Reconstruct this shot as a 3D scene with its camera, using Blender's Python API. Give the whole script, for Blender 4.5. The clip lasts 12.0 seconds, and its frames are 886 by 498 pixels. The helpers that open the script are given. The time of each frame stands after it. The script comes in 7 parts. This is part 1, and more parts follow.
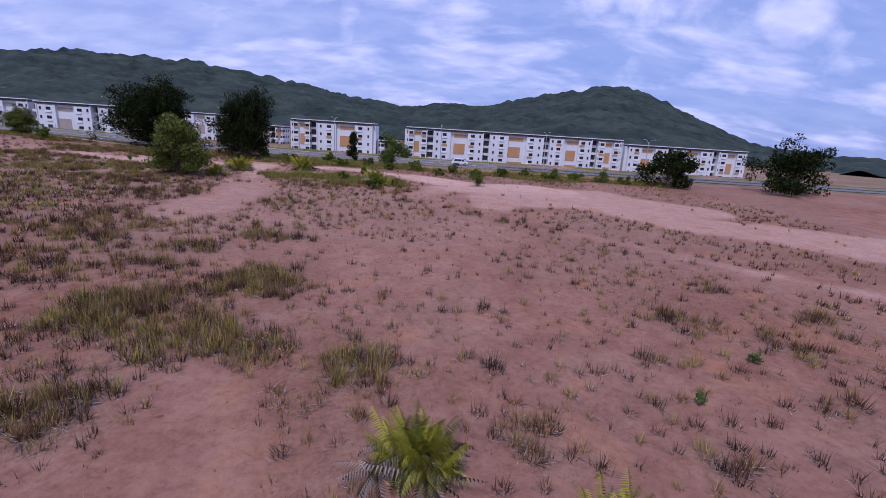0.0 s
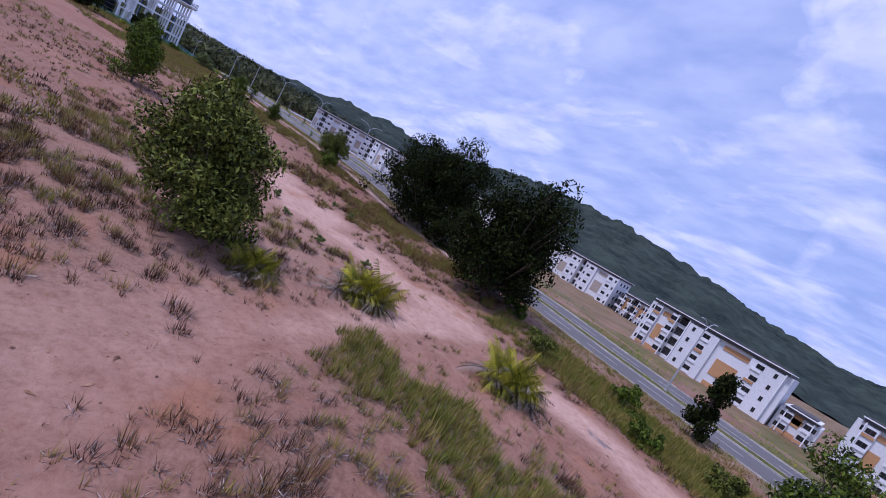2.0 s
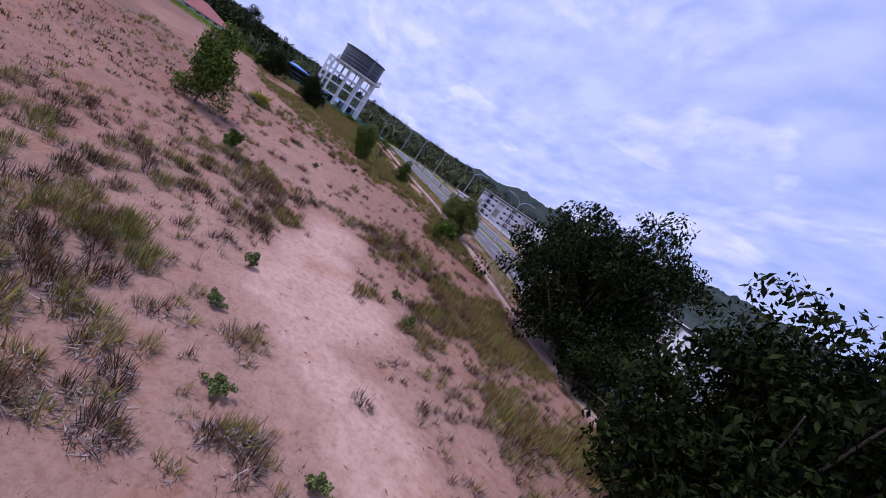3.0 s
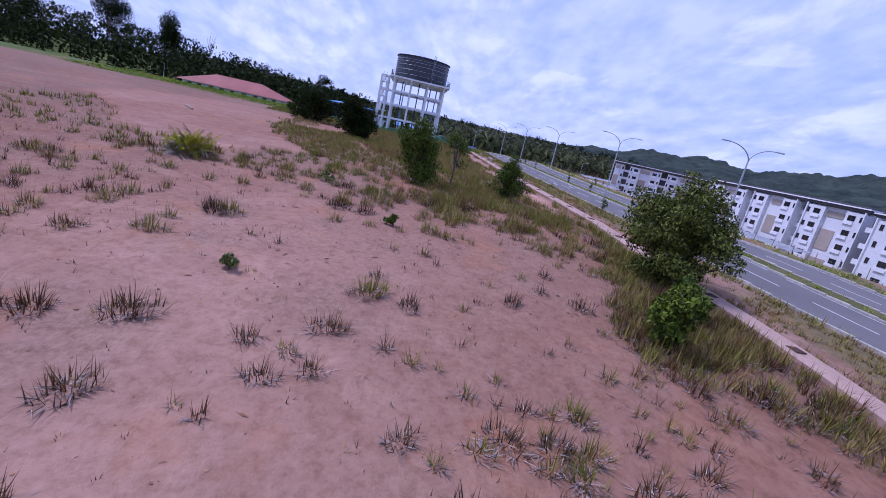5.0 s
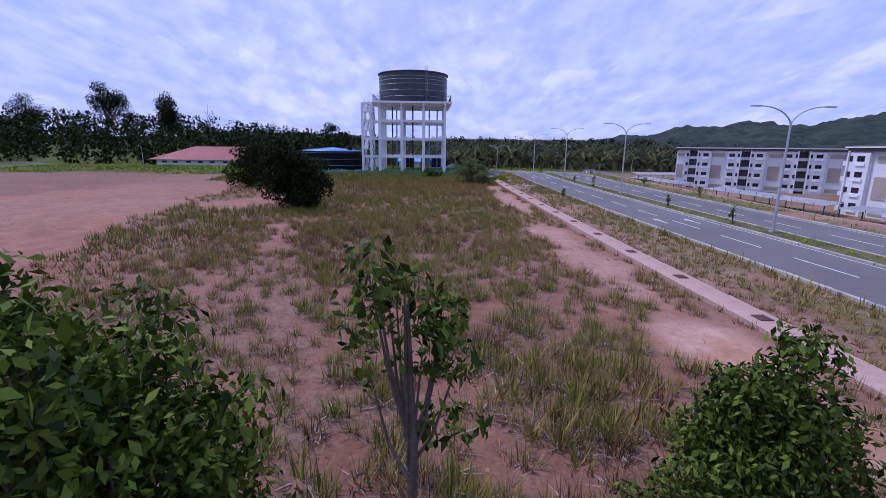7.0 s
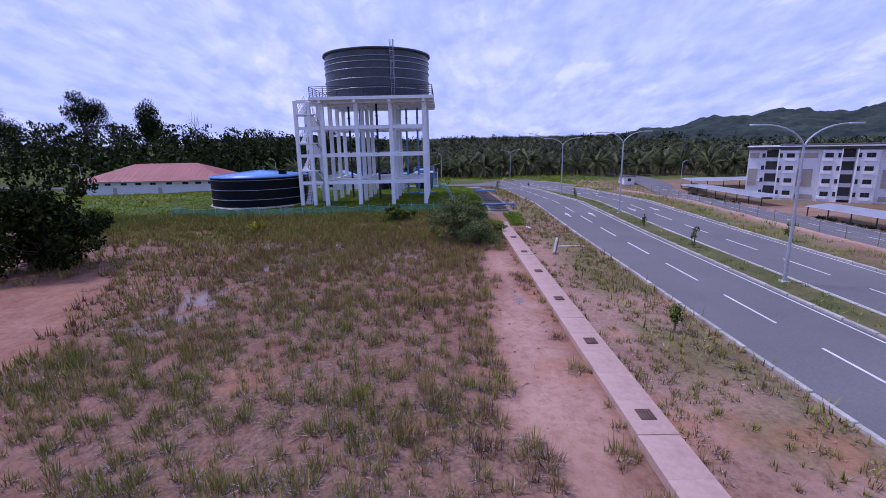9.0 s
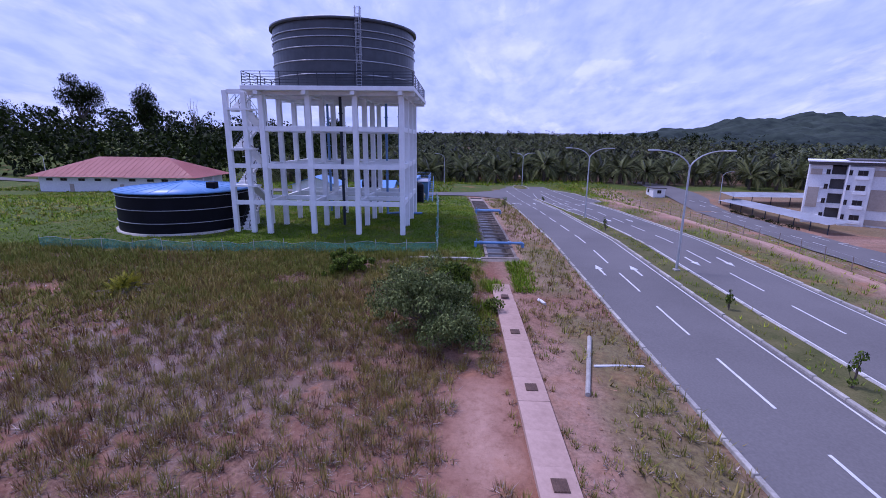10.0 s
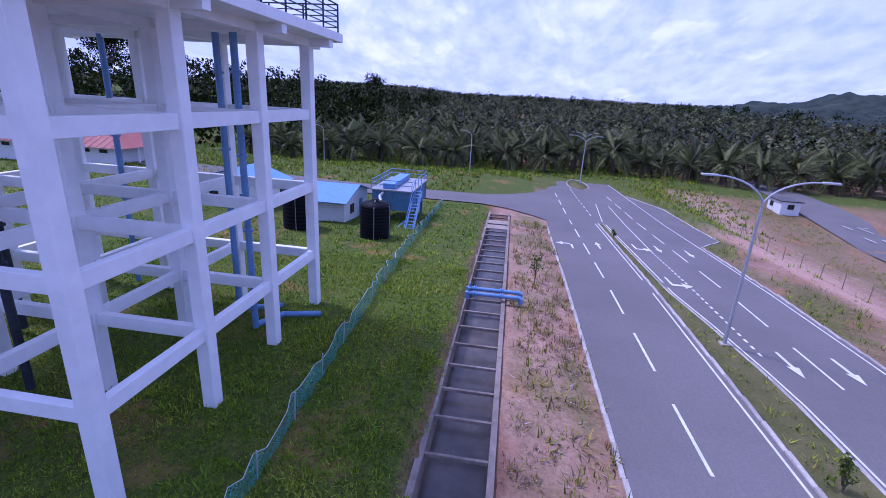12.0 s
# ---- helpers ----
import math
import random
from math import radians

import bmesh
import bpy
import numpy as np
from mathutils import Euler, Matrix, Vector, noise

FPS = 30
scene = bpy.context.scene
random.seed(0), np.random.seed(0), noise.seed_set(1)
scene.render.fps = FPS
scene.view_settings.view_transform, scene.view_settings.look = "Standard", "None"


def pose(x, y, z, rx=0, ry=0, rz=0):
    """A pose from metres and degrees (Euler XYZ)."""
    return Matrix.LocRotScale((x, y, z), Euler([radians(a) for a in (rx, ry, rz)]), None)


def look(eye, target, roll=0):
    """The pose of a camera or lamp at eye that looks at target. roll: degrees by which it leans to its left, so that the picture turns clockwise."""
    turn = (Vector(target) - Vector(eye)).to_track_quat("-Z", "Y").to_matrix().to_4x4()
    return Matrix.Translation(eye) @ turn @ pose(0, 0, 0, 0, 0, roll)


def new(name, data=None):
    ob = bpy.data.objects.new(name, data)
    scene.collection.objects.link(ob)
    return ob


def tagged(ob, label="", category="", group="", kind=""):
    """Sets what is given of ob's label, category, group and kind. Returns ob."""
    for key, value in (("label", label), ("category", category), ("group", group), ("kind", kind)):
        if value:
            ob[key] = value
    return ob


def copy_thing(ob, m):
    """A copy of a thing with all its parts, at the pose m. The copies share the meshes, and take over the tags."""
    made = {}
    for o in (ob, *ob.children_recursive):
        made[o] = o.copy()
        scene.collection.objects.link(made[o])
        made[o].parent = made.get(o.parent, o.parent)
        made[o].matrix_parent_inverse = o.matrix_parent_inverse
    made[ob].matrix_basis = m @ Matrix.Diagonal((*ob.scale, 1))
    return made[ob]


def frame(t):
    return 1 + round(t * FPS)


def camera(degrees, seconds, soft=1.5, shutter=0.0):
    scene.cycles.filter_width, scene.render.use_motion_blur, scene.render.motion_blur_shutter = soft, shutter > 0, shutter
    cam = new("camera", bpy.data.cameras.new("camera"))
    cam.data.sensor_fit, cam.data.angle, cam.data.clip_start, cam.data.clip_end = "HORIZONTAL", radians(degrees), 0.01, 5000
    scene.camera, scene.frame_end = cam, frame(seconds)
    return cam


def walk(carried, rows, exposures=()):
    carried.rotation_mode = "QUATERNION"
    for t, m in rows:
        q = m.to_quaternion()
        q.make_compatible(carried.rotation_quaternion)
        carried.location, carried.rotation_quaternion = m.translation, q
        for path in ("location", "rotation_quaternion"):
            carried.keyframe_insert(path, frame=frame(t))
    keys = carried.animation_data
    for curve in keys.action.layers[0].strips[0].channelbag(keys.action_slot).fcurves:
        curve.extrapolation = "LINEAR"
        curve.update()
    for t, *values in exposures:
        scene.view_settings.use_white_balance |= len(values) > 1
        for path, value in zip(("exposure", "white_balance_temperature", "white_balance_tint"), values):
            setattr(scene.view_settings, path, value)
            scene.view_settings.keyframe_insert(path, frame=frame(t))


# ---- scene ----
cam = camera(88.0, 12.0, soft=0.75)
METRES, EYE, TILT, LEAN, TURN = 279.072, 12.0, 0.0, 0.0, -3.1
ROWS = [
    (0.0, 0.0, 0.0, 0.0, 0.92, -14.5, -3.55),
    (0.5, 0.0017, 0.0679, 0.0008, 10.85, -9.5, -11.19),
    (1.0, -0.0039, 0.1323, 0.002, 24.1, -6.12, -20.03),
    (1.5, -0.0202, 0.1905, 0.0029, 37.9, -7.54, -26.29),
    (2.0, -0.0476, 0.2396, 0.0038, 50.84, -8.79, -28.93),
    (2.5, -0.0829, 0.2788, 0.0049, 64.48, -9.62, -31.12),
    (3.0, -0.1246, 0.3065, 0.005, 75.76, -10.93, -33.75),
    (3.5, -0.1702, 0.323, 0.0033, 83.4, -13.54, -31.08),
    (5.5, -0.2947, 0.3363, -0.0043, 88.97, -14.14, -6.92),
    (6.0, -0.3294, 0.3398, -0.0031, 89.68, -12.85, -3.28),
    (6.5, -0.3646, 0.3436, -0.0007, 90.49, -12.11, -1.52),
    (8.5, -0.5066, 0.3589, 0.0088, 92.67, -13.45, 0.67),
    (9.0, -0.543, 0.3633, 0.0123, 93.0, -12.52, 1.17),
    (9.5, -0.5789, 0.3676, 0.0161, 94.12, -12.22, 0.08),
    (10.0, -0.6148, 0.3715, 0.0196, 94.79, -13.28, -0.54),
    (10.5, -0.6516, 0.375, 0.0227, 95.13, -15.18, -0.5),
    (11.0, -0.6889, 0.378, 0.0252, 95.21, -16.98, -0.43),
    (11.5, -0.7266, 0.381, 0.0269, 96.07, -18.18, -0.7),
    (12.0, -0.7644, 0.3828, 0.028, 101.93, -18.11, -3.16),
]

EXPOSURES = [(0.0, -0.54, 5330.0, 33.0), (0.5, -0.44, 5380.0, 32.0), (1.0, -0.54, 5250.0, 31.0), (1.5, -0.56, 5200.0, 31.0), (2.0, -0.46, 5280.0, 31.0), (3.0, -0.40, 5380.0, 33.0), (5.5, -0.30, 5000.0, 35.0), (6.5, -0.44, 5160.0, 35.0), (8.5, -0.38, 5200.0, 37.0), (9.5, -0.42, 5030.0, 41.0), (10.5, -0.28, 4990.0, 44.0), (12.0, -0.10, 4850.0, 46.0)]
walk(cam, [(t, pose(0, 0, EYE, TILT, LEAN, TURN) @ pose(METRES * x, METRES * y, METRES * z, 90 + pitch, roll, yaw)) for t, x, y, z, yaw, pitch, roll in ROWS], EXPOSURES)

# ---- sky and sun ----
SUN_EL, SUN_AZ = 62.0, 200.0
world = bpy.data.worlds.new("sky")
scene.world = world
world.use_nodes = True
wn, wl = world.node_tree.nodes, world.node_tree.links
wn.clear()
w_out = wn.new("ShaderNodeOutputWorld")
w_bg = wn.new("ShaderNodeBackground")
w_sky = wn.new("ShaderNodeTexSky")
w_sky.sky_type, w_sky.sun_disc = "NISHITA", False
w_sky.sun_elevation, w_sky.sun_rotation = radians(SUN_EL), radians(SUN_AZ)
w_sky.dust_density, w_sky.ozone_density = 1.5, 2.0
w_tc = wn.new("ShaderNodeTexCoord")
w_sep = wn.new("ShaderNodeSeparateXYZ")
wl.new(w_tc.outputs["Generated"], w_sep.inputs[0])
w_h = wn.new("ShaderNodeMath")
w_h.operation = "MAXIMUM"
wl.new(w_sep.outputs[2], w_h.inputs[0])
w_h.inputs[1].default_value = 0.0
w_add = wn.new("ShaderNodeMath")
w_add.operation = "ADD"
wl.new(w_h.outputs[0], w_add.inputs[0])
w_add.inputs[1].default_value = 0.30
w_div = wn.new("ShaderNodeVectorMath")
w_div.operation = "DIVIDE"
w_comb = wn.new("ShaderNodeCombineXYZ")
for k in range(3):
    wl.new(w_add.outputs[0], w_comb.inputs[k])
wl.new(w_tc.outputs["Generated"], w_div.inputs[0])
wl.new(w_comb.outputs[0], w_div.inputs[1])
w_map = wn.new("ShaderNodeMapping")
w_map.inputs["Location"].default_value = (3.1, 1.7, 0.0)
w_map.inputs["Rotation"].default_value = (0, 0, radians(25))
w_map.inputs["Scale"].default_value = (1.5, 2.6, 1.0)
wl.new(w_div.outputs[0], w_map.inputs[0])
w_n1 = wn.new("ShaderNodeTexNoise")
w_n1.inputs["Scale"].default_value, w_n1.inputs["Detail"].default_value = 1.5, 12.0
w_n1.inputs["Roughness"].default_value, w_n1.inputs["Distortion"].default_value = 0.54, 0.3
wl.new(w_map.outputs[0], w_n1.inputs["Vector"])
w_r1 = wn.new("ShaderNodeValToRGB")
w_r1.color_ramp.elements[0].position, w_r1.color_ramp.elements[1].position = 0.37, 0.62
w_r1.color_ramp.elements[0].color = (0.0, 0.0, 0.0, 1)
w_r1.color_ramp.elements[1].color = (0.92, 0.92, 0.92, 1)
wl.new(w_n1.outputs["Fac"], w_r1.inputs[0])
w_n2 = wn.new("ShaderNodeTexNoise")
w_n2.inputs["Scale"].default_value, w_n2.inputs["Detail"].default_value = 3.4, 8.0
wl.new(w_map.outputs[0], w_n2.inputs["Vector"])
w_r2 = wn.new("ShaderNodeValToRGB")
w_r2.color_ramp.elements[0].position, w_r2.color_ramp.elements[1].position = 0.32, 0.66
w_r2.color_ramp.elements[0].color = (7.4, 8.2, 10.9, 1)
w_r2.color_ramp.elements[1].color = (11.0, 11.4, 12.9, 1)
wl.new(w_n2.outputs["Fac"], w_r2.inputs[0])
w_mix = wn.new("ShaderNodeMix")
w_mix.data_type = "RGBA"
w_fl = wn.new("ShaderNodeMapRange")
w_fl.inputs["From Min"].default_value, w_fl.inputs["From Max"].default_value = -1.0, 0.3
w_fl.inputs["To Min"].default_value, w_fl.inputs["To Max"].default_value = 0.74, 0.34
wl.new(w_sep.outputs[0], w_fl.inputs[0])
w_n3 = wn.new("ShaderNodeTexNoise")
w_n3.inputs["Scale"].default_value, w_n3.inputs["Detail"].default_value = 4.2, 7.0
w_n3.inputs["Roughness"].default_value = 0.5
wl.new(w_tc.outputs["Generated"], w_n3.inputs["Vector"])
w_r3 = wn.new("ShaderNodeMapRange")
w_r3.inputs["From Min"].default_value, w_r3.inputs["From Max"].default_value = 0.54, 0.65
wl.new(w_n3.outputs["Fac"], w_r3.inputs[0])
w_mx = wn.new("ShaderNodeMath")
w_mx.operation = "MAXIMUM"
wl.new(w_r1.outputs[0], w_mx.inputs[0])
wl.new(w_r3.outputs[0], w_mx.inputs[1])
w_m2 = wn.new("ShaderNodeMath")
w_m2.operation = "MAXIMUM"
wl.new(w_mx.outputs[0], w_m2.inputs[0])
wl.new(w_fl.outputs[0], w_m2.inputs[1])
wl.new(w_m2.outputs[0], w_mix.inputs[0])
w_blue = wn.new("ShaderNodeMix")
w_blue.data_type = "RGBA"
w_blue.inputs[0].default_value = 0.6
wl.new(w_sky.outputs[0], w_blue.inputs[6])
w_blue.inputs[7].default_value = (3.0, 5.5, 10.6, 1)
wl.new(w_blue.outputs[2], w_mix.inputs[6])
wl.new(w_r2.outputs[0], w_mix.inputs[7])
wl.new(w_mix.outputs[2], w_bg.inputs[0])
w_bg.inputs[1].default_value = 0.094
wl.new(w_bg.outputs[0], w_out.inputs[0])

sun_data = bpy.data.lights.new("sun", "SUN")
sun_data.energy, sun_data.angle, sun_data.color = 3.2, radians(9), (1.0, 0.93, 0.82)
sun_lamp = new("sun", sun_data)
sun_dir = Vector((math.sin(radians(SUN_AZ)) * math.cos(radians(SUN_EL)), math.cos(radians(SUN_AZ)) * math.cos(radians(SUN_EL)), math.sin(radians(SUN_EL))))
sun_lamp.matrix_world = look(sun_dir * 300, (0, 0, 0))


# ---- materials ----
def ramp(nodes, links, fac, stops):
    r = nodes.new("ShaderNodeValToRGB")
    while len(r.color_ramp.elements) < len(stops):
        r.color_ramp.elements.new(0.5)
    for e, (p, c) in zip(r.color_ramp.elements, stops):
        e.position, e.color = p, (*c, 1)
    links.new(fac, r.inputs[0])
    return r.outputs[0]


def blend(nodes, links, fac, a, b, kind="MIX"):
    m = nodes.new("ShaderNodeMix")
    m.data_type, m.blend_type = "RGBA", kind
    for sock, v in ((m.inputs[0], fac), (m.inputs[6], a), (m.inputs[7], b)):
        if isinstance(v, bpy.types.NodeSocket):
            links.new(v, sock)
        elif isinstance(v, tuple):
            sock.default_value = (*v, 1)
        else:
            sock.default_value = v
    return m.outputs[2]


def noise_of(nodes, links, scale, detail=4.0, rough=0.55, coords=None):
    n = nodes.new("ShaderNodeTexNoise")
    n.inputs["Scale"].default_value, n.inputs["Detail"].default_value, n.inputs["Roughness"].default_value = scale, detail, rough
    if coords is None:
        tc = nodes.new("ShaderNodeTexCoord")
        coords = tc.outputs["Object"]
    links.new(coords, n.inputs["Vector"])
    return n.outputs["Fac"]


def mat(name, dark, light, rough=0.8, coarse=0.6, fine=14.0, metal=0.0, bump=0.2, island=0.0, spec=0.5, each=0.0, grain=0.75):
    """A worn surface: a coarse blend of two tones, fine grain and relief."""
    m = bpy.data.materials.new(name)
    m.use_nodes = True
    nodes, links = m.node_tree.nodes, m.node_tree.links
    b = nodes["Principled BSDF"]
    big = noise_of(nodes, links, coarse, 5.0)
    small = noise_of(nodes, links, fine, 3.0)
    c = ramp(nodes, links, big, [(0.3, dark), (0.7, light)])
    c = blend(nodes, links, 0.35, c, ramp(nodes, links, small, [(0.25, tuple(v * grain for v in dark)), (0.75, tuple(min(1, v * 1.12) for v in light))]))
    if island or each:
        if island:
            g = nodes.new("ShaderNodeNewGeometry")
            rnd = g.outputs["Random Per Island"]
        else:
            g = nodes.new("ShaderNodeObjectInfo")
            rnd = g.outputs["Random"]
        k = island or each
        v = ramp(nodes, links, rnd, [(0.0, (1 - k,) * 3), (1.0, (1 + k, 1 + k, 1 + 0.7 * k))])
        c = blend(nodes, links, 1.0, c, v, "MULTIPLY")
    links.new(c, b.inputs["Base Color"])
    b.inputs["Roughness"].default_value, b.inputs["Metallic"].default_value = rough, metal
    b.inputs["Specular IOR Level"].default_value = spec
    if bump:
        bp = nodes.new("ShaderNodeBump")
        bp.inputs["Strength"].default_value, bp.inputs["Distance"].default_value = bump, 0.03
        links.new(small, bp.inputs["Height"])
        links.new(bp.outputs[0], b.inputs["Normal"])
    return m


def leaf_mat(name, dark, light, rough=0.55, shine=0.14):
    """Leaves: a tone per leaf, with some light coming through."""
    m = bpy.data.materials.new(name)
    m.use_nodes = True
    nodes, links = m.node_tree.nodes, m.node_tree.links
    b = nodes["Principled BSDF"]
    g = nodes.new("ShaderNodeNewGeometry")
    o = nodes.new("ShaderNodeObjectInfo")
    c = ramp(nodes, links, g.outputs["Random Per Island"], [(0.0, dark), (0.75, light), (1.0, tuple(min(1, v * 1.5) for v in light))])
    v = ramp(nodes, links, o.outputs["Random"], [(0.0, (0.85, 0.85, 0.85)), (1.0, (1.15, 1.12, 1.0))])
    c = blend(nodes, links, 1.0, c, v, "MULTIPLY")
    links.new(c, b.inputs["Base Color"])
    b.inputs["Roughness"].default_value = rough
    b.inputs["Specular IOR Level"].default_value = shine
    t = nodes.new("ShaderNodeBsdfTranslucent")
    links.new(c, t.inputs[0])
    mx = nodes.new("ShaderNodeMixShader")
    mx.inputs[0].default_value = 0.1
    links.new(b.outputs[0], mx.inputs[1])
    links.new(t.outputs[0], mx.inputs[2])
    links.new(mx.outputs[0], nodes["Material Output"].inputs[0])
    return m


def blade_mat(name, stops):
    """Grass blades: tone from the tuft's own value."""
    m = bpy.data.materials.new(name)
    m.use_nodes = True
    nodes, links = m.node_tree.nodes, m.node_tree.links
    b = nodes["Principled BSDF"]
    a = nodes.new("ShaderNodeAttribute")
    a.attribute_name = "tone"
    c = ramp(nodes, links, a.outputs["Fac"], stops)
    g = nodes.new("ShaderNodeNewGeometry")
    v = ramp(nodes, links, g.outputs["Random Per Island"], [(0.0, (0.7, 0.7, 0.7)), (1.0, (1.5, 1.44, 1.33))])
    c = blend(nodes, links, 1.0, c, v, "MULTIPLY")
    links.new(c, b.inputs["Base Color"])
    b.inputs["Roughness"].default_value = 0.7
    b.inputs["Specular IOR Level"].default_value = 0.1
    return m


def soil_mat():
    m = bpy.data.materials.new("soil")
    m.use_nodes = True
    nodes, links = m.node_tree.nodes, m.node_tree.links
    b = nodes["Principled BSDF"]
    tc = nodes.new("ShaderNodeTexCoord")
    co = tc.outputs["Object"]
    n_big = noise_of(nodes, links, 0.055, 6.0, 0.6, co)
    n_mid = noise_of(nodes, links, 0.5, 6.0, 0.65, co)
    n_fine = noise_of(nodes, links, 6.0, 6.0, 0.7, co)
    red = ramp(nodes, links, n_big, [(0.34, (0.22, 0.076, 0.036)), (0.48, (0.28, 0.12, 0.07)), (0.58, (0.30, 0.15, 0.10)), (0.70, (0.38, 0.19, 0.108))])
    mid = ramp(nodes, links, n_mid, [(0.32, (0.15, 0.07, 0.047)), (0.5, (0.25, 0.127, 0.083)), (0.68, (0.36, 0.205, 0.137))])
    c = blend(nodes, links, 0.45, red, mid)
    sand = ramp(nodes, links, n_mid, [(0.3, (0.51, 0.31, 0.22)), (0.7, (0.62, 0.395, 0.29))])
    a1 = nodes.new("ShaderNodeAttribute")
    a1.attribute_name = "sand"
    c = blend(nodes, links, a1.outputs["Fac"], c, sand)
    # dead litter tone, also used as painted shade under the palms and forest
    litter_shade = ramp(nodes, links, n_fine, [(0.32, (0.065, 0.04, 0.028)), (0.68, (0.31, 0.185, 0.12))])
    a2 = nodes.new("ShaderNodeAttribute")
    a2.attribute_name = "litter_shade"
    mm = nodes.new("ShaderNodeMath")
    mm.operation = "MULTIPLY"
    links.new(a2.outputs["Fac"], mm.inputs[0])
    rr = nodes.new("ShaderNodeMapRange")
    rr.inputs["From Min"].default_value, rr.inputs["From Max"].default_value = 0.30, 0.52
    links.new(n_mid, rr.inputs[0])
    links.new(rr.outputs[0], mm.inputs[1])
    c = blend(nodes, links, mm.outputs[0], c, litter_shade)
    a3 = nodes.new("ShaderNodeAttribute")
    a3.attribute_name = "lush"
    turf = ramp(nodes, links, n_fine, [(0.3, (0.022, 0.042, 0.003)), (0.7, (0.105, 0.15, 0.008))])
    c = blend(nodes, links, a3.outputs["Fac"], c, turf)
    a4 = nodes.new("ShaderNodeAttribute")
    a4.attribute_name = "wet"
    wetmask = nodes.new("ShaderNodeMapRange")
    wetmask.inputs["From Min"].default_value, wetmask.inputs["From Max"].default_value = 0.46, 0.54
    wsum = nodes.new("ShaderNodeMath")
    wsum.operation = "MULTIPLY_ADD"
    links.new(n_mid, wsum.inputs[0])
    wsum.inputs[1].default_value = 1.0
    links.new(a4.outputs["Fac"], wsum.inputs[2])
    wsub = nodes.new("ShaderNodeMath")
    wsub.operation = "SUBTRACT"
    links.new(wsum.outputs[0], wsub.inputs[0])
    wsub.inputs[1].default_value = 0.5
    links.new(wsub.outputs[0], wetmask.inputs[0])
    grit = ramp(nodes, links, n_fine, [(0.25, (0.72, 0.69, 0.68)), (0.45, (0.98, 0.98, 0.98)), (0.75, (1.1, 1.1, 1.1))])
    c = blend(nodes, links, 0.55, c, grit, "MULTIPLY")
    n_rust = noise_of(nodes, links, 0.21, 5.0, 0.6, co)
    rust = nodes.new("ShaderNodeMapRange")
    rust.inputs["From Min"].default_value, rust.inputs["From Max"].default_value = 0.56, 0.70
    rust.inputs["To Max"].default_value = 0.55
    links.new(n_rust, rust.inputs[0])
    c = blend(nodes, links, rust.outputs[0], c, (0.37, 0.16, 0.075))
    n_speck = noise_of(nodes, links, 1.1, 9.0, 0.8, co)
    c = blend(nodes, links, 0.7, c, ramp(nodes, links, n_speck, [(0.27, (0.45, 0.40, 0.38)), (0.36, (0.97, 0.97, 0.97)), (0.66, (1.03, 1.03, 1.03)), (0.74, (0.85, 0.82, 0.80))]), "MULTIPLY")
    n_crust = noise_of(nodes, links, 2.4, 8.0, 0.72, co)
    c = blend(nodes, links, 0.8, c, ramp(nodes, links, n_crust, [(0.36, (0.74, 0.70, 0.69)), (0.5, (0.97, 1.0, 1.03)), (0.62, (1.07, 1.12, 1.19))]), "MULTIPLY")
    c = blend(nodes, links, wetmask.outputs[0], c, (0.20, 0.125, 0.09))
    links.new(c, b.inputs["Base Color"])
    ro = nodes.new("ShaderNodeMapRange")
    ro.inputs["To Min"].default_value, ro.inputs["To Max"].default_value = 0.92, 0.08
    links.new(wetmask.outputs[0], ro.inputs[0])
    links.new(ro.outputs[0], b.inputs["Roughness"])
    b.inputs["Specular IOR Level"].default_value = 0.25
    bp = nodes.new("ShaderNodeBump")
    bp.inputs["Distance"].default_value = 0.2
    st = nodes.new("ShaderNodeMapRange")
    st.inputs["To Min"].default_value, st.inputs["To Max"].default_value = 0.6, 0.0
    links.new(wetmask.outputs[0], st.inputs[0])
    links.new(st.outputs[0], bp.inputs["Strength"])
    links.new(n_crust, bp.inputs["Height"])
    links.new(bp.outputs[0], b.inputs["Normal"])
    return m


SOIL = soil_mat()
ASPHALT = mat("asphalt", (0.118, 0.108, 0.104), (0.17, 0.156, 0.15), 0.88, 0.12, 9.0, bump=0.15, spec=0.3)
PAINT = mat("road_paint", (0.46, 0.45, 0.43), (0.74, 0.73, 0.71), 0.7, 1.6, 14.0, bump=0.05)
CONCRETE = mat("pale_concrete", (0.36, 0.235, 0.185), (0.50, 0.345, 0.28), 0.88, 0.25, 5.0, spec=0.2)
KERB = mat("kerb_concrete", (0.24, 0.215, 0.19), (0.47, 0.44, 0.40), 0.88, 0.9, 7.0, each=0.2)
OLD_CONCRETE = mat("stained_concrete", (0.12, 0.092, 0.072), (0.34, 0.285, 0.24), 0.9, 0.55, 4.0, spec=0.2)
WHITE = mat("white_painted_concrete", (0.80, 0.80, 0.80), (0.86, 0.86, 0.86), 0.6, 0.25, 1.1, bump=0.03)
TANK_GREY = mat("grey_glass_fused_steel", (0.036, 0.041, 0.048), (0.065, 0.071, 0.08), 0.35, 0.3, 1.2, bump=0.02, spec=0.4)
TANK_BLACK = mat("black_coated_steel", (0.003, 0.003, 0.005), (0.008, 0.008, 0.012), 0.6, 0.3, 2.0, bump=0.02, spec=0.12)
TANK_RIM = mat("galvanised_steel", (0.3, 0.31, 0.32), (0.46, 0.47, 0.48), 0.45, 1.0, 8.0, 0.6, 0.05)
RAIL_DARK = mat("dark_painted_rail", (0.02, 0.025, 0.035), (0.045, 0.05, 0.062), 0.55, 1.5, 10.0, bump=0.03, spec=0.25)
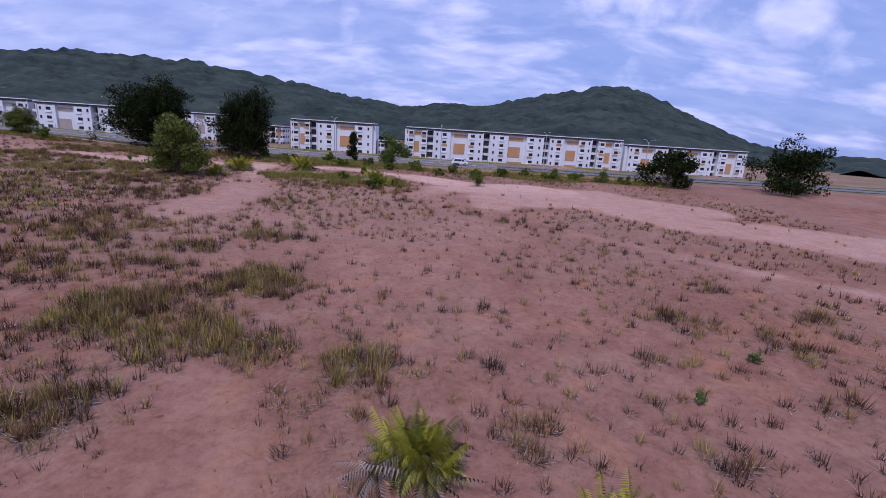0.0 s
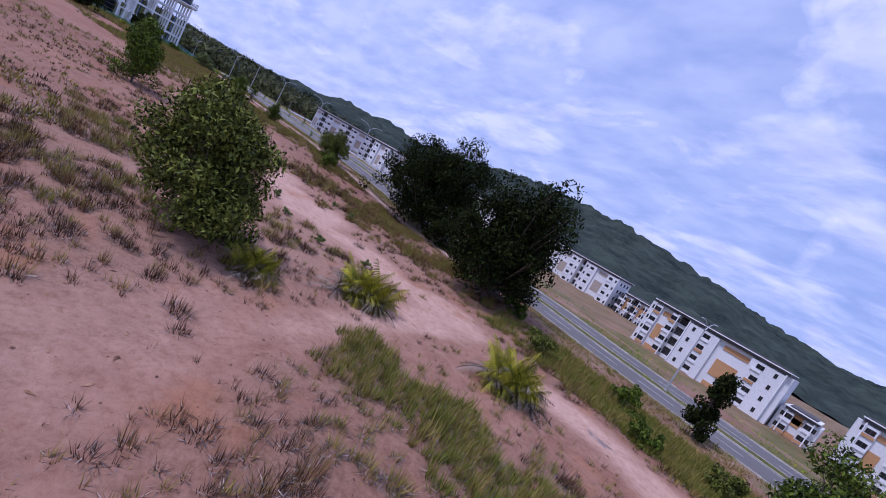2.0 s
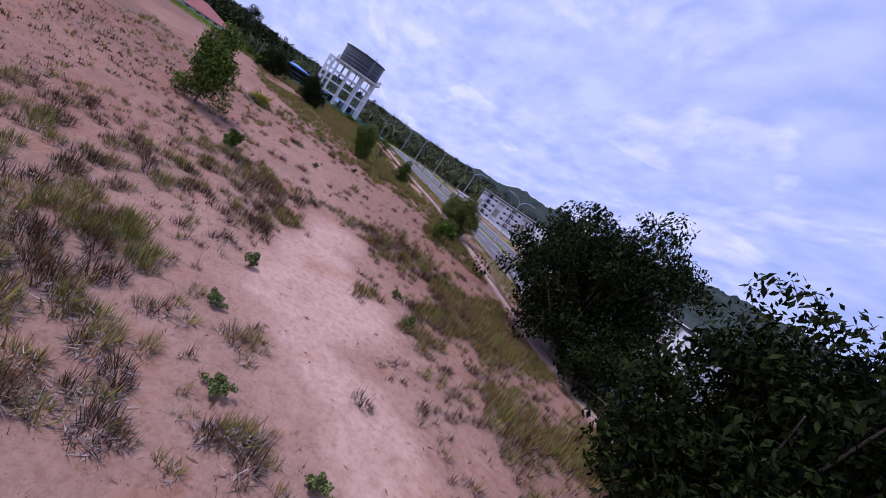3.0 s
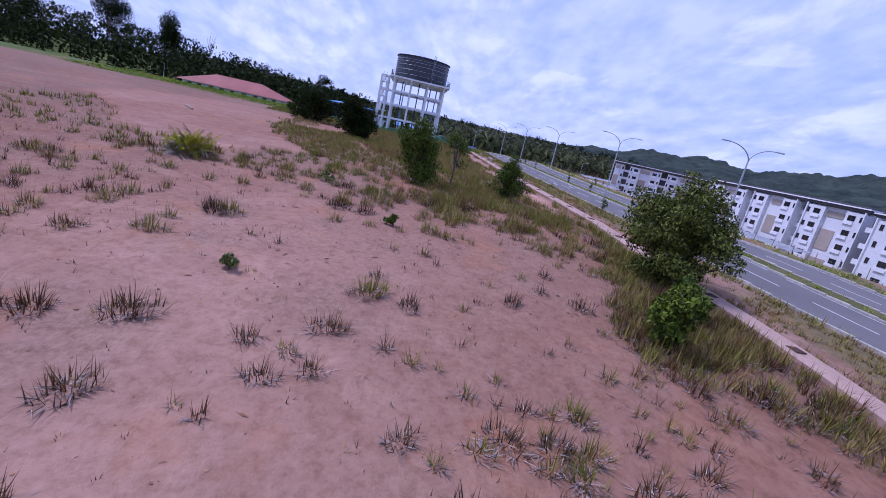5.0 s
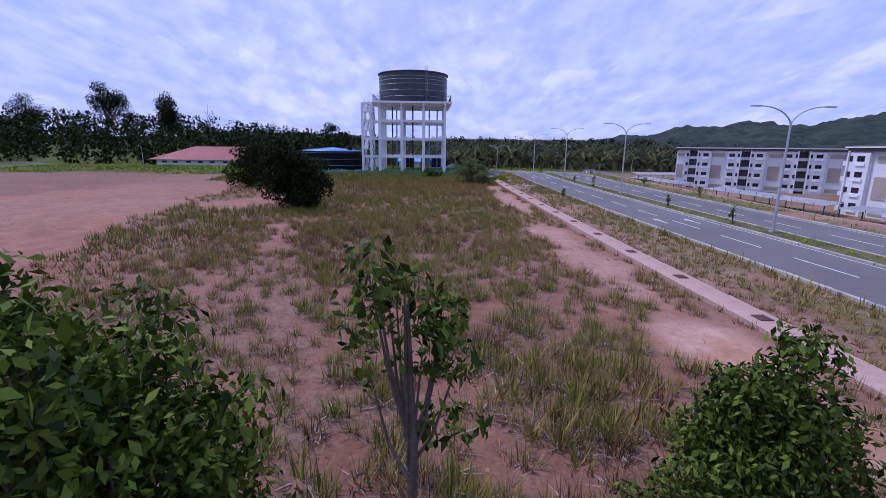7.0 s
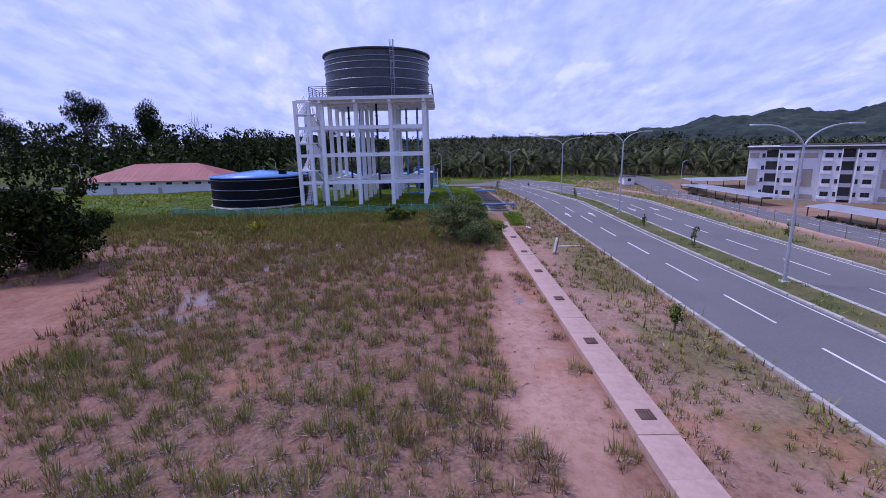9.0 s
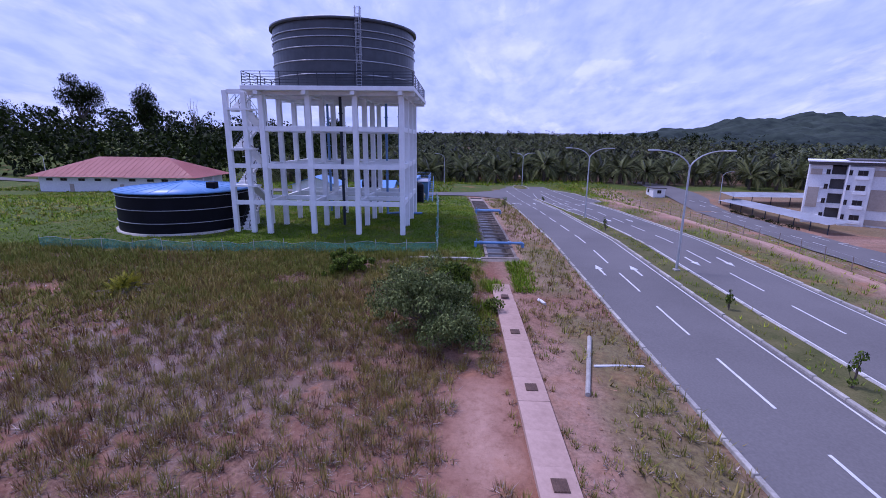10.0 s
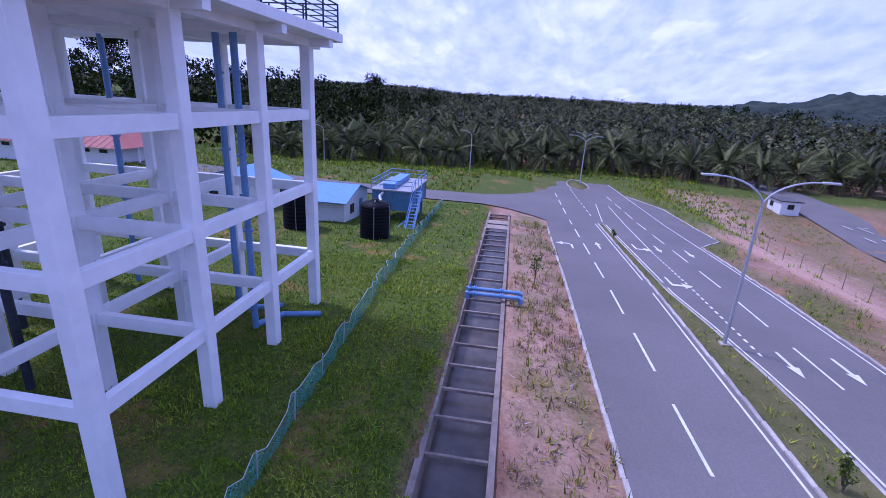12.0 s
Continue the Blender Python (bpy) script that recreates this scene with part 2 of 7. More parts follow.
BLUE = mat("blue_metal_sheet", (0.10, 0.24, 0.50), (0.15, 0.31, 0.58), 0.4, 0.2, 3.0, bump=0.05)
PIPE_BLUE = mat("blue_painted_pipe", (0.11, 0.22, 0.42), (0.17, 0.30, 0.52), 0.4, 0.8, 6.0, bump=0.03)
TEAL_BLUE = mat("blue_painted_steel", (0.07, 0.16, 0.27), (0.12, 0.23, 0.36), 0.5, 0.6, 5.0, bump=0.04)
RED_ROOF = mat("red_metal_roof", (0.50, 0.16, 0.135), (0.62, 0.24, 0.20), 0.5, 0.15, 3.0, bump=0.05)
PLASTER = mat("white_plaster", (0.66, 0.66, 0.66), (0.8, 0.8, 0.8), 0.8, 0.12, 3.0, bump=0.05)
ORANGE = mat("ochre_plaster", (0.46, 0.24, 0.10), (0.56, 0.31, 0.14), 0.8, 0.2, 3.0, bump=0.05)
TAUPE = mat("taupe_plaster", (0.36, 0.30, 0.24), (0.45, 0.38, 0.31), 0.8, 0.2, 3.0, bump=0.05)
DARK_GREY = mat("dark_grey_cladding", (0.05, 0.045, 0.045), (0.1, 0.09, 0.09), 0.7, 0.3, 4.0, bump=0.05)
GLASS = mat("dark_window_glass", (0.012, 0.013, 0.016), (0.03, 0.032, 0.036), 0.08, 0.4, 2.0, bump=0.0)
STEEL = mat("lamp_steel", (0.42, 0.43, 0.44), (0.55, 0.56, 0.57), 0.45, 1.0, 8.0, 0.5, 0.03)
BARK = mat("bark", (0.07, 0.05, 0.035), (0.17, 0.13, 0.10), 0.9, 1.5, 12.0, bump=0.5)
WATER = mat("murky_water", (0.018, 0.015, 0.012), (0.13, 0.11, 0.09), 0.2, 0.35, 1.2, bump=0.0, spec=0.4)
TIMBER = mat("weathered_timber", (0.22, 0.17, 0.13), (0.38, 0.31, 0.25), 0.85, 1.2, 10.0)
TURF = mat("median_turf", (0.045, 0.06, 0.014), (0.17, 0.145, 0.065), 0.95, 0.4, 9.0, bump=0.6, spec=0.1)
# dark foliage, taken near black to put the crowns' inner shade into the colour
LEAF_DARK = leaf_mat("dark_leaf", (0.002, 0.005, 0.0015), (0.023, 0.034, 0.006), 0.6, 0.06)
LEAF_MID = leaf_mat("mid_leaf", (0.010, 0.024, 0.003), (0.115, 0.165, 0.016))
LEAF_GREY = leaf_mat("grey_green_leaf", (0.006, 0.012, 0.002), (0.145, 0.17, 0.03), 0.55, 0.12)
LEAF_YELLOW = leaf_mat("yellow_green_leaf", (0.05, 0.07, 0.005), (0.40, 0.38, 0.03))
LEAF_DUSTY = leaf_mat("dusty_leaf", (0.03, 0.05, 0.012), (0.20, 0.24, 0.075))
LEAF_DEAD = leaf_mat("withered_frond", (0.12, 0.10, 0.09), (0.33, 0.28, 0.25))
LEAF_PALM = leaf_mat("oil_palm_leaf", (0.003, 0.006, 0.002), (0.15, 0.165, 0.06), 0.5, 0.2)
DRY_BLADE = blade_mat("dry_blade", [(0.0, (0.06, 0.045, 0.04)), (0.07, (0.19, 0.155, 0.145)), (0.18, (0.38, 0.325, 0.305)), (0.2, (0.052, 0.026, 0.015)), (0.42, (0.185, 0.105, 0.05)), (0.6, (0.29, 0.225, 0.07)), (0.8, (0.22, 0.19, 0.044)), (1.0, (0.14, 0.16, 0.025))])
GREEN_BLADE = blade_mat("green_blade", [(0.0, (0.05, 0.11, 0.005)), (0.45, (0.145, 0.235, 0.01)), (0.8, (0.25, 0.27, 0.025)), (1.0, (0.26, 0.20, 0.06))])


# ---- mesh helpers ----
def part(name, bm, material, parent=None, label=""):
    """Links a bmesh as one mesh object, under parent if given."""
    me = bpy.data.meshes.new(name)
    bm.to_mesh(me)
    bm.free()
    me.materials.append(material)
    ob = new(name, me)
    ob.parent = parent
    if label:
        ob["label"] = label
    return ob


def share(name, me, parent, m=None):
    """Another object on the same mesh."""
    ob = new(name, me)
    ob.parent = parent
    if m is not None:
        ob.matrix_basis = m
    return ob


def thing(name, x, y, z, label, category, group="", kind=""):
    e = new(name)
    e.location = (x, y, z)
    return tagged(e, label, category, group, kind)


def box(bm, x0, x1, y0, y1, z0, z1, bevel=0.0):
    vs = [bm.verts.new((x, y, z)) for x in (x0, x1) for y in (y0, y1) for z in (z0, z1)]
    fs = [bm.faces.new([vs[i] for i in q]) for q in ((0, 1, 3, 2), (4, 6, 7, 5), (0, 4, 5, 1), (2, 3, 7, 6), (0, 2, 6, 4), (1, 5, 7, 3))]
    if bevel:
        es = {e for f in fs for e in f.edges}
        bmesh.ops.bevel(bm, geom=list(es), offset=bevel, segments=1, affect="EDGES")
    return bm


def rod(bm, a, b, r0, r1=None, n=8, caps=True):
    """A tapered round bar from a to b."""
    a, b = Vector(a), Vector(b)
    r1 = r0 if r1 is None else r1
    d = (b - a).normalized()
    u = d.orthogonal().normalized()
    v = d.cross(u)
    ring = [[bm.verts.new(p + (u * math.cos(2 * math.pi * i / n) + v * math.sin(2 * math.pi * i / n)) * r) for i in range(n)] for p, r in ((a, r0), (b, r1))]
    for i in range(n):
        j = (i + 1) % n
        bm.faces.new((ring[0][i], ring[0][j], ring[1][j], ring[1][i]))
    if caps:
        bm.faces.new(list(reversed(ring[0])))
        bm.faces.new(ring[1])
    return bm


def tube(bm, pts, r0, r1=None, n=8):
    """One continuous round bar through the points."""
    r1 = r0 if r1 is None else r1
    pts = [Vector(p) for p in pts]
    k = len(pts) - 1
    u, rings = None, []
    for i, p in enumerate(pts):
        d = (pts[min(i + 1, k)] - pts[max(i - 1, 0)]).normalized()
        u = d.orthogonal() if u is None else u - d * u.dot(d)
        u.normalize()
        w = d.cross(u)
        r = r0 + (r1 - r0) * i / k
        rings.append([bm.verts.new(p + (u * math.cos(2 * math.pi * j / n) + w * math.sin(2 * math.pi * j / n)) * r) for j in range(n)])
    for a, b in zip(rings, rings[1:]):
        for j in range(n):
            bm.faces.new((a[j], a[(j + 1) % n], b[(j + 1) % n], b[j]))
    bm.faces.new(list(reversed(rings[0])))
    bm.faces.new(rings[-1])
    return bm


def lathe(bm, prof, n=48, cx=0.0, cy=0.0):
    """Turns a profile of (r, z) round the upright axis."""
    rings = []
    for r, z in prof:
        rings.append([bm.verts.new((cx + r * math.cos(2 * math.pi * i / n), cy + r * math.sin(2 * math.pi * i / n), z)) for i in range(n)] if r > 1e-4 else [bm.verts.new((cx, cy, z))])
    for a, b in zip(rings, rings[1:]):
        for i in range(n):
            j = (i + 1) % n
            if len(a) == 1:
                bm.faces.new((a[0], b[j], b[i]))
            elif len(b) == 1:
                bm.faces.new((a[i], a[j], b[0]))
            else:
                bm.faces.new((a[i], a[j], b[j], b[i]))
    for f in bm.faces:
        f.smooth = True
    return bm


def mesh_np(name, verts, faces, material, tone=None, smooth=False):
    """A mesh from arrays: verts (n, 3) and faces of equal size."""
    me = bpy.data.meshes.new(name)
    nv, (nf, k) = len(verts), faces.shape
    me.vertices.add(nv)
    me.vertices.foreach_set("co", np.ascontiguousarray(verts, dtype=np.float32).ravel())
    me.loops.add(nf * k)
    me.loops.foreach_set("vertex_index", np.ascontiguousarray(faces, dtype=np.int32).ravel())
    me.polygons.add(nf)
    me.polygons.foreach_set("loop_start", np.arange(0, nf * k, k, dtype=np.int32))
    if smooth:
        me.polygons.foreach_set("use_smooth", np.ones(nf, dtype=bool))
    me.update(calc_edges=True)
    if tone is not None:
        at = me.attributes.new("tone", "FLOAT", "POINT")
        at.data.foreach_set("value", np.ascontiguousarray(tone, dtype=np.float32))
    me.materials.append(material)
    return me


# ---- the lie of the land ----
RNG = np.random.default_rng(7)
LATTICE = RNG.random((256, 256))


def vnoise(x, y, scale):
    """Smooth value noise, 0 to 1."""
    x, y = np.asarray(x, float) / scale + 1000.3, np.asarray(y, float) / scale + 1000.7
    xi, yi = np.floor(x).astype(int), np.floor(y).astype(int)
    fx, fy = x - xi, y - yi
    fx, fy = fx * fx * (3 - 2 * fx), fy * fy * (3 - 2 * fy)
    g = lambda i, j: LATTICE[(xi + i) % 256, (yi + j) % 256]
    return (g(0, 0) * (1 - fx) + g(1, 0) * fx) * (1 - fy) + (g(0, 1) * (1 - fx) + g(1, 1) * fx) * fy


def fbm(x, y, scale):
    return 0.5 * vnoise(x, y, scale) + 0.27 * vnoise(x + 37, y - 11, scale / 2.1) + 0.15 * vnoise(x - 71, y + 5, scale / 4.3) + 0.08 * vnoise(x, y + 91, scale / 9)


LAND_X = [-1500, -1150, -700, -400, -330, -309, -274, -246, -217, -194, -160, -109, -88, -69, -34, 0, 69, 340]
LAND_Z = [28, 23, 11.5, 3, 2.6, 3.4, 4.5, 5.9, 6.75, 6.2, 5.8, 5.5, 4.5, 3.0, 2.1, 1.8, 1.4, 0.6]
DRAIN_Y0, DRAIN_Y1, DRAIN_X0, DRAIN_X1 = 115.85, 118.6, -272.0, -207.9


def base_land(x, y):
    z = np.interp(x, LAND_X, LAND_Z)
    z = z + np.clip((x + 103) / 57, 0, 1) * 0.02 * np.clip(y - 69, -69, 90)
    plot = np.interp(x, [-274, -248, -236, -217, -206], [0, 0.6, 0.85, 0.3, 0])
    return z + plot * np.clip((118 - np.asarray(y, float)) / 6, 0, 1)


def road_z(x):
    return base_land(x, 130.0)


def side_line(y):
    """Centre and half width of the side road."""
    s = np.maximum(0.0, 96 - np.asarray(y, float))
    return -284 - s * 0.16 - s * s * 0.0009, 4.5 + np.maximum(0.0, (np.asarray(y, float) - 112) / 12) ** 2 * 9


def land(x, y):
    x, y = np.asarray(x, float), np.asarray(y, float)
    z = base_land(x, y)
    flat = np.clip((np.abs(y - 132) - 9) / 6, 0, 1) * np.clip((x + 330) / 30, 0, 1)
    z = z + flat * ((fbm(x, y, 22) - 0.5) * 0.55 + (vnoise(x, y, 3.1) - 0.5) * 0.14)
    z = np.where((np.abs(y - 132) < 9.5) & (x > -330), road_z(x) - 0.14, z)
    low = np.clip((y - 146.5) / 17, 0, 1)
    low = low * low * (3 - 2 * low) * np.clip((x + 330) / 40, 0, 1)
    z = z - low * (base_land(x, y) + 0.6)
    sw = np.clip((70 - y) / 60, 0, 1) * np.clip((-235 - x) / 40, 0, 1)
    z = z - sw * 1.2
    hill_sw = np.clip((-330 - x) / 160, 0, 1) * np.clip((20 - y) / 120, 0, 1)
    z = z + hill_sw * 9
    z = z + 1.3 * np.exp(-(((x + 309) / 11) ** 2 + ((y - 100) / 24) ** 4)) + 0.9 * np.exp(-(((x + 330) / 9) ** 2 + ((y - 150) / 22) ** 4))
    mid, half = side_line(y)
    off = np.clip((np.abs(x - mid) - half - 1.5) / 4, 0, 1)
    z = np.where((y < 130) & (y > -130), off * z + (1 - off) * (base_land(x, y) - 0.12), z)
    trench = (y > DRAIN_Y0) & (y < DRAIN_Y1) & (x > DRAIN_X0) & (x < DRAIN_X1)
    return np.where(trench, z - 1.7, z)


# bare sandy tracks: runs of (x, y, half width)
TRACKS_BEND = [
    [(-26, 50, 4), (-24.5, 65, 4.5), (-27, 73, 4), (-29, 80, 2.5), (-33, 93, 3), (-35, 98, 4), (-42, 96, 3.5), (-50, 92.5, 3.5), (-57, 94, 5), (-64, 93, 3.5), (-68, 95, 2)],
    [(-23, 100, 2), (-18, 101, 2.2), (-9, 97.5, 3), (2, 92, 5), (10, 86, 6), (20, 87, 7), (32, 84, 7), (45, 72, 6)],
    [(4, 82, 4), (25, 76, 6), (40, 62, 8), (56, 52, 9), (75, 50, 8)],
    [(18, 52, 1.2), (28, 43, 2.0), (37, 36, 1.6), (48, 32, 1.2)],
    [(-14, 24, 1.5), (-9.5, 19.5, 2.2), (-6.5, 14, 2.2), (-5, 8, 3.0)],
]
TRACKS_FIELD = [
    [(-112, 113.4, 0.8), (-126, 113.2, 1.6), (-138, 113.2, 1.7), (-150, 113.4, 1.4), (-160, 113.6, 1.1), (-176, 113.8, 1.2), (-185, 114, 0.8)],
    [(0, 74, 3), (8, 86, 4), (16, 84, 5), (26, 80, 6)],
    [(10, 67, 4), (14, 75, 8), (24, 79, 9), (38, 74, 10)],
    [(-160, 80, 4), (-168, 84, 4.5), (-177, 81.5, 3.5)],
    [(-128, 92, 0.4), (-135, 93, 0.9), (-146, 90, 0.6)],
    [(-118, 79, 8), (-140, 66, 11), (-160, 62, 13), (-178, 64, 10), (-200, 57, 6)],
]
TRACKS = TRACKS_BEND + TRACKS_FIELD


def track(x, y):
    """How far inside a bare track: over 0 in it, in metres."""
    best = np.full(np.shape(x), -99.0)
    for run in TRACKS:
        for (ax, ay, ar), (bx, by, br) in zip(run, run[1:]):
            dx, dy = bx - ax, by - ay
            t = np.clip(((x - ax) * dx + (y - ay) * dy) / (dx * dx + dy * dy), 0, 1)
            d = np.hypot(x - ax - t * dx, y - ay - t * dy)
            best = np.maximum(best, ar + (br - ar) * t - d)
    return best + (vnoise(x, y, 4.0) - 0.5) * 3.0 + (vnoise(x, y, 1.3) - 0.5) * 1.0


def lushness(x, y):
    """Green turf round the tower and to the west."""
    a = np.clip((-206.5 - x + (vnoise(x, y, 5) - 0.5) * 4) / 3, 0, 1) * np.clip((116 - y) / 0.6, 0, 1)
    b = np.clip((-278 - x) / 8, 0, 1) * np.clip((x + 340) / 10, 0.15, 1) * np.where((y > 123.4) & (x > -319), 0.25, 1.0)
    band = np.interp(y, [140.3, 141, 144.5, 147, 164, 168, 172, 176, 177, 187, 189, 215], [0, 0.8, 0.7, 0.05, 0.03, 0.45, 0.6, 0.4, 0, 0, 0.45, 0.4])
    c = band * np.clip((fbm(x, y, 9) - 0.3) * 5, 0, 1) * np.clip((x + 345) / 10, 0, 1)
    d = np.clip((-268 - x) / 12, 0, 1) * np.interp(y, [140.3, 141, 150, 156], [0, 0.9, 0.9, 0.2])
    e = np.clip((-320 - x) / 4, 0, 1) * np.clip((x + 340) / 6, 0, 1) * 0.9 * (y > 100) * (y < 165)
    g = np.clip((y - 119.2) / 0.4, 0, 1) * (y < 123.5) * (x > -275) * np.clip((fbm(x, y, 5) - 0.36) * 3, 0, 0.55)
    k = 0.95 * ((x < -300) & (x > -345) & (y > 112) & (y < 150))
    m = (x > -160) * (x < 170) * np.interp(y, [146, 151, 198, 206, 230], [0, 0.75, 0.7, 0.45, 0.3]) * np.clip((fbm(x, y, 12) - 0.25) * 4, 0.2, 1)
    return np.maximum.reduce([a, b, c, d, e, g, k, m])


THICKETS_START = [
    (-14, 44, 4), (-20, 36, 5), (-26, 52, 5), (-20, 60, 4), (-34, 62, 6), (-28, 30, 5), (-38, 28, 8), (8, 38, 1.2), (24, 34, 1.6), (14, 22, 1.4), (28, 28, 2), (34, 40, 1.5), (12, 14, 1.5), (16, 11, 1.2),
    (-10, 32.5, 3.2), (-15, 27.5, 3.2), (-18, 24, 3), (-10, 22.5, 2.5), (-2.6, 21, 1.6), (-15, 16.5, 2.2), (17, 27, 2), (22, 24.5, 2), (4, 21, 1), (5, 15, 1.6), (20, 18, 1.6), (-34, 42, 12),
]
THICKETS_BEND = [
    (6.7, 59, 1.6), (11.2, 56.4, 1.5), (16.6, 52.6, 1.3), (19.5, 50.5, 1.2), (-2, 66.5, 2.4), (-3.3, 75, 2), (0.3, 68.4, 1.8), (3.5, 63.5, 1.8), (-7, 73.6, 2), (30, 69, 2.2), (34, 62, 2),
    (-52, 66, 14), (-48, 45, 14), (-12, 80, 3.2), (-20, 79, 3), (-15, 74, 2), (-16, 91, 3.5), (-28, 104, 4), (-12, 106, 5), (6, 103, 5), (28, 102, 5), (-28.6, 75.1, 1.6), (-20, 76.5, 2.4), (-30, 71, 2), (-34, 72.6, 3),
]
THICKETS_SAND = [
    (-42.7, 85.6, 1.8), (-45.2, 84.6, 2.2), (-47.7, 89.2, 1.2), (-44.8, 91.6, 1.0), (-42.2, 90.5, 1.0), (-42.7, 95.1, 1.0), (-60.3, 81.8, 2.2), (-51.9, 83.2, 2.4), (-47.6, 82.5, 2.4), (-55.4, 78.8, 3), (-62.2, 87.4, 1.9),
    (-53.8, 89.5, 1.3), (-60.8, 96.3, 1.1), (-56.4, 98.2, 1.3), (-52.1, 96.3, 0.9), (-54, 100.9, 1.2), (-48.6, 104.8, 1.6), (-59.8, 102.3, 1.6), (-65.6, 90, 1.5), (-71.5, 92.4, 1.8), (-64, 82.3, 2.8), (-67, 85.7, 2.2), (-80, 88.5, 3), (-84, 96, 2.4),
]
THICKETS_WEST = [
    (-62, 107, 3), (-72, 102, 5), (-72, 86, 4), (-84, 111.5, 3), (-98, 112, 3), (-103, 101, 2.4), (-93, 88.5, 2), (-88, 89.6, 1.4), (-106, 92, 4), (-93.5, 94.4, 1.2), (-95.5, 100.4, 1.4), (-98, 95, 1.6), (-101, 96, 2),
]
THICKETS = THICKETS_START + THICKETS_BEND + THICKETS_SAND + THICKETS_WEST


def thicket(x, y):
    t = np.zeros(np.shape(x))
    for cx, cy, r in THICKETS:
        t = np.maximum(t, np.clip(1.5 - np.hypot(x - cx, y - cy) / r, 0, 1))
    return t


DENSE = [(-105.5, 101, 2.2), (-107.5, 105.6, 2.4), (-103.5, 97, 1.4), (-111.5, 103.5, 2.4), (-106.5, 110, 2.4), (-116, 100, 2.6), (-118, 107, 2.6), (-109, 93, 1.8), (-101, 106.5, 1.6), (-99.5, 101.5, 1.2), (-12, 22, 3.0), (-17, 25, 2.8), (-8, 21, 1.8), (-11, 30, 2.8), (-2.5, 19.5, 1.6), (-14, 15.5, 2.0), (-28, 85.5, 1.6), (-25.5, 84.4, 2.5), (-21.6, 86.4, 3.0), (-16.5, 86.6, 3.5), (-10.5, 84, 4.2), (-6.0, 83.5, 3.2), (-14, 80.5, 2.4), (-35.2, 80.5, 1.6), (-33.6, 88.8, 1.4), (-58.5, 97, 1.1), (-56, 101, 1.4), (-60, 103.5, 2), (-66, 90, 1.6), (-52, 83, 2.2), (-48, 79, 1.6)]


def dense(x, y):
    """Close tangles of grass: 1 inside, 0 outside."""
    t = np.zeros(np.shape(x))
    for cx, cy, r in DENSE:
        t = np.maximum(t, np.clip((1.25 - np.hypot(x - cx, y - cy) / r + (vnoise(x, y, 1.1) - 0.5) * 0.7) * 3, 0, 1))
    road_strip = np.clip((y - 103.5 - np.interp(x, [-100, -92, -84, -72, -64], [9.5, 7.5, 4.8, 2.5, 0]) + (vnoise(x, y, 6) - 0.5) * 6) / 1.5, 0, 1) * np.clip(116 - y, 0, 1) * (x > -108) * (x < 70)
    return np.maximum(t, road_strip * np.clip((fbm(x, y, 6) - np.where(x > -34, 0.29, 0.36) - 0.08 * np.clip((-70 - x) / 10, 0, 1)) * 6, 0, 1))


def growth(x, y):
    """Chance of a tuft of dry grass: patches with bare ground between."""
    clump = np.clip((vnoise(x, y, 1.5) - 0.36 + 0.16 * np.clip((-104 - x) / 14, 0, 1)) * 3.0, 0, 1)
    patch = np.clip((fbm(x, y, 11) - 0.38) * 4.5, 0.08, 1) * 0.8
    patch = np.maximum(patch, 0.55 * np.clip((-22 - x) / 10, 0, 1) * np.clip((88 - y) / 10, 0, 1) * (0.4 + 0.6 * vnoise(x, y, 5)))
    west = np.clip((-104 - x) / 14, 0, 1)
    patch = np.maximum(patch, np.clip((-178 - x) / 10, 0, 1) * np.clip((113 - y) / 2, 0, 1))
    patch = np.maximum(patch, west * (0.25 + 0.75 * np.clip((fbm(x + 40, y, 9) - 0.30) * 5, 0, 1)))
    patch = np.maximum(patch * np.where((x > 6) & (y < 100), 0.55, 1.0), thicket(x, y) * (0.25 + 0.75 * vnoise(x, y, 3.3)))
    g = np.clip(np.where(x > -104, np.where((x > -16) & (y > 28) & (y < 74), 0.13, 0.3), 0.16) + 2.0 * patch * clump, 0, 1)
    g = g * np.where((x < -76) & (x > -98) & (y > 86) & (y < np.interp(x, [-98, -92, -84, -76], [103, 110, 107, 104])), 0.22, 1.0)
    g = np.where(track(x, y) > 0, g * np.where(x < -108, 0.16, 0.03), g)
    open_soil = np.clip((-97 - x) / 3, 0, 1) * np.clip((x + 122) / 6, 0, 1) * np.clip((101 - y) / 3, 0, 1)
    return np.maximum(g, dense(x, y) * 0.9) * (1 - 0.66 * open_soil)


# ---- ground ----
def lines(stops):
    out = []
    for a, b, step in stops:
        out.append(np.arange(a, b, step))
    return np.unique(np.round(np.concatenate(out), 3))


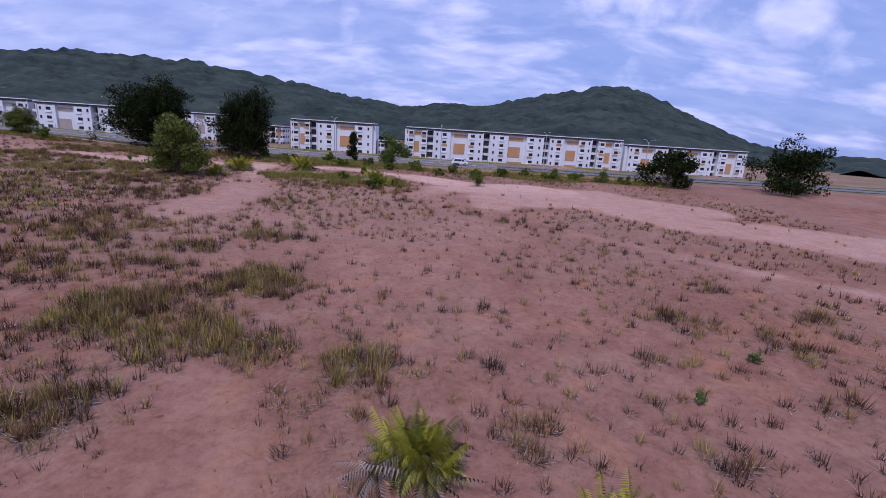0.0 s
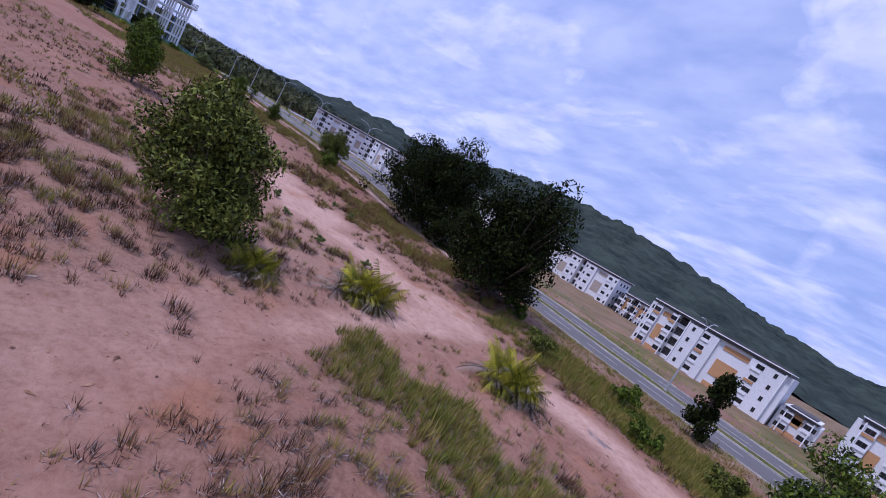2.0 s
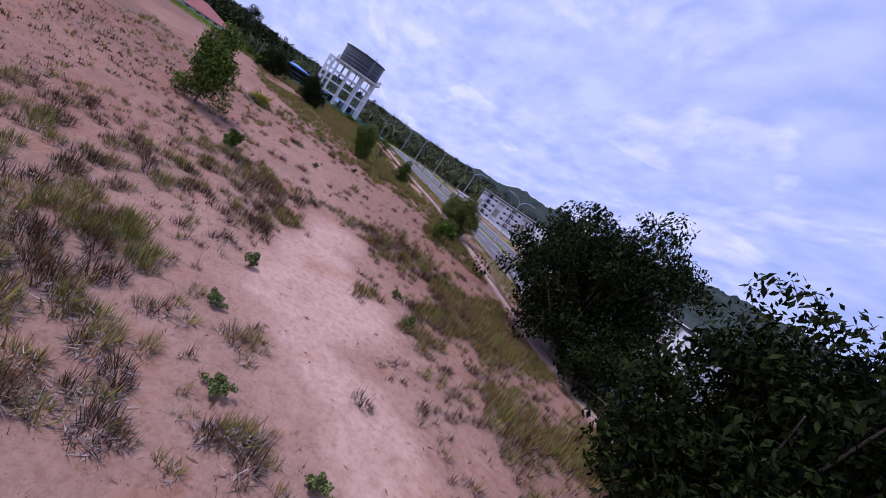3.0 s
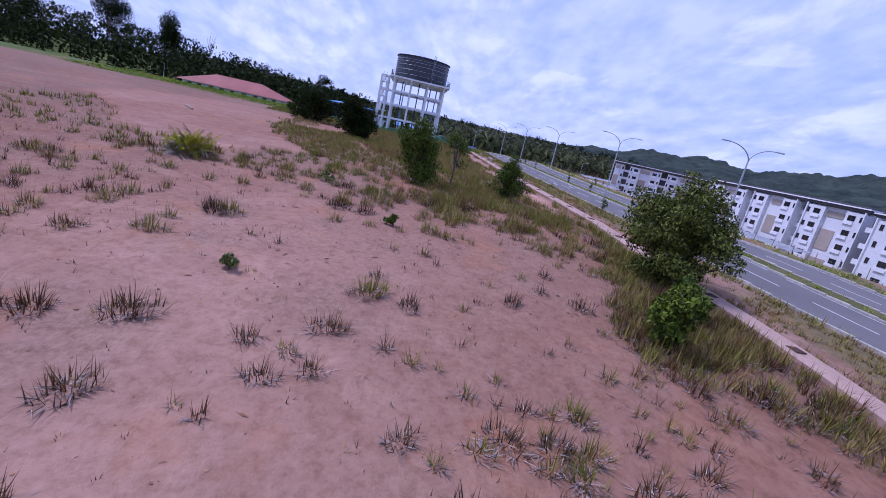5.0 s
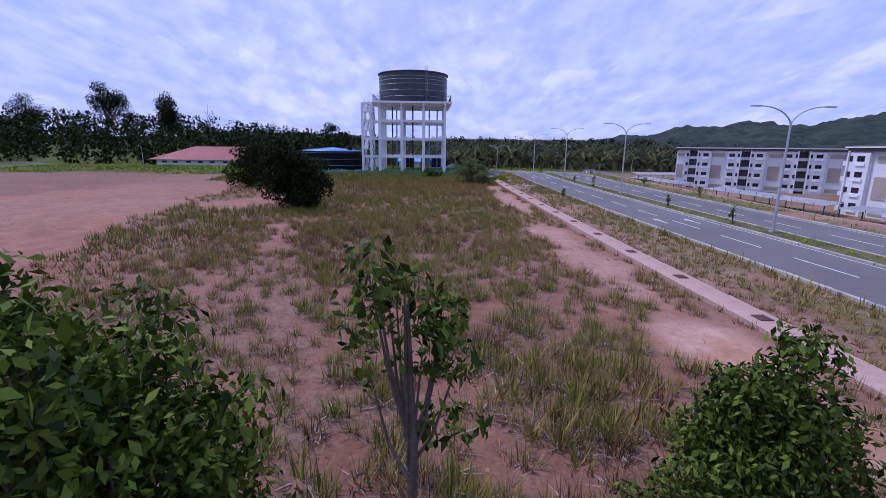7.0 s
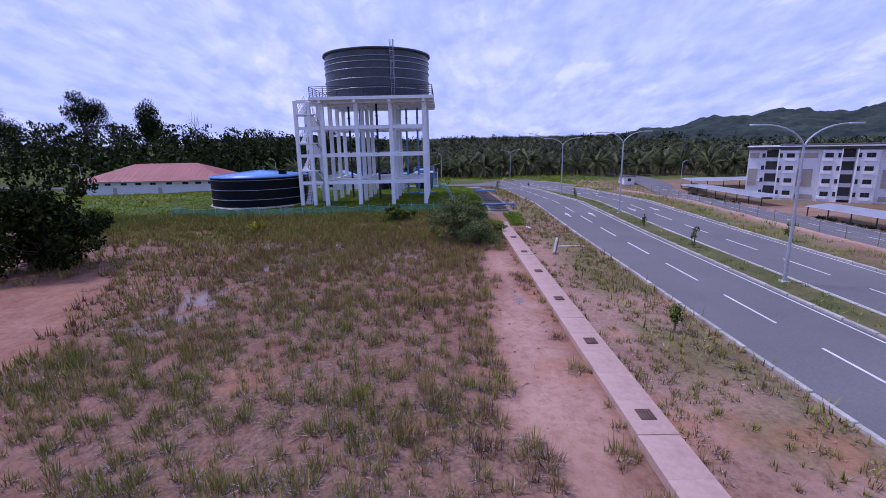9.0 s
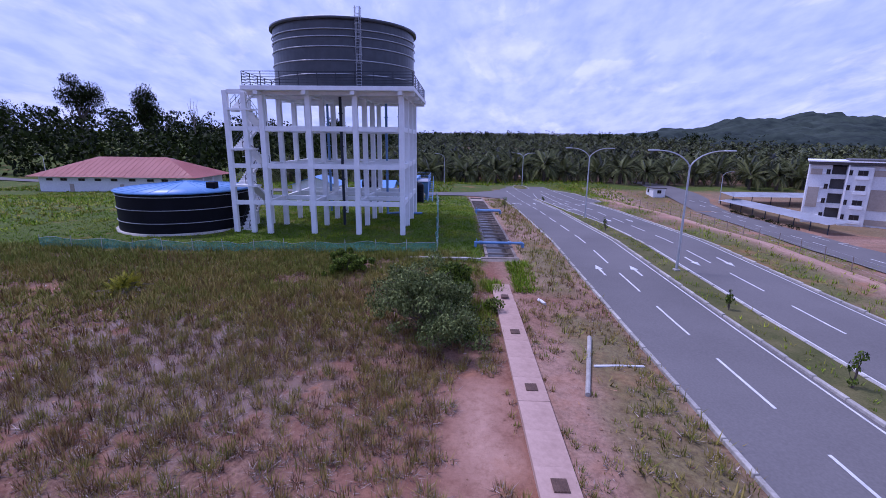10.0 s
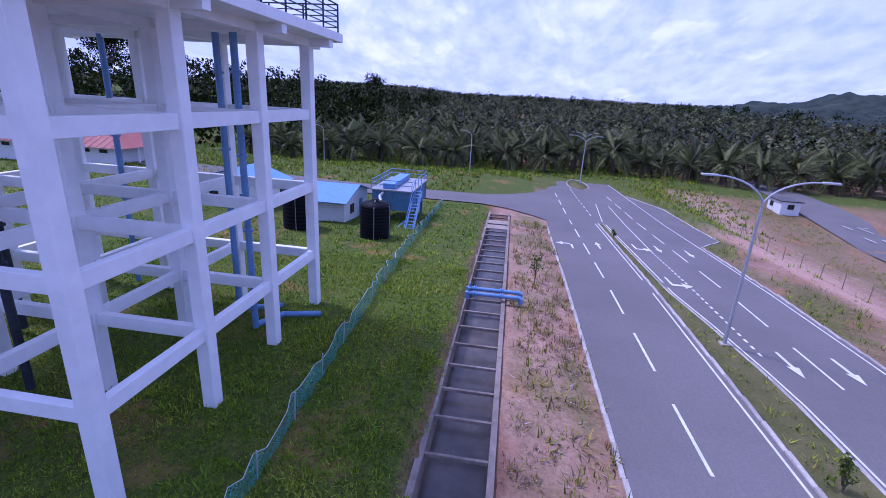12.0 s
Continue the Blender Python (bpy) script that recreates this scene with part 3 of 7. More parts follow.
def build_ground():
    gx = lines([(-4000, -1500, 250), (-1500, -400, 40), (-400, -280, 6), (-280, 60, 1.1), (60, 140, 3), (140, 400, 20), (400, 4001, 300)])
    gx = np.unique(np.concatenate([gx, [DRAIN_X0 - 0.02, DRAIN_X0 + 0.02, DRAIN_X1 - 0.02, DRAIN_X1 + 0.02]]))
    gy = lines([(-4000, -400, 300), (-400, -40, 20), (-40, 4, 4), (4, 150, 1.1), (150, 300, 6), (300, 1000, 50), (1000, 4001, 300)])
    gy = np.unique(np.concatenate([gy, [DRAIN_Y0 - 0.02, DRAIN_Y0 + 0.02, DRAIN_Y1 - 0.02, DRAIN_Y1 + 0.02]]))
    X, Y = np.meshgrid(gx, gy, indexing="ij")
    Z = land(X, Y)
    nx, ny = X.shape
    idx = np.arange(nx * ny).reshape(nx, ny)
    faces = np.stack([idx[:-1, :-1], idx[1:, :-1], idx[1:, 1:], idx[:-1, 1:]], -1).reshape(-1, 4)
    verts = np.stack([X, Y, Z], -1).reshape(-1, 3)
    me = mesh_np("ground", verts, faces, SOIL, smooth=True)
    x, y = verts[:, 0], verts[:, 1]
    tr = track(x, y)
    field = (y < 123) & (x > -300)
    pale = np.exp(-(((x + 48) / 26) ** 2 + ((y - 88) / 22) ** 2)) * 0.6 + np.exp(-(((x + 88) / 20) ** 2 + ((y - 93) / 12) ** 2)) * 0.4
    pale = pale + np.exp(-(((x + 8) / 26) ** 2 + ((y - 56) / 24) ** 4)) * 0.2
    sand = np.maximum(np.clip(tr * 0.55 + 0.2, 0, 1) * np.where((x < -112) & (y < 100), 0.12, np.where(x > 30, 0.5, np.interp(y, [36, 44, 78, 88], [0.1, 0.24, 0.3, 0.85]) + np.interp(x, [-8, 10], [0, 0.22]) * np.interp(y, [50, 62, 80, 88], [0, 1, 1, 0]))), pale * (0.55 + 0.4 * fbm(x, y, 9)))
    litter_shade = np.clip(np.maximum(np.maximum(thicket(x, y) * 0.5, dense(x, y) * 0.9), np.clip((-104 - x) / 14, 0, 1) * np.clip((fbm(x + 40, y, 9) - 0.28) * 6, 0.2, 1) * 0.6 + np.clip((fbm(x, y, 11) - 0.40) * 5, 0, 1) * 0.35), 0, 1) * np.clip(-tr * 0.8, 0, 1) * 0.85
    north = np.clip((y - 138) / 3, 0, 1)
    sand = np.where((x < -130) & (y > 100) & (y < 116), sand * 0.55, sand)
    sand = np.where(y > 117.0, np.clip(1.8 * (fbm(x, y, 4) - 0.30), 0.02, 0.55), sand)
    bank = np.clip((y - 145) / 2, 0, 1) * np.clip((168 - y) / 2, 0, 1) * (x < -130)
    sand = np.where(bank > 0, np.maximum(sand, bank * (0.35 + 0.7 * fbm(x, y, 8))), sand)
    litter_shade = np.where(north > 0, 0.55 - 0.45 * bank, np.where(y > 117.0, 0.5, litter_shade))
    sand = np.where((x < -200) & (y > 118.6) & (y < 124), sand + 0.22, sand)
    # full dark tone here paints the shade of the palm and forest floor
    litter_shade = np.where(x < -325, 1.0, litter_shade)
    litter_shade = np.maximum(litter_shade, np.clip((-176 - x) / 14, 0, 1) * np.clip((114 - y) / 2, 0, 1) * 0.65)
    wet = np.exp(-(((x + 172) / 7) ** 2 + ((y - 93) / 4) ** 2)) * 0.36 + np.exp(-(((x + 189) / 9) ** 2 + ((y - 99) / 10) ** 4)) * 0.54 + np.exp(-(((x + 203.3) / 2) ** 2 + ((y - 113.4) / 1.2) ** 2)) * 0.7 + np.exp(-(((x + 174) / 6) ** 2 + ((y - 113.8) / 1.0) ** 2)) * 0.5
    wet = wet + 0.21 * np.exp(-((x + 181) / 19) ** 4 - ((y - 95) / 17) ** 4)
    wet = wet + np.exp(-(((x + 20) / 4) ** 2 + ((y - 100.5) / 1.6) ** 2)) * 0.5
    for nm, v in (("sand", sand), ("litter_shade", litter_shade), ("lush", lushness(x, y) * 0.95), ("wet", wet * field)):
        at = me.attributes.new(nm, "FLOAT", "POINT")
        at.data.foreach_set("value", np.ascontiguousarray(v, dtype=np.float32))
    tagged(new("ground", me), "bare pinkish red sandy soil with dry litter and puddles", "ground", kind="structure")


build_ground()


# ---- road ----
def strip(name, xs, y0f, y1f, dz, material, parent=None):
    """A ribbon along x that follows the road's height."""
    bm = bmesh.new()
    prev = None
    for x in xs:
        z = float(road_z(x)) + dz
        row = [bm.verts.new((x, y0f(x), z)), bm.verts.new((x, y1f(x), z))]
        if prev:
            bm.faces.new((prev[0], row[0], row[1], prev[1]))
        prev = row
    bmesh.ops.recalc_face_normals(bm, faces=bm.faces)
    return part(name, bm, material, parent)


ROAD_X = [x for x in range(-322, 421, 4)]
NEAR0, NEAR1, MED0, MED1, FAR1 = 123.7, 130.7, 130.7, 133.4, 140.8
road = strip("road", ROAD_X, lambda x: NEAR0, lambda x: FAR1, 0.0, ASPHALT)
tagged(road, "smooth grey asphalt dual carriageway with white markings", "road", kind="structure")


def side_road():
    bm = bmesh.new()
    prev = None
    for i in range(64):
        y = 130 - i * 4
        cx, half = side_line(y)
        row = []
        for k in range(9):
            x = float(cx - half + 2 * half * k / 8)
            row.append(bm.verts.new((x, y, float(base_land(x, y)) + (0.03 if y < 122 else 0.006))))
        if prev:
            for k in range(8):
                bm.faces.new((prev[k], row[k], row[k + 1], prev[k + 1]))
        prev = row
    bmesh.ops.recalc_face_normals(bm, faces=bm.faces)
    tagged(part("side_road", bm, ASPHALT), "grey asphalt side road joining at a junction", "road", kind="structure")


side_road()


def on_road(bm, pts, dz=0.02):
    vs = [bm.verts.new((x, y, float(road_z(x)) + dz)) for x, y in pts]
    f = bm.faces.new(vs)
    f.normal_update()
    if f.normal.z < 0:
        f.normal_flip()


def dash_mesh(y, x, length=4.5, w=0.15):
    xs = [x] + [q for q in ROAD_X if x + 0.05 < q < x + length - 0.05] + [x + length]
    return strip("dash", xs, lambda q: y - w / 2, lambda q: y + w / 2, 0.012, PAINT, parent=road)


for k in range(-12, 35):
    x = -212.1 + 7.72 * k
    if -300 < x < 60:
        dash_mesh(127.05, x, 4.7)
        dash_mesh(136.8, x - 0.6, 4.7)


def med_n(x):
    """North edge of the median, which narrows along the turning lane."""
    return float(np.interp(x, [-271, -244, -238, -230], [131.5, 131.8, 132.6, MED1]))


def long_line(y0, y1=None, xs=None, w=0.12):
    xs = xs or ROAD_X
    y1 = y1 or (lambda x: y0(x))
    strip("edge_line", xs, lambda x: y0(x) - w / 2, lambda x: y0(x) + w / 2, 0.008, PAINT, parent=road)


long_line(lambda x: NEAR1 - 0.3, xs=[x for x in range(-271, 421, 6)])
long_line(lambda x: FAR1 - 0.3)
long_line(lambda x: med_n(x) + 0.3, xs=[x for x in range(-271, -225, 3)] + [x for x in range(-226, 421, 6)])
long_line(lambda x: 134.1 - (-257 - x) * -0.034, xs=[x for x in range(-287, -256, 5)])
long_line(lambda x: 133.2 + (x + 288) * -0.1, xs=[x for x in range(-288, -272, 5)])
for k in range(26):
    dash_mesh(134.1, -257.0 + k * 0.9, 0.45, 0.17)
for k in range(9):
    dash_mesh(130.7, -304 + k * 3.2, 1.6, 0.15)


def arrow(x, y, way=1, turn=0):
    """A painted lane arrow, 3 m long, that points to -x for way 1."""
    bm = bmesh.new()
    s = -way
    on_road(bm, [(x - s * 1.5, y - 0.09), (x + s * 0.4, y - 0.12), (x + s * 0.4, y + 0.12), (x - s * 1.5, y + 0.09)], 0.024)
    if turn:
        on_road(bm, [(x + s * 0.4, y - 0.1), (x + s * 0.8, y - 0.1), (x + s * 0.8, y + turn * 1.0), (x + s * 0.4, y + turn * 1.0)], 0.026)
        on_road(bm, [(x - s * 0.1, y + turn * 0.9), (x + s * 1.3, y + turn * 0.9), (x + s * 0.6, y + turn * 1.7)], 0.028)
    else:
        on_road(bm, [(x + s * 0.3, y - 0.34), (x + s * 1.55, y), (x + s * 0.3, y + 0.34)], 0.026)
    part("lane_arrow", bm, PAINT, road)


for ax in (-205.1, -150):
    arrow(ax, 125.65), arrow(ax, 128.75)
arrow(-257, 125.6, 1, -1), arrow(-258, 128.6)
for ax in (-208.5, -233.4):
    arrow(ax, 135.3, -1), arrow(ax, 138.4, -1)
arrow(-258, 138.2, -1), arrow(-259, 135.2, -1)
arrow(-246.6, 132.7, -1, 1), arrow(-258.7, 132.7, -1, 1)


MED_X = [x for x in range(-271, -225, 3)] + [x for x in range(-225, 421, 5)]


def kerb_run(name, xs, yc, label, sink=0.0):
    """Kerb stones set one after another along the road."""
    k = tagged(new(name), label, "kerb", kind="structure")
    bm = bmesh.new()
    box(bm, 0.01, 1.98, -0.11, 0.11, -0.15, 0.14, 0.03)
    me = bpy.data.meshes.new("kerb_stone")
    bm.to_mesh(me)
    bm.free()
    me.materials.append(KERB)
    rr = random.Random(len(name) * 7)
    line_y = yc if callable(yc) else lambda x: yc
    for x in xs:
        share("kerb_stone", me, k, pose(x, line_y(x) + rr.uniform(-0.015, 0.015), float(road_z(x)) - sink + rr.uniform(-0.015, 0.01), 0, 0, math.degrees(math.atan2(line_y(x + 2) - line_y(x), 2)) + rr.uniform(-0.4, 0.4)))


kerb_run("kerb_median_south", range(-271, 20, 2), MED0 + 0.1, "weathered concrete median kerb stones")
kerb_run("kerb_median_north", range(-271, 20, 2), lambda x: med_n(x) - 0.1, "weathered concrete median kerb stones")
kerb_run("kerb_south", range(-266, 20, 2), NEAR0 - 0.1, "flush concrete road edging stones", 0.1)
kerb_run("kerb_north", range(-300, 20, 2), lambda x: FAR1 + 0.1 + float(np.interp(x, [-300, -288, -266, -262], [0, 3.4, 3.6, 0])), "weathered concrete roadside kerb stones")
med = strip("median", MED_X, lambda x: MED0 + 0.2, lambda x: med_n(x) - 0.2, 0.1, TURF)
lay_by = strip("lay_by", [-300, -288, -277, -266, -262], lambda x: FAR1, lambda x: FAR1 + float(np.interp(x, [-300, -288, -266, -262], [0.02, 3.4, 3.6, 0.02])), 0.004, ASPHALT)
tagged(lay_by, "grey asphalt widening beside the carriageway", "road", kind="structure")


def traffic_island(x, y):
    t = thing("traffic_island", x, y, float(road_z(x)), "rounded grassy traffic island at the end of the road", "traffic island")
    bm = bmesh.new()
    rows = []
    for k in range(5):
        u = k / 4
        rows.append([bm.verts.new((math.cos(a) * 7.5 * (1 - u * 0.98), math.sin(a) * 2.1 * (1 - u * 0.98), -0.1 + 0.75 * math.sin(u * 1.57) + 0.05 * math.sin(a * 5 + k))) for a in (i * math.pi / 12 for i in range(24))])
    for a, b in zip(rows, rows[1:]):
        for i in range(24):
            bm.faces.new((a[i], a[(i + 1) % 24], b[(i + 1) % 24], b[i]))
    part("mound", bm, TURF, t)
    bm = bmesh.new()
    for i in range(24):
        a, b = i * math.pi / 12, (i + 0.96) * math.pi / 12
        rod(bm, (math.cos(a) * 7.6, math.sin(a) * 2.2, 0.05), (math.cos(b) * 7.6, math.sin(b) * 2.2, 0.05), 0.12, n=5)
    part("kerb", bm, KERB, t)


traffic_island(-311, 133.0)
tagged(med, "narrow grassy earth median between kerbs", "median", kind="structure")

# ---- covered drain, open drain ----
cover = tagged(new("drain_cover"), "pale pinkish concrete covered drain with small square gratings", "drain", kind="structure")
bm = bmesh.new()
box(bm, 0.001, 2.059, -0.7, 0.7, -0.3, 0.12, 0.004)
me_cover = bpy.data.meshes.new("cover_slab")
bm.to_mesh(me_cover)
bm.free()
me_cover.materials.append(CONCRETE)
rr = random.Random(3)
for i in range(78):
    x = -200.5 + 2.06 * i
    share("cover_slab", me_cover, cover, pose(x, 116.4, float(land(x, 116.4)) * 0.3 + 0.7 * float(base_land(x, 116.4)) + (0.12 if i > 1 else 0.0), rr.uniform(-0.06, 0.06), math.degrees(math.atan2(float(base_land(x, 116.4)) - float(base_land(x + 2.06, 116.4)), 2.06)), rr.uniform(-0.05, 0.05)))
bm = bmesh.new()
box(bm, -0.32, 0.32, -0.27, 0.27, 0.0, 0.03)
for i in range(5):
    box(bm, -0.3, 0.3, -0.24 + i * 0.11, -0.2 + i * 0.11, 0.03, 0.05)
me_gr = bpy.data.meshes.new("grating")
bm.to_mesh(me_gr)
bm.free()
me_gr.materials.append(mat("rusty_iron", (0.06, 0.03, 0.02), (0.14, 0.08, 0.055), 0.8, 2.0, 15.0))
for i in range(20):
    x = -197.5 + 6.18 * i
    share("grating", me_gr, cover, pose(x, 116.45, float(land(x, 116.4)) * 0.3 + 0.7 * float(base_land(x, 116.4)) + 0.245))


def open_drain():
    d = tagged(new("open_drain"), "open concrete channel with timber struts and standing water", "drain", kind="structure")
    xs = list(range(-272, -208, 3)) + [-208.0]
    for nm, y in (("channel_wall", DRAIN_Y0), ("channel_wall", DRAIN_Y1)):
        bm = bmesh.new()
        for a, b in zip(xs, xs[1:]):
            z = float(base_land((a + b) / 2, 117))
            box(bm, a, b - 0.02, y - 0.13, y + 0.13, z - 1.75, z + 0.18)
        part(nm, bm, OLD_CONCRETE, d)
    bm = bmesh.new()
    zh = float(base_land(-207.4, 117)) + 0.24
    box(bm, -208.1, -207.6, DRAIN_Y0 - 0.6, DRAIN_Y1 + 0.25, 4.6, zh)
    part("head_wall", bm, OLD_CONCRETE, d, "stained concrete head wall")
    bm = bmesh.new()
    ya, yb = DRAIN_Y0 - 0.6, DRAIN_Y1 + 0.25
    face = [(-207.6, ya, zh - 0.06), (-207.6, yb, zh - 0.06), (-206.7, yb, zh - 0.5), (-206.7, ya, zh - 0.5), (-206.6, ya, 5.0), (-206.6, yb, 5.0), (-207.6, yb, 5.0), (-207.6, ya, 5.0)]
    vs = [bm.verts.new(p) for p in face]
    for q in ((0, 1, 2, 3), (3, 2, 5, 4), (1, 6, 5, 2), (0, 3, 4, 7)):
        bm.faces.new([vs[k] for k in q])
    bmesh.ops.recalc_face_normals(bm, faces=bm.faces)
    box(bm, -206.72, -206.62, ya + 1.1, ya + 2.3, zh - 0.62, zh - 0.54)
    for y in (ya + 1.1, ya + 2.2):
        box(bm, -206.68, -206.54, y, y + 0.1, 5.6, zh - 0.54)
    part("inlet_box", bm, OLD_CONCRETE, d)
    bm = bmesh.new()
    for k in range(7):
        y = 108.4 + 0.98 * k
        box(bm, -207.75, -207.4, y, y + 0.97, 5.2, float(land(-207.2, y)) + 0.22 + 0.03 * (k % 3), 0.02)
    part("low_wall", bm, KERB, d, "rough low concrete wall under the net")
    bm = bmesh.new()
    for a, b in zip(xs, xs[1:]):
        z0, z1 = float(base_land(a, 117)) - 1.15, float(base_land(b, 117)) - 1.15
        bm.faces.new([bm.verts.new(p) for p in ((a, DRAIN_Y0, z0), (b, DRAIN_Y0, z1), (b, DRAIN_Y1, z1), (a, DRAIN_Y1, z0))])
    part("water_surface", bm, WATER, d, "dark still water")
    r = random.Random(5)
    x = -210.0
    while x > -271:
        bm = bmesh.new()
        z = float(base_land(x, 117)) + 0.1
        box(bm, x - 0.07, x + 0.07, DRAIN_Y0 - 0.05, DRAIN_Y1 + 0.05, z - 0.16, z, 0.01)
        part("strut", bm, OLD_CONCRETE, d)
        x -= 2.25 + r.uniform(-0.1, 0.1)
    for k in (4, 5):
        bm = bmesh.new()
        x = -250 - 3 * k
        z = float(base_land(x, 117)) + 0.12
        box(bm, x - 0.9, x + 0.9, DRAIN_Y0 - 0.05, DRAIN_Y1 + 0.05, z - 0.02, z + 0.05)
        part("cover_board", bm, TIMBER, d)


open_drain()


def blue_pipe(x, y0, y1):
    z = float(base_land(x, 117)) + 0.55
    t = thing("blue_pipe", x, (y0 + y1) / 2, z, "blue painted flanged steel pipe crossing the open drain", "pipe", "drain pipes")
    h = (y1 - y0) / 2
    bm = bmesh.new()
    rod(bm, (0, -h, 0), (0, h, 0), 0.14, n=14)
    rod(bm, (0, h - 0.02, 0.0), (0, h - 0.02, -0.45), 0.17, n=14)
    rod(bm, (0, -h, 0.1), (0, -h, -0.5), 0.15, n=14)
    part("pipe", bm, PIPE_BLUE, t)
    for yy in (-h + 0.4, -h + 0.55, h - 1.5, h - 1.35, h - 0.3):
        bm = bmesh.new()
        rod(bm, (0, yy, 0), (0, yy + 0.07, 0), 0.22, n=14)
        part("flange", bm, PIPE_BLUE, t)
    bm = bmesh.new()
    rod(bm, (0, -h + 0.1, 0.15), (0, -h + 0.1, 0.4), 0.06)
    part("valve", bm, PIPE_BLUE, t)


blue_pipe(-212.3, 114.9, 119.8)
blue_pipe(-237.3, 116.0, 119.8)
blue_pipe(-238.3, 116.0, 119.8)


# ---- water tower ----
TX = [-216.9, -222.05, -227.2, -232.35]
TY = [91.6, 96.7, 101.8, 106.8]
TZ, SLAB_Z = 7.0, 22.4


def water_tower():
    t = thing("water_tower", -224.6, 99.2, TZ, "tall white concrete frame tower carrying a round dark grey tank", "water tower")
    ox, oy, oz = -224.6, 99.2, TZ
    bm = bmesh.new()
    box(bm, -0.28, 0.28, -0.28, 0.28, -0.8, SLAB_Z - oz, 0.03)
    me_col = bpy.data.meshes.new("column")
    bm.to_mesh(me_col)
    bm.free()
    me_col.materials.append(WHITE)
    for x in TX:
        for y in TY:
            share("column", me_col, t, pose(x - ox, y - oy, 0))
    for z in (10.45, 14.55, 18.6):
        for y in TY:
            for a, b in zip(TX, TX[1:]):
                bm = bmesh.new()
                box(bm, b - ox + 0.27, a - ox - 0.27, y - oy - 0.16, y - oy + 0.16, z - oz - 0.27, z - oz + 0.27, 0.015)
                part("beam", bm, WHITE, t)
        for x in TX:
            for a, b in zip(TY, TY[1:]):
                bm = bmesh.new()
                box(bm, x - ox - 0.16, x - ox + 0.16, a - oy + 0.27, b - oy - 0.27, z - oz - 0.27, z - oz + 0.27, 0.015)
                part("beam", bm, WHITE, t)
    # deck with an edge beam and stub ends
    bm = bmesh.new()
    box(bm, -233.8 - ox, -215.4 - ox, 90.1 - oy, 108.3 - oy, SLAB_Z - oz + 0.05, SLAB_Z - oz + 0.5, 0.02)
    part("deck", bm, WHITE, t)
    for y in TY:
        bm = bmesh.new()
        box(bm, -233.7 - ox, -215.5 - ox, y - oy - 0.22, y - oy + 0.22, SLAB_Z - oz - 0.35, SLAB_Z - oz + 0.05)
        part("deck_beam", bm, WHITE, t)
    for x in TX:
        bm = bmesh.new()
        box(bm, x - ox - 0.22, x - ox + 0.22, 90.2 - oy, 108.2 - oy, SLAB_Z - oz - 0.33, SLAB_Z - oz + 0.048)
        part("deck_beam", bm, WHITE, t)
    # railing
    zd = SLAB_Z + 0.5 - oz
    x0, x1, y0, y1 = -233.6 - ox, -215.6 - ox, 90.3 - oy, 108.1 - oy
    sides = [((x0, y0), (x1, y0)), ((x1, y0), (x1, y1)), ((x1, y1), (x0, y1)), ((x0, y1), (x0, y0))]
    for (ax, ay), (bx, by) in sides:
        for k in range(5):
            bm = bmesh.new()
            rod(bm, (ax, ay, zd + 0.3 + 0.28 * k), (bx, by, zd + 0.3 + 0.28 * k), 0.04 if k == 4 else 0.03, n=6)
            part("rail", bm, RAIL_DARK, t)
        n = 9
        for i in range(n):
            bm = bmesh.new()
            px, py = ax + (bx - ax) * i / n, ay + (by - ay) * i / n
            rod(bm, (px, py, zd), (px, py, zd + 1.42), 0.045, n=6)
            part("rail_post", bm, RAIL_DARK, t)
    # the tank: overlapping sheet rings
    R, zt = 8.25, SLAB_Z + 0.5 - oz
    for k in range(5):
        for i in range(16):
            bm = bmesh.new()
            a0, a1 = 2 * math.pi * (i + 0.5 * (k % 2)) / 16, 2 * math.pi * (i + 1 + 0.5 * (k % 2)) / 16
            rr0 = R - 0.012 * k
            prev = None
            for s in range(6):
                a = a0 + (a1 - a0 + 0.002) * s / 5
                row = [bm.verts.new((rr0 * math.cos(a), rr0 * math.sin(a), zt + 1.34 * k)), bm.verts.new((rr0 * math.cos(a), rr0 * math.sin(a), zt + 1.34 * (k + 1)))]
                if prev:
                    f = bm.faces.new((prev[0], row[0], row[1], prev[1]))
                prev = row
            part("tank_sheet", bm, TANK_GREY, t)
    for z, r in ((zt + 1.3, 0.05), (zt + 2.68, 0.05), (zt + 4.02, 0.05), (zt + 5.0, 0.05), (zt + 5.7, 0.05)):
        bm = bmesh.new()
        lathe(bm, [(R + 0.02, z - r), (R + 0.09, z - r), (R + 0.09, z + r), (R + 0.02, z + r)], 64)
        part("tank_ring", bm, TANK_RIM, t)
    bm = bmesh.new()
    lathe(bm, [(R, zt + 6.6), (R + 0.28, zt + 6.6), (R + 0.28, zt + 6.85), (R, zt + 6.9), (0, zt + 7.0)], 64)
    part("tank_roof", bm, TANK_GREY, t)
    bm = bmesh.new()
    lathe(bm, [(0.3, zt + 6.9), (0.3, zt + 7.3), (0.55, zt + 7.35), (0.5, zt + 7.75), (0, zt + 7.95)], 16, 1.0, -0.4)
    part("roof_vent", bm, TANK_RIM, t)
    # ladder with hoop rail on the east side
    a = radians(22)
    lx, ly = (R + 0.22) * math.cos(a), (R + 0.22) * math.sin(a)
    tx, ty = -math.sin(a), math.cos(a)
    bm = bmesh.new()
    for s in (-0.25, 0.25):
        rod(bm, (lx + tx * s, ly + ty * s, zt), (lx + tx * s, ly + ty * s, zt + 7.9), 0.04, n=6)
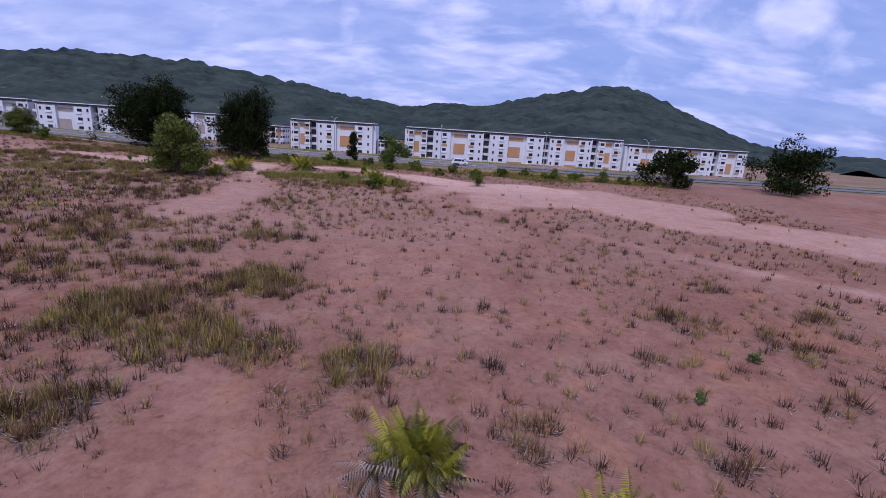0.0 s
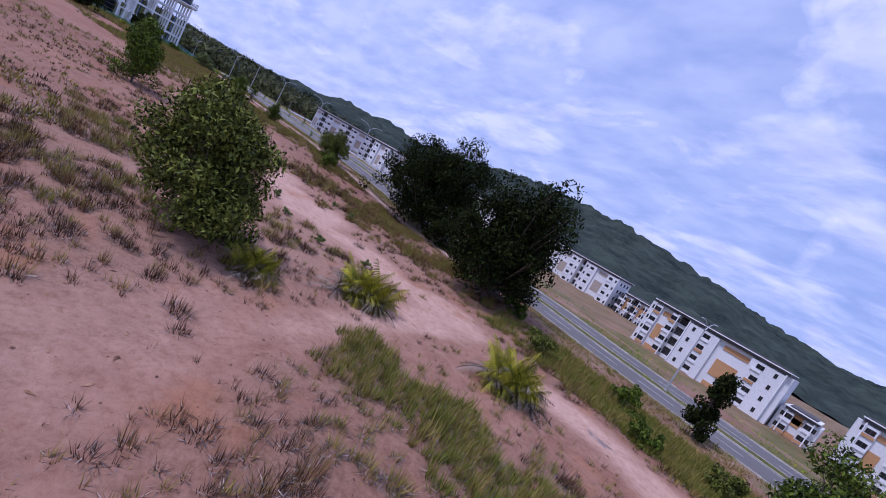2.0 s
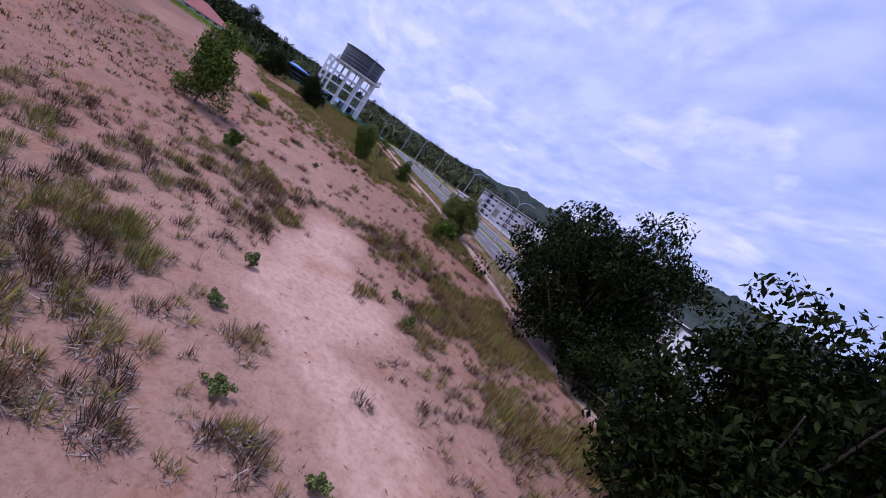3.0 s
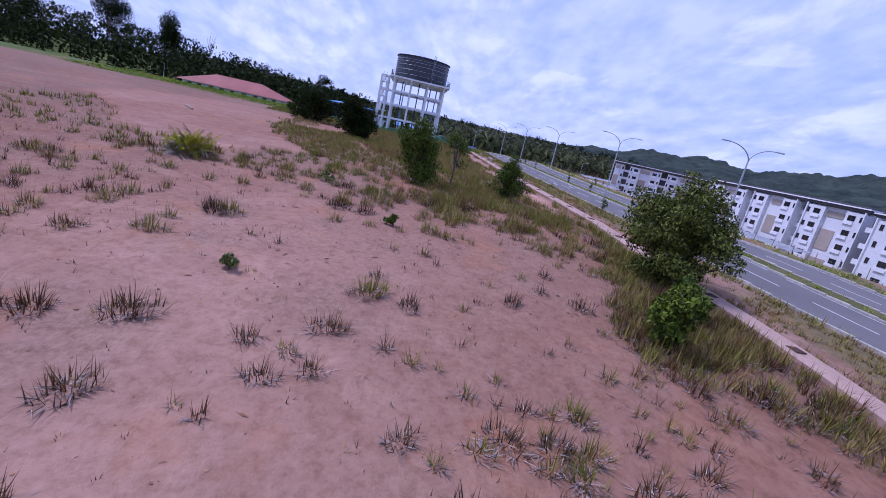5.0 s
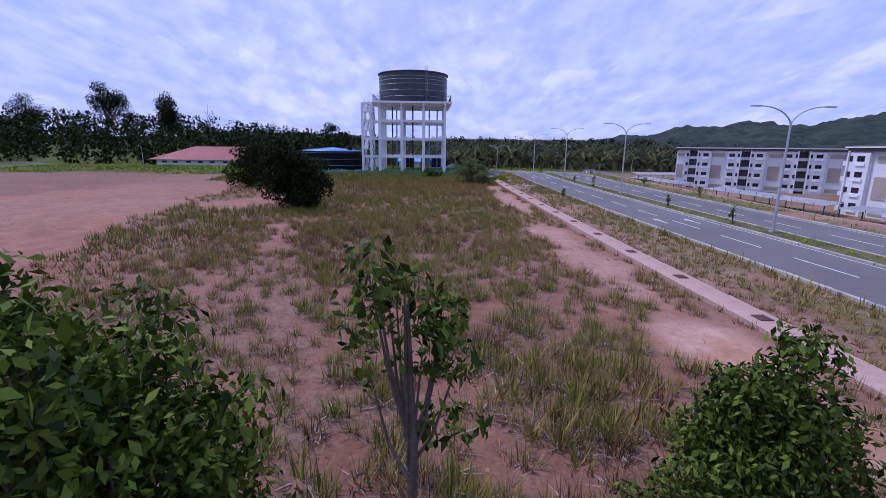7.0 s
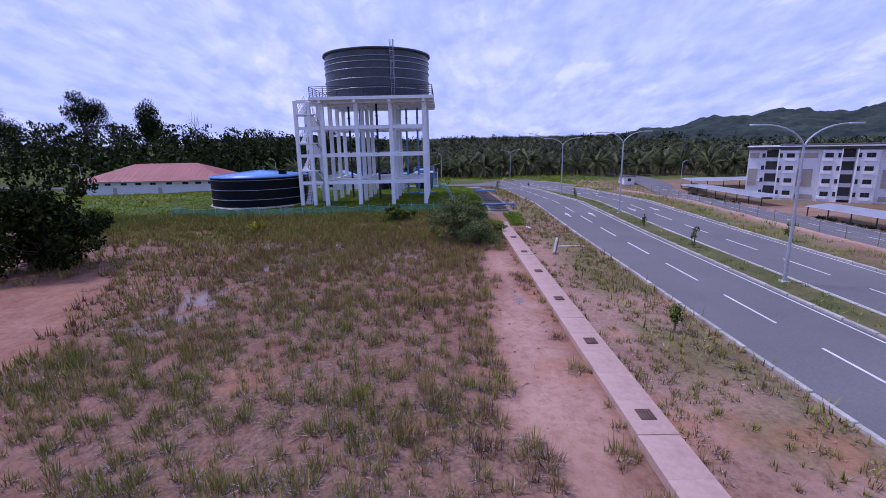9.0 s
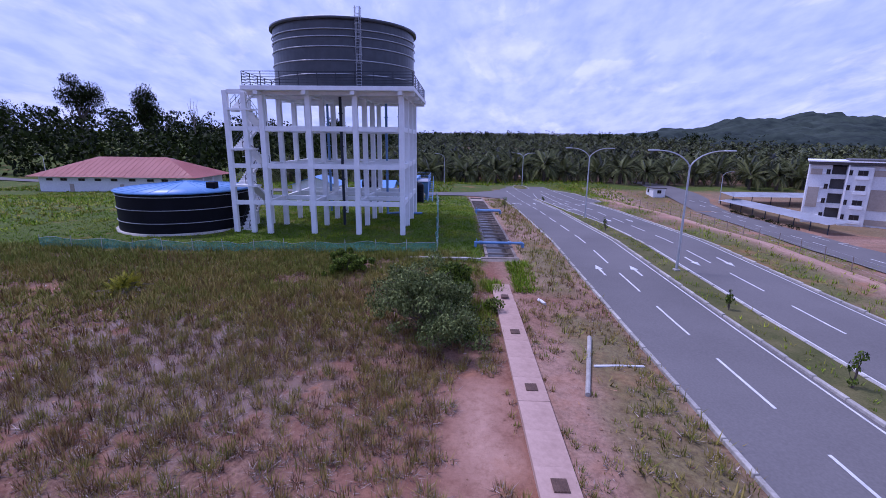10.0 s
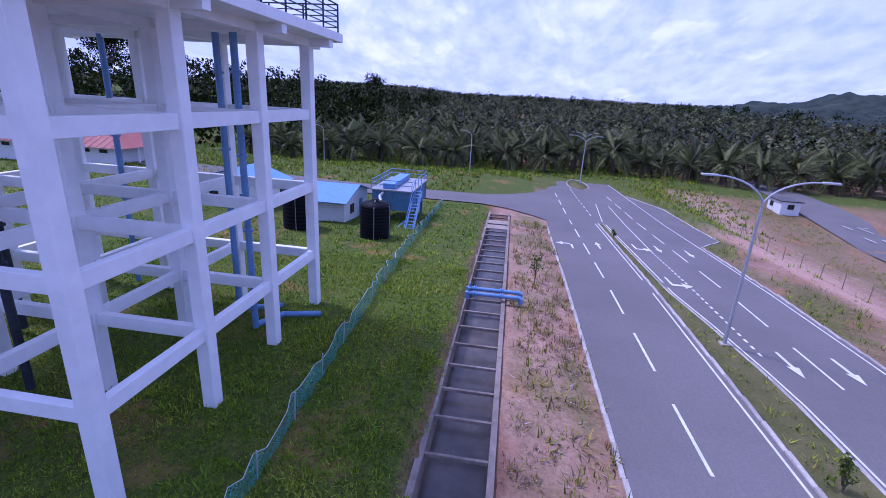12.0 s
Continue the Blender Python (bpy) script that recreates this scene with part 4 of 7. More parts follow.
    for i in range(24):
        z = zt + 0.3 + 0.3 * i
        rod(bm, (lx - tx * 0.25, ly - ty * 0.25, z), (lx + tx * 0.25, ly + ty * 0.25, z), 0.025, n=5)
    part("ladder", bm, TANK_RIM, t)
    bm = bmesh.new()
    for i in range(8):
        z = zt + 2.4 + 0.75 * i
        pts = [(lx + tx * 0.38 * math.cos(w) + math.cos(a) * 0.65 * math.sin(w), ly + ty * 0.38 * math.cos(w) + math.sin(a) * 0.65 * math.sin(w), z) for w in [math.pi * k / 6 for k in range(7)]]
        tube(bm, pts, 0.025, n=5)
    for w in (0.9, math.pi / 2, 2.2):
        p = (lx + tx * 0.38 * math.cos(w) + math.cos(a) * 0.65 * math.sin(w), ly + ty * 0.38 * math.cos(w) + math.sin(a) * 0.65 * math.sin(w))
        rod(bm, (*p, zt + 2.4), (*p, zt + 7.65), 0.022, n=5)
    part("ladder_cage", bm, TANK_RIM, t)
    # stair tower to the south
    for x in (-217.2, -222.5):
        for y, top in ((87.6, 22.6), (89.6, 22.4)):
            bm = bmesh.new()
            box(bm, x - ox - 0.26, x - ox + 0.26, y - oy - 0.26, y - oy + 0.26, -0.8, top - oz, 0.03)
            part("stair_column", bm, WHITE, t)
        for z in (10.45, 14.55, 18.6, 22.45):
            bm = bmesh.new()
            box(bm, x - ox - 0.17, x - ox + 0.17, 87.8 - oy, 91.0 - oy, z - oz - 0.25, z - oz + 0.22)
            part("beam", bm, WHITE, t)
    levels = [6.9, 10.3, 12.4, 14.5, 16.5, 18.5, 20.7, 22.8]
    for i, (za, zb) in enumerate(zip(levels, levels[1:])):
        xa, xb = (-218.0, -222.0) if i % 2 == 0 else (-222.0, -218.0)
        yc = 88.2 + 1.3 * (i % 2)
        bm = bmesh.new()
        vs = [bm.verts.new((xx - ox, yc - oy + w, zz - oz + d)) for xx, zz in ((xa, za), (xb, zb)) for w in (-0.5, 0.5) for d in (-0.34, -0.2)]
        for q in ((0, 1, 3, 2), (4, 6, 7, 5), (0, 4, 5, 1), (2, 3, 7, 6), (1, 5, 7, 3), (0, 2, 6, 4)):
            bm.faces.new([vs[i] for i in q])
        bmesh.ops.recalc_face_normals(bm, faces=bm.faces)
        flight = part("stair_flight", bm, WHITE, t)
        n = 9
        for k in range(n):
            xm = xa + (xb - xa) * (k + 0.5) / n
            zm = za + (zb - za) * (k + 0.5) / n
            bm = bmesh.new()
            box(bm, xm - ox - 0.26, xm - ox + 0.26, yc - oy - 0.5, yc - oy + 0.5, zm - oz - 0.2, zm - oz)
            part("stair_tread", bm, WHITE, flight)
        bm = bmesh.new()
        for side in (-0.48, 0.48):
            for h in (0.5, 0.95):
                rod(bm, (xa - ox, yc - oy + side, za - oz + h), (xb - ox, yc - oy + side, zb - oz + h), 0.03, n=5)
            for k in range(4):
                f = k / 3
                p = (xa - ox + (xb - xa) * f, yc - oy + side)
                rod(bm, (*p, za - oz + (zb - za) * f), (*p, za - oz + (zb - za) * f + 0.95), 0.03, n=5)
        part("stair_rail", bm, RAIL_DARK, t)
        bm = bmesh.new()
        xe = xb - (0.5 if xb < xa else -0.5)
        box(bm, xe - ox - 0.7, xe - ox + 0.7, 87.7 - oy, 90.4 - oy, zb - oz - 0.2, zb - oz - 0.02)
        part("landing", bm, WHITE, t)
    # blue riser pipes
    for x, y, top, m in ((-228.2, 105.2, 22.3, PIPE_BLUE), (-229.9, 103.2, 22.3, PIPE_BLUE), (-221.0, 99.2, 22.3, RAIL_DARK), (-232.2, 94.6, 22.3, PIPE_BLUE), (-225.2, 94.0, 22.3, RAIL_DARK)):
        bm = bmesh.new()
        rod(bm, (x - ox, y - oy, 0.3), (x - ox, y - oy, top - oz), 0.17, n=12)
        for z in (2.0, 5.8, 9.6, 13.4):
            rod(bm, (x - ox, y - oy, z), (x - ox, y - oy, z + 0.12), 0.27, n=12)
        part("riser_pipe", bm, m, t)
    bm = bmesh.new()
    tube(bm, [(-228.2 - ox, 105.2 - oy, 0.45), (-229.8 - ox, 106.0 - oy, 0.45), (-230.5 - ox, 108.0 - oy, 0.4)], 0.16, n=10)
    tube(bm, [(-229.9 - ox, 103.2 - oy, 0.4), (-231.0 - ox, 105.4 - oy, 0.4)], 0.14, n=10)
    part("ground_pipe", bm, PIPE_BLUE, t)


water_tower()


def ground_tank(x, y, r, h, roof):
    z = float(land(x, y))
    t = thing("ground_tank", x, y, z - 0.1, "low round black steel water tank with a bright blue conical roof", "water tank")
    bm = bmesh.new()
    lathe(bm, [(r + 0.35, -0.3), (r + 0.35, 0.2), (r, 0.2)], 64)
    part("base_ring", bm, KERB, t)
    for k in range(3):
        bm = bmesh.new()
        zz = 0.2 + (h - 0.2) * k / 3
        lathe(bm, [(r - 0.01 * k, zz), (r - 0.01 * k, zz + (h - 0.2) / 3)], 64)
        part("tank_ring_sheet", bm, TANK_BLACK, t)
        bm = bmesh.new()
        zz += (h - 0.2) / 3 - 0.35
        lathe(bm, [(r, zz), (r + 0.07, zz), (r + 0.07, zz + 0.07), (r, zz + 0.07)], 64)
        part("wind_girder", bm, TANK_RIM, t)
    bm = bmesh.new()
    lathe(bm, [(r - 0.05, h - 0.02), (r + 0.22, h), (r + 0.22, h + 0.16), (r * 0.55, h + roof * 0.6), (0.5, h + roof), (0, h + roof)], 64)
    part("roof", bm, BLUE, t, "bright blue conical roof sheet")
    for i in range(24):
        a = 2 * math.pi * i / 24
        bm = bmesh.new()
        rod(bm, ((r + 0.15) * math.cos(a), (r + 0.15) * math.sin(a), h + 0.18), (0.5 * math.cos(a), 0.5 * math.sin(a), h + roof + 0.02), 0.035, n=4)
        part("roof_seam", bm, BLUE, t)
    bm = bmesh.new()
    box(bm, 2.2, 3.2, 4.2, 5.2, h + roof * 0.2, h + roof * 0.2 + 0.9, 0.05)
    part("roof_hatch", bm, TANK_BLACK, t)


ground_tank(-221.5, 79.6, 7.35, 4.5, 0.9)


def poly_tank(x, y, r, h):
    z = float(land(x, y))
    t = thing("plastic_tank", x, y, z - 0.05, "black ribbed upright plastic water tank on the ground", "water tank", "plastic tanks")
    bm = bmesh.new()
    prof = [(r, 0)]
    for k in range(10):
        prof += [(r, h * (k + 0.15) / 10), (r - 0.04, h * (k + 0.35) / 10), (r - 0.04, h * (k + 0.6) / 10), (r, h * (k + 0.8) / 10)]
    prof += [(r, h), (r * 0.75, h + 0.3), (0.35, h + 0.5), (0.35, h + 0.6), (0, h + 0.62)]
    lathe(bm, prof, 32)
    part("body", bm, TANK_BLACK, t)
    for a in (0.2, 1.4, 2.6):
        bm = bmesh.new()
        tube(bm, [((r + 0.03) * math.cos(a), (r + 0.03) * math.sin(a), 0), ((r + 0.03) * math.cos(a), (r + 0.03) * math.sin(a), h), (0.3 * math.cos(a), 0.3 * math.sin(a), h + 0.56)], 0.035, n=5)
        part("tie_strap", bm, TANK_RIM, t)


poly_tank(-250.0, 105.4, 1.5, 3.3)
poly_tank(-251.0, 97.0, 1.7, 4.0)


def window_set(parent, w, h, me_cache={}):
    key = (round(w, 2), round(h, 2))
    if key not in me_cache:
        bm = bmesh.new()
        f = 0.07
        for a in ((-w / 2, -w / 2 + f, 0, h), (w / 2 - f, w / 2, 0, h), (-w / 2 + f, w / 2 - f, 0, f), (-w / 2 + f, w / 2 - f, h - f, h), (-f / 2, f / 2, f, h - f)):
            box(bm, a[0], a[1], -0.06, 0.05, a[2], a[3])
        m1 = bpy.data.meshes.new("window_frame")
        bm.to_mesh(m1)
        bm.free()
        m1.materials.append(DARK_GREY)
        bm = bmesh.new()
        box(bm, -w / 2 + f, w / 2 - f, -0.01, 0.02, f, h - f)
        m2 = bpy.data.meshes.new("pane")
        bm.to_mesh(m2)
        bm.free()
        m2.materials.append(GLASS)
        me_cache[key] = (m1, m2)
    return me_cache[key]


def add_window(parent, x, y, z, w, h, rz=0):
    m1, m2 = window_set(parent, w, h)
    f = share("window", m1, parent, pose(x, y, z, 0, 0, rz))
    share("pane", m2, f)


# ---- bungalow with a red roof ----
def red_roof_house():
    bx, by, bz = -297.0, 20.0, 2.9
    t = thing("bungalow", bx, by, bz, "single-storey white building with a red hipped metal roof", "house")
    bm = bmesh.new()
    box(bm, -8, 8.5, -21, 21, -0.6, 4.3)
    part("wall", bm, PLASTER, t)
    bm = bmesh.new()
    ex, ey, rz, ry = 10.2, 23.4, 9.2, 10.0
    v = [bm.verts.new(p) for p in ((-ex, -ey, 4.2), (ex, -ey, 4.2), (ex, ey, 4.2), (-ex, ey, 4.2), (0, -ry, rz), (0, ry, rz))]
    for q in ((1, 2, 5, 4), (3, 0, 4, 5), (0, 1, 4), (2, 3, 5), (3, 2, 1, 0)):
        bm.faces.new([v[i] for i in q])
    bmesh.ops.solidify(bm, geom=bm.faces[:], thickness=0.12)
    part("roof", bm, RED_ROOF, t, "red ribbed metal hipped roof")
    for y in [-22 + 1.6 * k for k in range(28)]:
        f = min(1, (ey - abs(y)) / (ey - ry)) if abs(y) > ry else 1
        bm = bmesh.new()
        rod(bm, (ex, y, 4.26), (ex * (1 - f), y, 4.26 + (rz - 4.2) * f), 0.06, n=4)
        part("roof_rib", bm, RED_ROOF, t)
    for y in (-18, -14, -9, -4.5, 0, 5, 10, 14, 18):
        add_window(t, 8.52, y, 3.0, 1.8, 0.7, 90)
    for y in (-12, 2):
        bm = bmesh.new()
        box(bm, 8.5, 8.56, y - 0.6, y + 0.6, 0.0, 2.2)
        part("door", bm, TAUPE, t)
    bm = bmesh.new()
    box(bm, 8.5, 12.0, 4, 18, -0.5, -0.1)
    part("porch_floor", bm, KERB, t)
    for y in (21.3,):
        for x in (-5, 0, 5):
            bm = bmesh.new()
            box(bm, x - 0.15, x + 0.15, y + 1.2, y + 1.5, -0.5, 4.2)
            part("post", bm, WHITE, t)


red_roof_house()


def small_house(x, y, w, d, h, rise, rz=0):
    z = float(land(x, y))
    t = thing("pump_house", x, y, z, "small white plastered pump house with a pale blue gabled roof", "building", "pump houses")
    t.rotation_euler = (0, 0, radians(rz))
    bm = bmesh.new()
    box(bm, -w / 2, w / 2, -d / 2, d / 2, -0.6, h)
    v = [bm.verts.new(p) for p in ((w / 2, -d / 2, h), (w / 2, d / 2, h), (w / 2, 0, h + rise), (-w / 2, -d / 2, h), (-w / 2, d / 2, h), (-w / 2, 0, h + rise))]
    bm.faces.new((v[0], v[1], v[2]))
    bm.faces.new((v[4], v[3], v[5]))
    part("wall", bm, PLASTER, t)
    for s in (-1, 1):
        bm = bmesh.new()
        box(bm, -w / 2 - 0.5, w / 2 + 0.5, 0, math.hypot(d / 2 + 0.6, rise) * 1.02, 0, 0.08)
        ob = part("roof", bm, BLUE, t, "pale blue metal roof sheet")
        ob.matrix_basis = pose(0, 0, h + rise + 0.05) @ pose(0, 0, 0, 0, 0, 0 if s > 0 else 180) @ pose(0, 0, 0, -math.degrees(math.atan2(rise, d / 2)), 0, 0)
    for xx in (-w / 4, w / 4):
        add_window(t, xx, d / 2 + 0.02, h * 0.35, 1.3, 1.1, 180)
    add_window(t, w / 2 + 0.02, -d / 5, h * 0.35, 1.2, 1.1, 90)
    bm = bmesh.new()
    box(bm, w / 2, w / 2 + 0.05, d / 8, d / 8 + 1.0, 0, 2.1)
    part("door", bm, TEAL_BLUE, t)


small_house(-259.5, 97.0, 6.4, 8.4, 2.8, 1.15, 90)
small_house(-262, 84, 7.0, 9.0, 3.2, 1.6, 0)


def clarifier():
    x, y = -263.0, 104.8
    z = float(land(x, y))
    t = thing("clarifier", x, y, z, "raised blue steel treatment tank with a stair and guard rails", "water tank")
    bm = bmesh.new()
    box(bm, -4.5, 4.5, -2.3, 2.3, 1.8, 4.1, 0.05)
    part("tank_body", bm, TEAL_BLUE, t)
    bm = bmesh.new()
    for s in (-4.2, -1.4, 1.4, 4.2):
        for q in (-2.36, 2.36):
            box(bm, s - 0.08, s + 0.08, q - 0.06, q + 0.06, 1.8, 4.1)
    for q in (-1.5, 0, 1.5):
        box(bm, 4.48, 4.6, q - 0.08, q + 0.08, 1.8, 4.1)
    part("stiffener", bm, TEAL_BLUE, t)
    for sx in (-4, 0, 4):
        for sy in (-1.9, 1.9):
            bm = bmesh.new()
            box(bm, sx - 0.14, sx + 0.14, sy - 0.14, sy + 0.14, -0.4, 1.8)
            part("leg", bm, TEAL_BLUE, t)
    bm = bmesh.new()
    box(bm, -4.7, 4.7, -2.5, 2.5, 4.1, 4.22)
    part("walkway", bm, TANK_RIM, t)
    bm = bmesh.new()
    box(bm, -4.0, 4.0, -1.2, 0.2, 4.22, 4.85, 0.04)
    part("inlet_box", bm, BLUE, t)
    bm = bmesh.new()
    for h in (0.6, 1.1):
        tube(bm, [(-4.6, -2.4, 4.2 + h), (4.6, -2.4, 4.2 + h), (4.6, 2.4, 4.2 + h), (-4.6, 2.4, 4.2 + h), (-4.6, -2.4, 4.2 + h)], 0.04, n=5)
    for i in range(6):
        for q in (-2.4, 2.4):
            rod(bm, (-4.6 + 9.2 * i / 5, q, 4.2), (-4.6 + 9.2 * i / 5, q, 5.3), 0.04, n=5)
    part("guard_rail", bm, PIPE_BLUE, t)
    bm = bmesh.new()
    for i in range(14):
        f = i / 13
        box(bm, 8.2 - 4.6 * f - 0.15, 8.2 - 4.6 * f + 0.15, 2.5, 3.4, 4.1 * f, 4.1 * f + 0.06)
    for q in (2.5, 3.4):
        rod(bm, (8.4, q, 0), (3.6, q, 4.2), 0.09, n=5)
        rod(bm, (8.4, q, 1.0), (3.6, q, 5.2), 0.04, n=5)
    part("stair", bm, PIPE_BLUE, t)
    bm = bmesh.new()
    tube(bm, [(4.6, -1.0, 3.8), (6.0, -1.0, 3.7), (7.5, -0.4, 3.2), (9.5, 0, 3.4)], 0.2, n=10)
    part("outlet_pipe", bm, TANK_RIM, t)
    bm = bmesh.new()
    for q in (-6.0, -5.2, 1.5):
        tube(bm, [(4, q, 0.5), (14, q, 0.5)], 0.14, n=8)
    part("ground_pipe", bm, PIPE_BLUE, t)


clarifier()


# ---- net fence round the tower plot ----
def net_mat():
    m = bpy.data.materials.new("green_net")
    m.use_nodes = True
    nodes, links = m.node_tree.nodes, m.node_tree.links
    b = nodes["Principled BSDF"]
    n = noise_of(nodes, links, 1.3, 5.0)
    links.new(ramp(nodes, links, n, [(0.3, (0.035, 0.20, 0.155)), (0.7, (0.10, 0.38, 0.29))]), b.inputs["Base Color"])
    b.inputs["Roughness"].default_value = 0.6
    tr = nodes.new("ShaderNodeBsdfTransparent")
    mx = nodes.new("ShaderNodeMixShader")
    n2 = noise_of(nodes, links, 26.0, 1.0)
    mr = nodes.new("ShaderNodeMapRange")
    mr.inputs["From Min"].default_value, mr.inputs["From Max"].default_value = 0.40, 0.60
    links.new(n2, mr.inputs[0])
    links.new(mr.outputs[0], mx.inputs[0])
    links.new(tr.outputs[0], mx.inputs[1])
    links.new(b.outputs[0], mx.inputs[2])
    links.new(mx.outputs[0], nodes["Material Output"].inputs[0])
    return m


NET = net_mat()


def net_fence():
    t = tagged(new("net_fence"), "sagging green net fence on thin metal posts", "fence", kind="structure")
    r = random.Random(11)
    runs = [[(-209.6, 111.0), (-240, 109.9)], [(-240, 109.9), (-276, 108.2)], [(-209.6, 111.0), (-208.6, 72)]]
    for (ax, ay), (bx, by) in runs:
        n = int(math.hypot(bx - ax, by - ay) / 3)
        prev, rope = None, []
        bm = bmesh.new()
        steps = n * 4
        for i in range(steps + 1):
            f = i / steps
            x, y = ax + (bx - ax) * f + r.uniform(-0.12, 0.12), ay + (by - ay) * f + r.uniform(-0.12, 0.12)
            z = float(land(x, y))
            lean = r.uniform(-0.2, 0.2)
            top = 1.0 + 0.2 * math.sin(i * 0.9) * r.random()
            rope.append((x + lean, y + lean, z + top + 0.01))
            row = [bm.verts.new((x, y, z - 0.05)), bm.verts.new((x + lean * 0.4, y + lean * 0.3, z + top * 0.55)), bm.verts.new((x + lean, y + lean, z + top))]
            if prev:
                bm.faces.new((prev[0], row[0], row[1], prev[1]))
                bm.faces.new((prev[1], row[1], row[2], prev[2]))
            prev = row
        part("net", bm, NET, t)
        bm = bmesh.new()
        tube(bm, rope, 0.012, n=4)
        part("top_rope", bm, PAINT, t, "pale wavy rope")
        for i in range(n + 1):
            f = i / n
            x, y = ax + (bx - ax) * f, ay + (by - ay) * f
            z = float(land(x, y))
            bm = bmesh.new()
            rod(bm, (x, y, z - 0.3), (x + r.uniform(-0.15, 0.15), y + r.uniform(-0.15, 0.15), z + 1.3), 0.03, n=5)
            part("fence_post", bm, STEEL, t)


net_fence()


# ---- street lamps ----
def street_lamp(arms=2, height=10.3, reach=2.75):
    t = thing("street_lamp", 0, 0, 0, "tall galvanised steel street lamp with curved arms" if arms == 2 else "slim galvanised steel street lamp with one curved arm", "street lamp", "street lamps")
    bm = bmesh.new()
    rod(bm, (0, 0, -0.3), (0, 0, height * 0.86), 0.13, 0.075, 10)
    part("pole", bm, STEEL, t)
    bm = bmesh.new()
    box(bm, -0.25, 0.25, -0.25, 0.25, -0.05, 0.12, 0.02)
    part("base_plate", bm, KERB, t)
    for s in (-1, 1)[:arms]:
        pts = []
        for k in range(9):
            a = k / 8
            pts.append((0, s * reach * (a ** 1.6), height * 0.86 + height * 0.14 * math.sin(a * math.pi / 2)))
        bm = bmesh.new()
        tube(bm, pts, 0.065, 0.045, 7)
        part("arm", bm, STEEL, t)
        bm = bmesh.new()
        box(bm, -0.13, 0.13, -0.45, 0.45, -0.06, 0.06, 0.03)
        ob = part("lamp_head", bm, STEEL, t)
        ob.location = (0, s * (reach + 0.35), height)
    return t


lamp2 = street_lamp(2)
lamp2.matrix_basis = pose(-175.5, 132.3, float(road_z(-175.5)) + 0.1)
for k in range(-2, 9):
    if k:
        x = -175.5 + 29.7 * k + (2.0 if k > 0 else 0.0)
        copy_thing(lamp2, pose(x, 132.3, float(road_z(x)) + 0.1, 0, 0, random.Random(k + 9).uniform(-2, 2)))
copy_thing(lamp2, pose(-311, 133.4, float(road_z(-311)) + 0.4))
copy_thing(lamp2, pose(-336, 137, float(land(-336, 137))))
lamp1 = street_lamp(1, 9.0, 2.0)
lamp1.matrix_basis = pose(-311, 109, float(land(-311, 109)))
for x, y, rz in ((-322, 70, 40), (-301.5, 189.6, 150), (-318, 20, 90), (-312, -20, 90), (-284, 60, 70)):
    copy_thing(lamp1, pose(x, y, float(land(x, y)), 0, 0, rz))


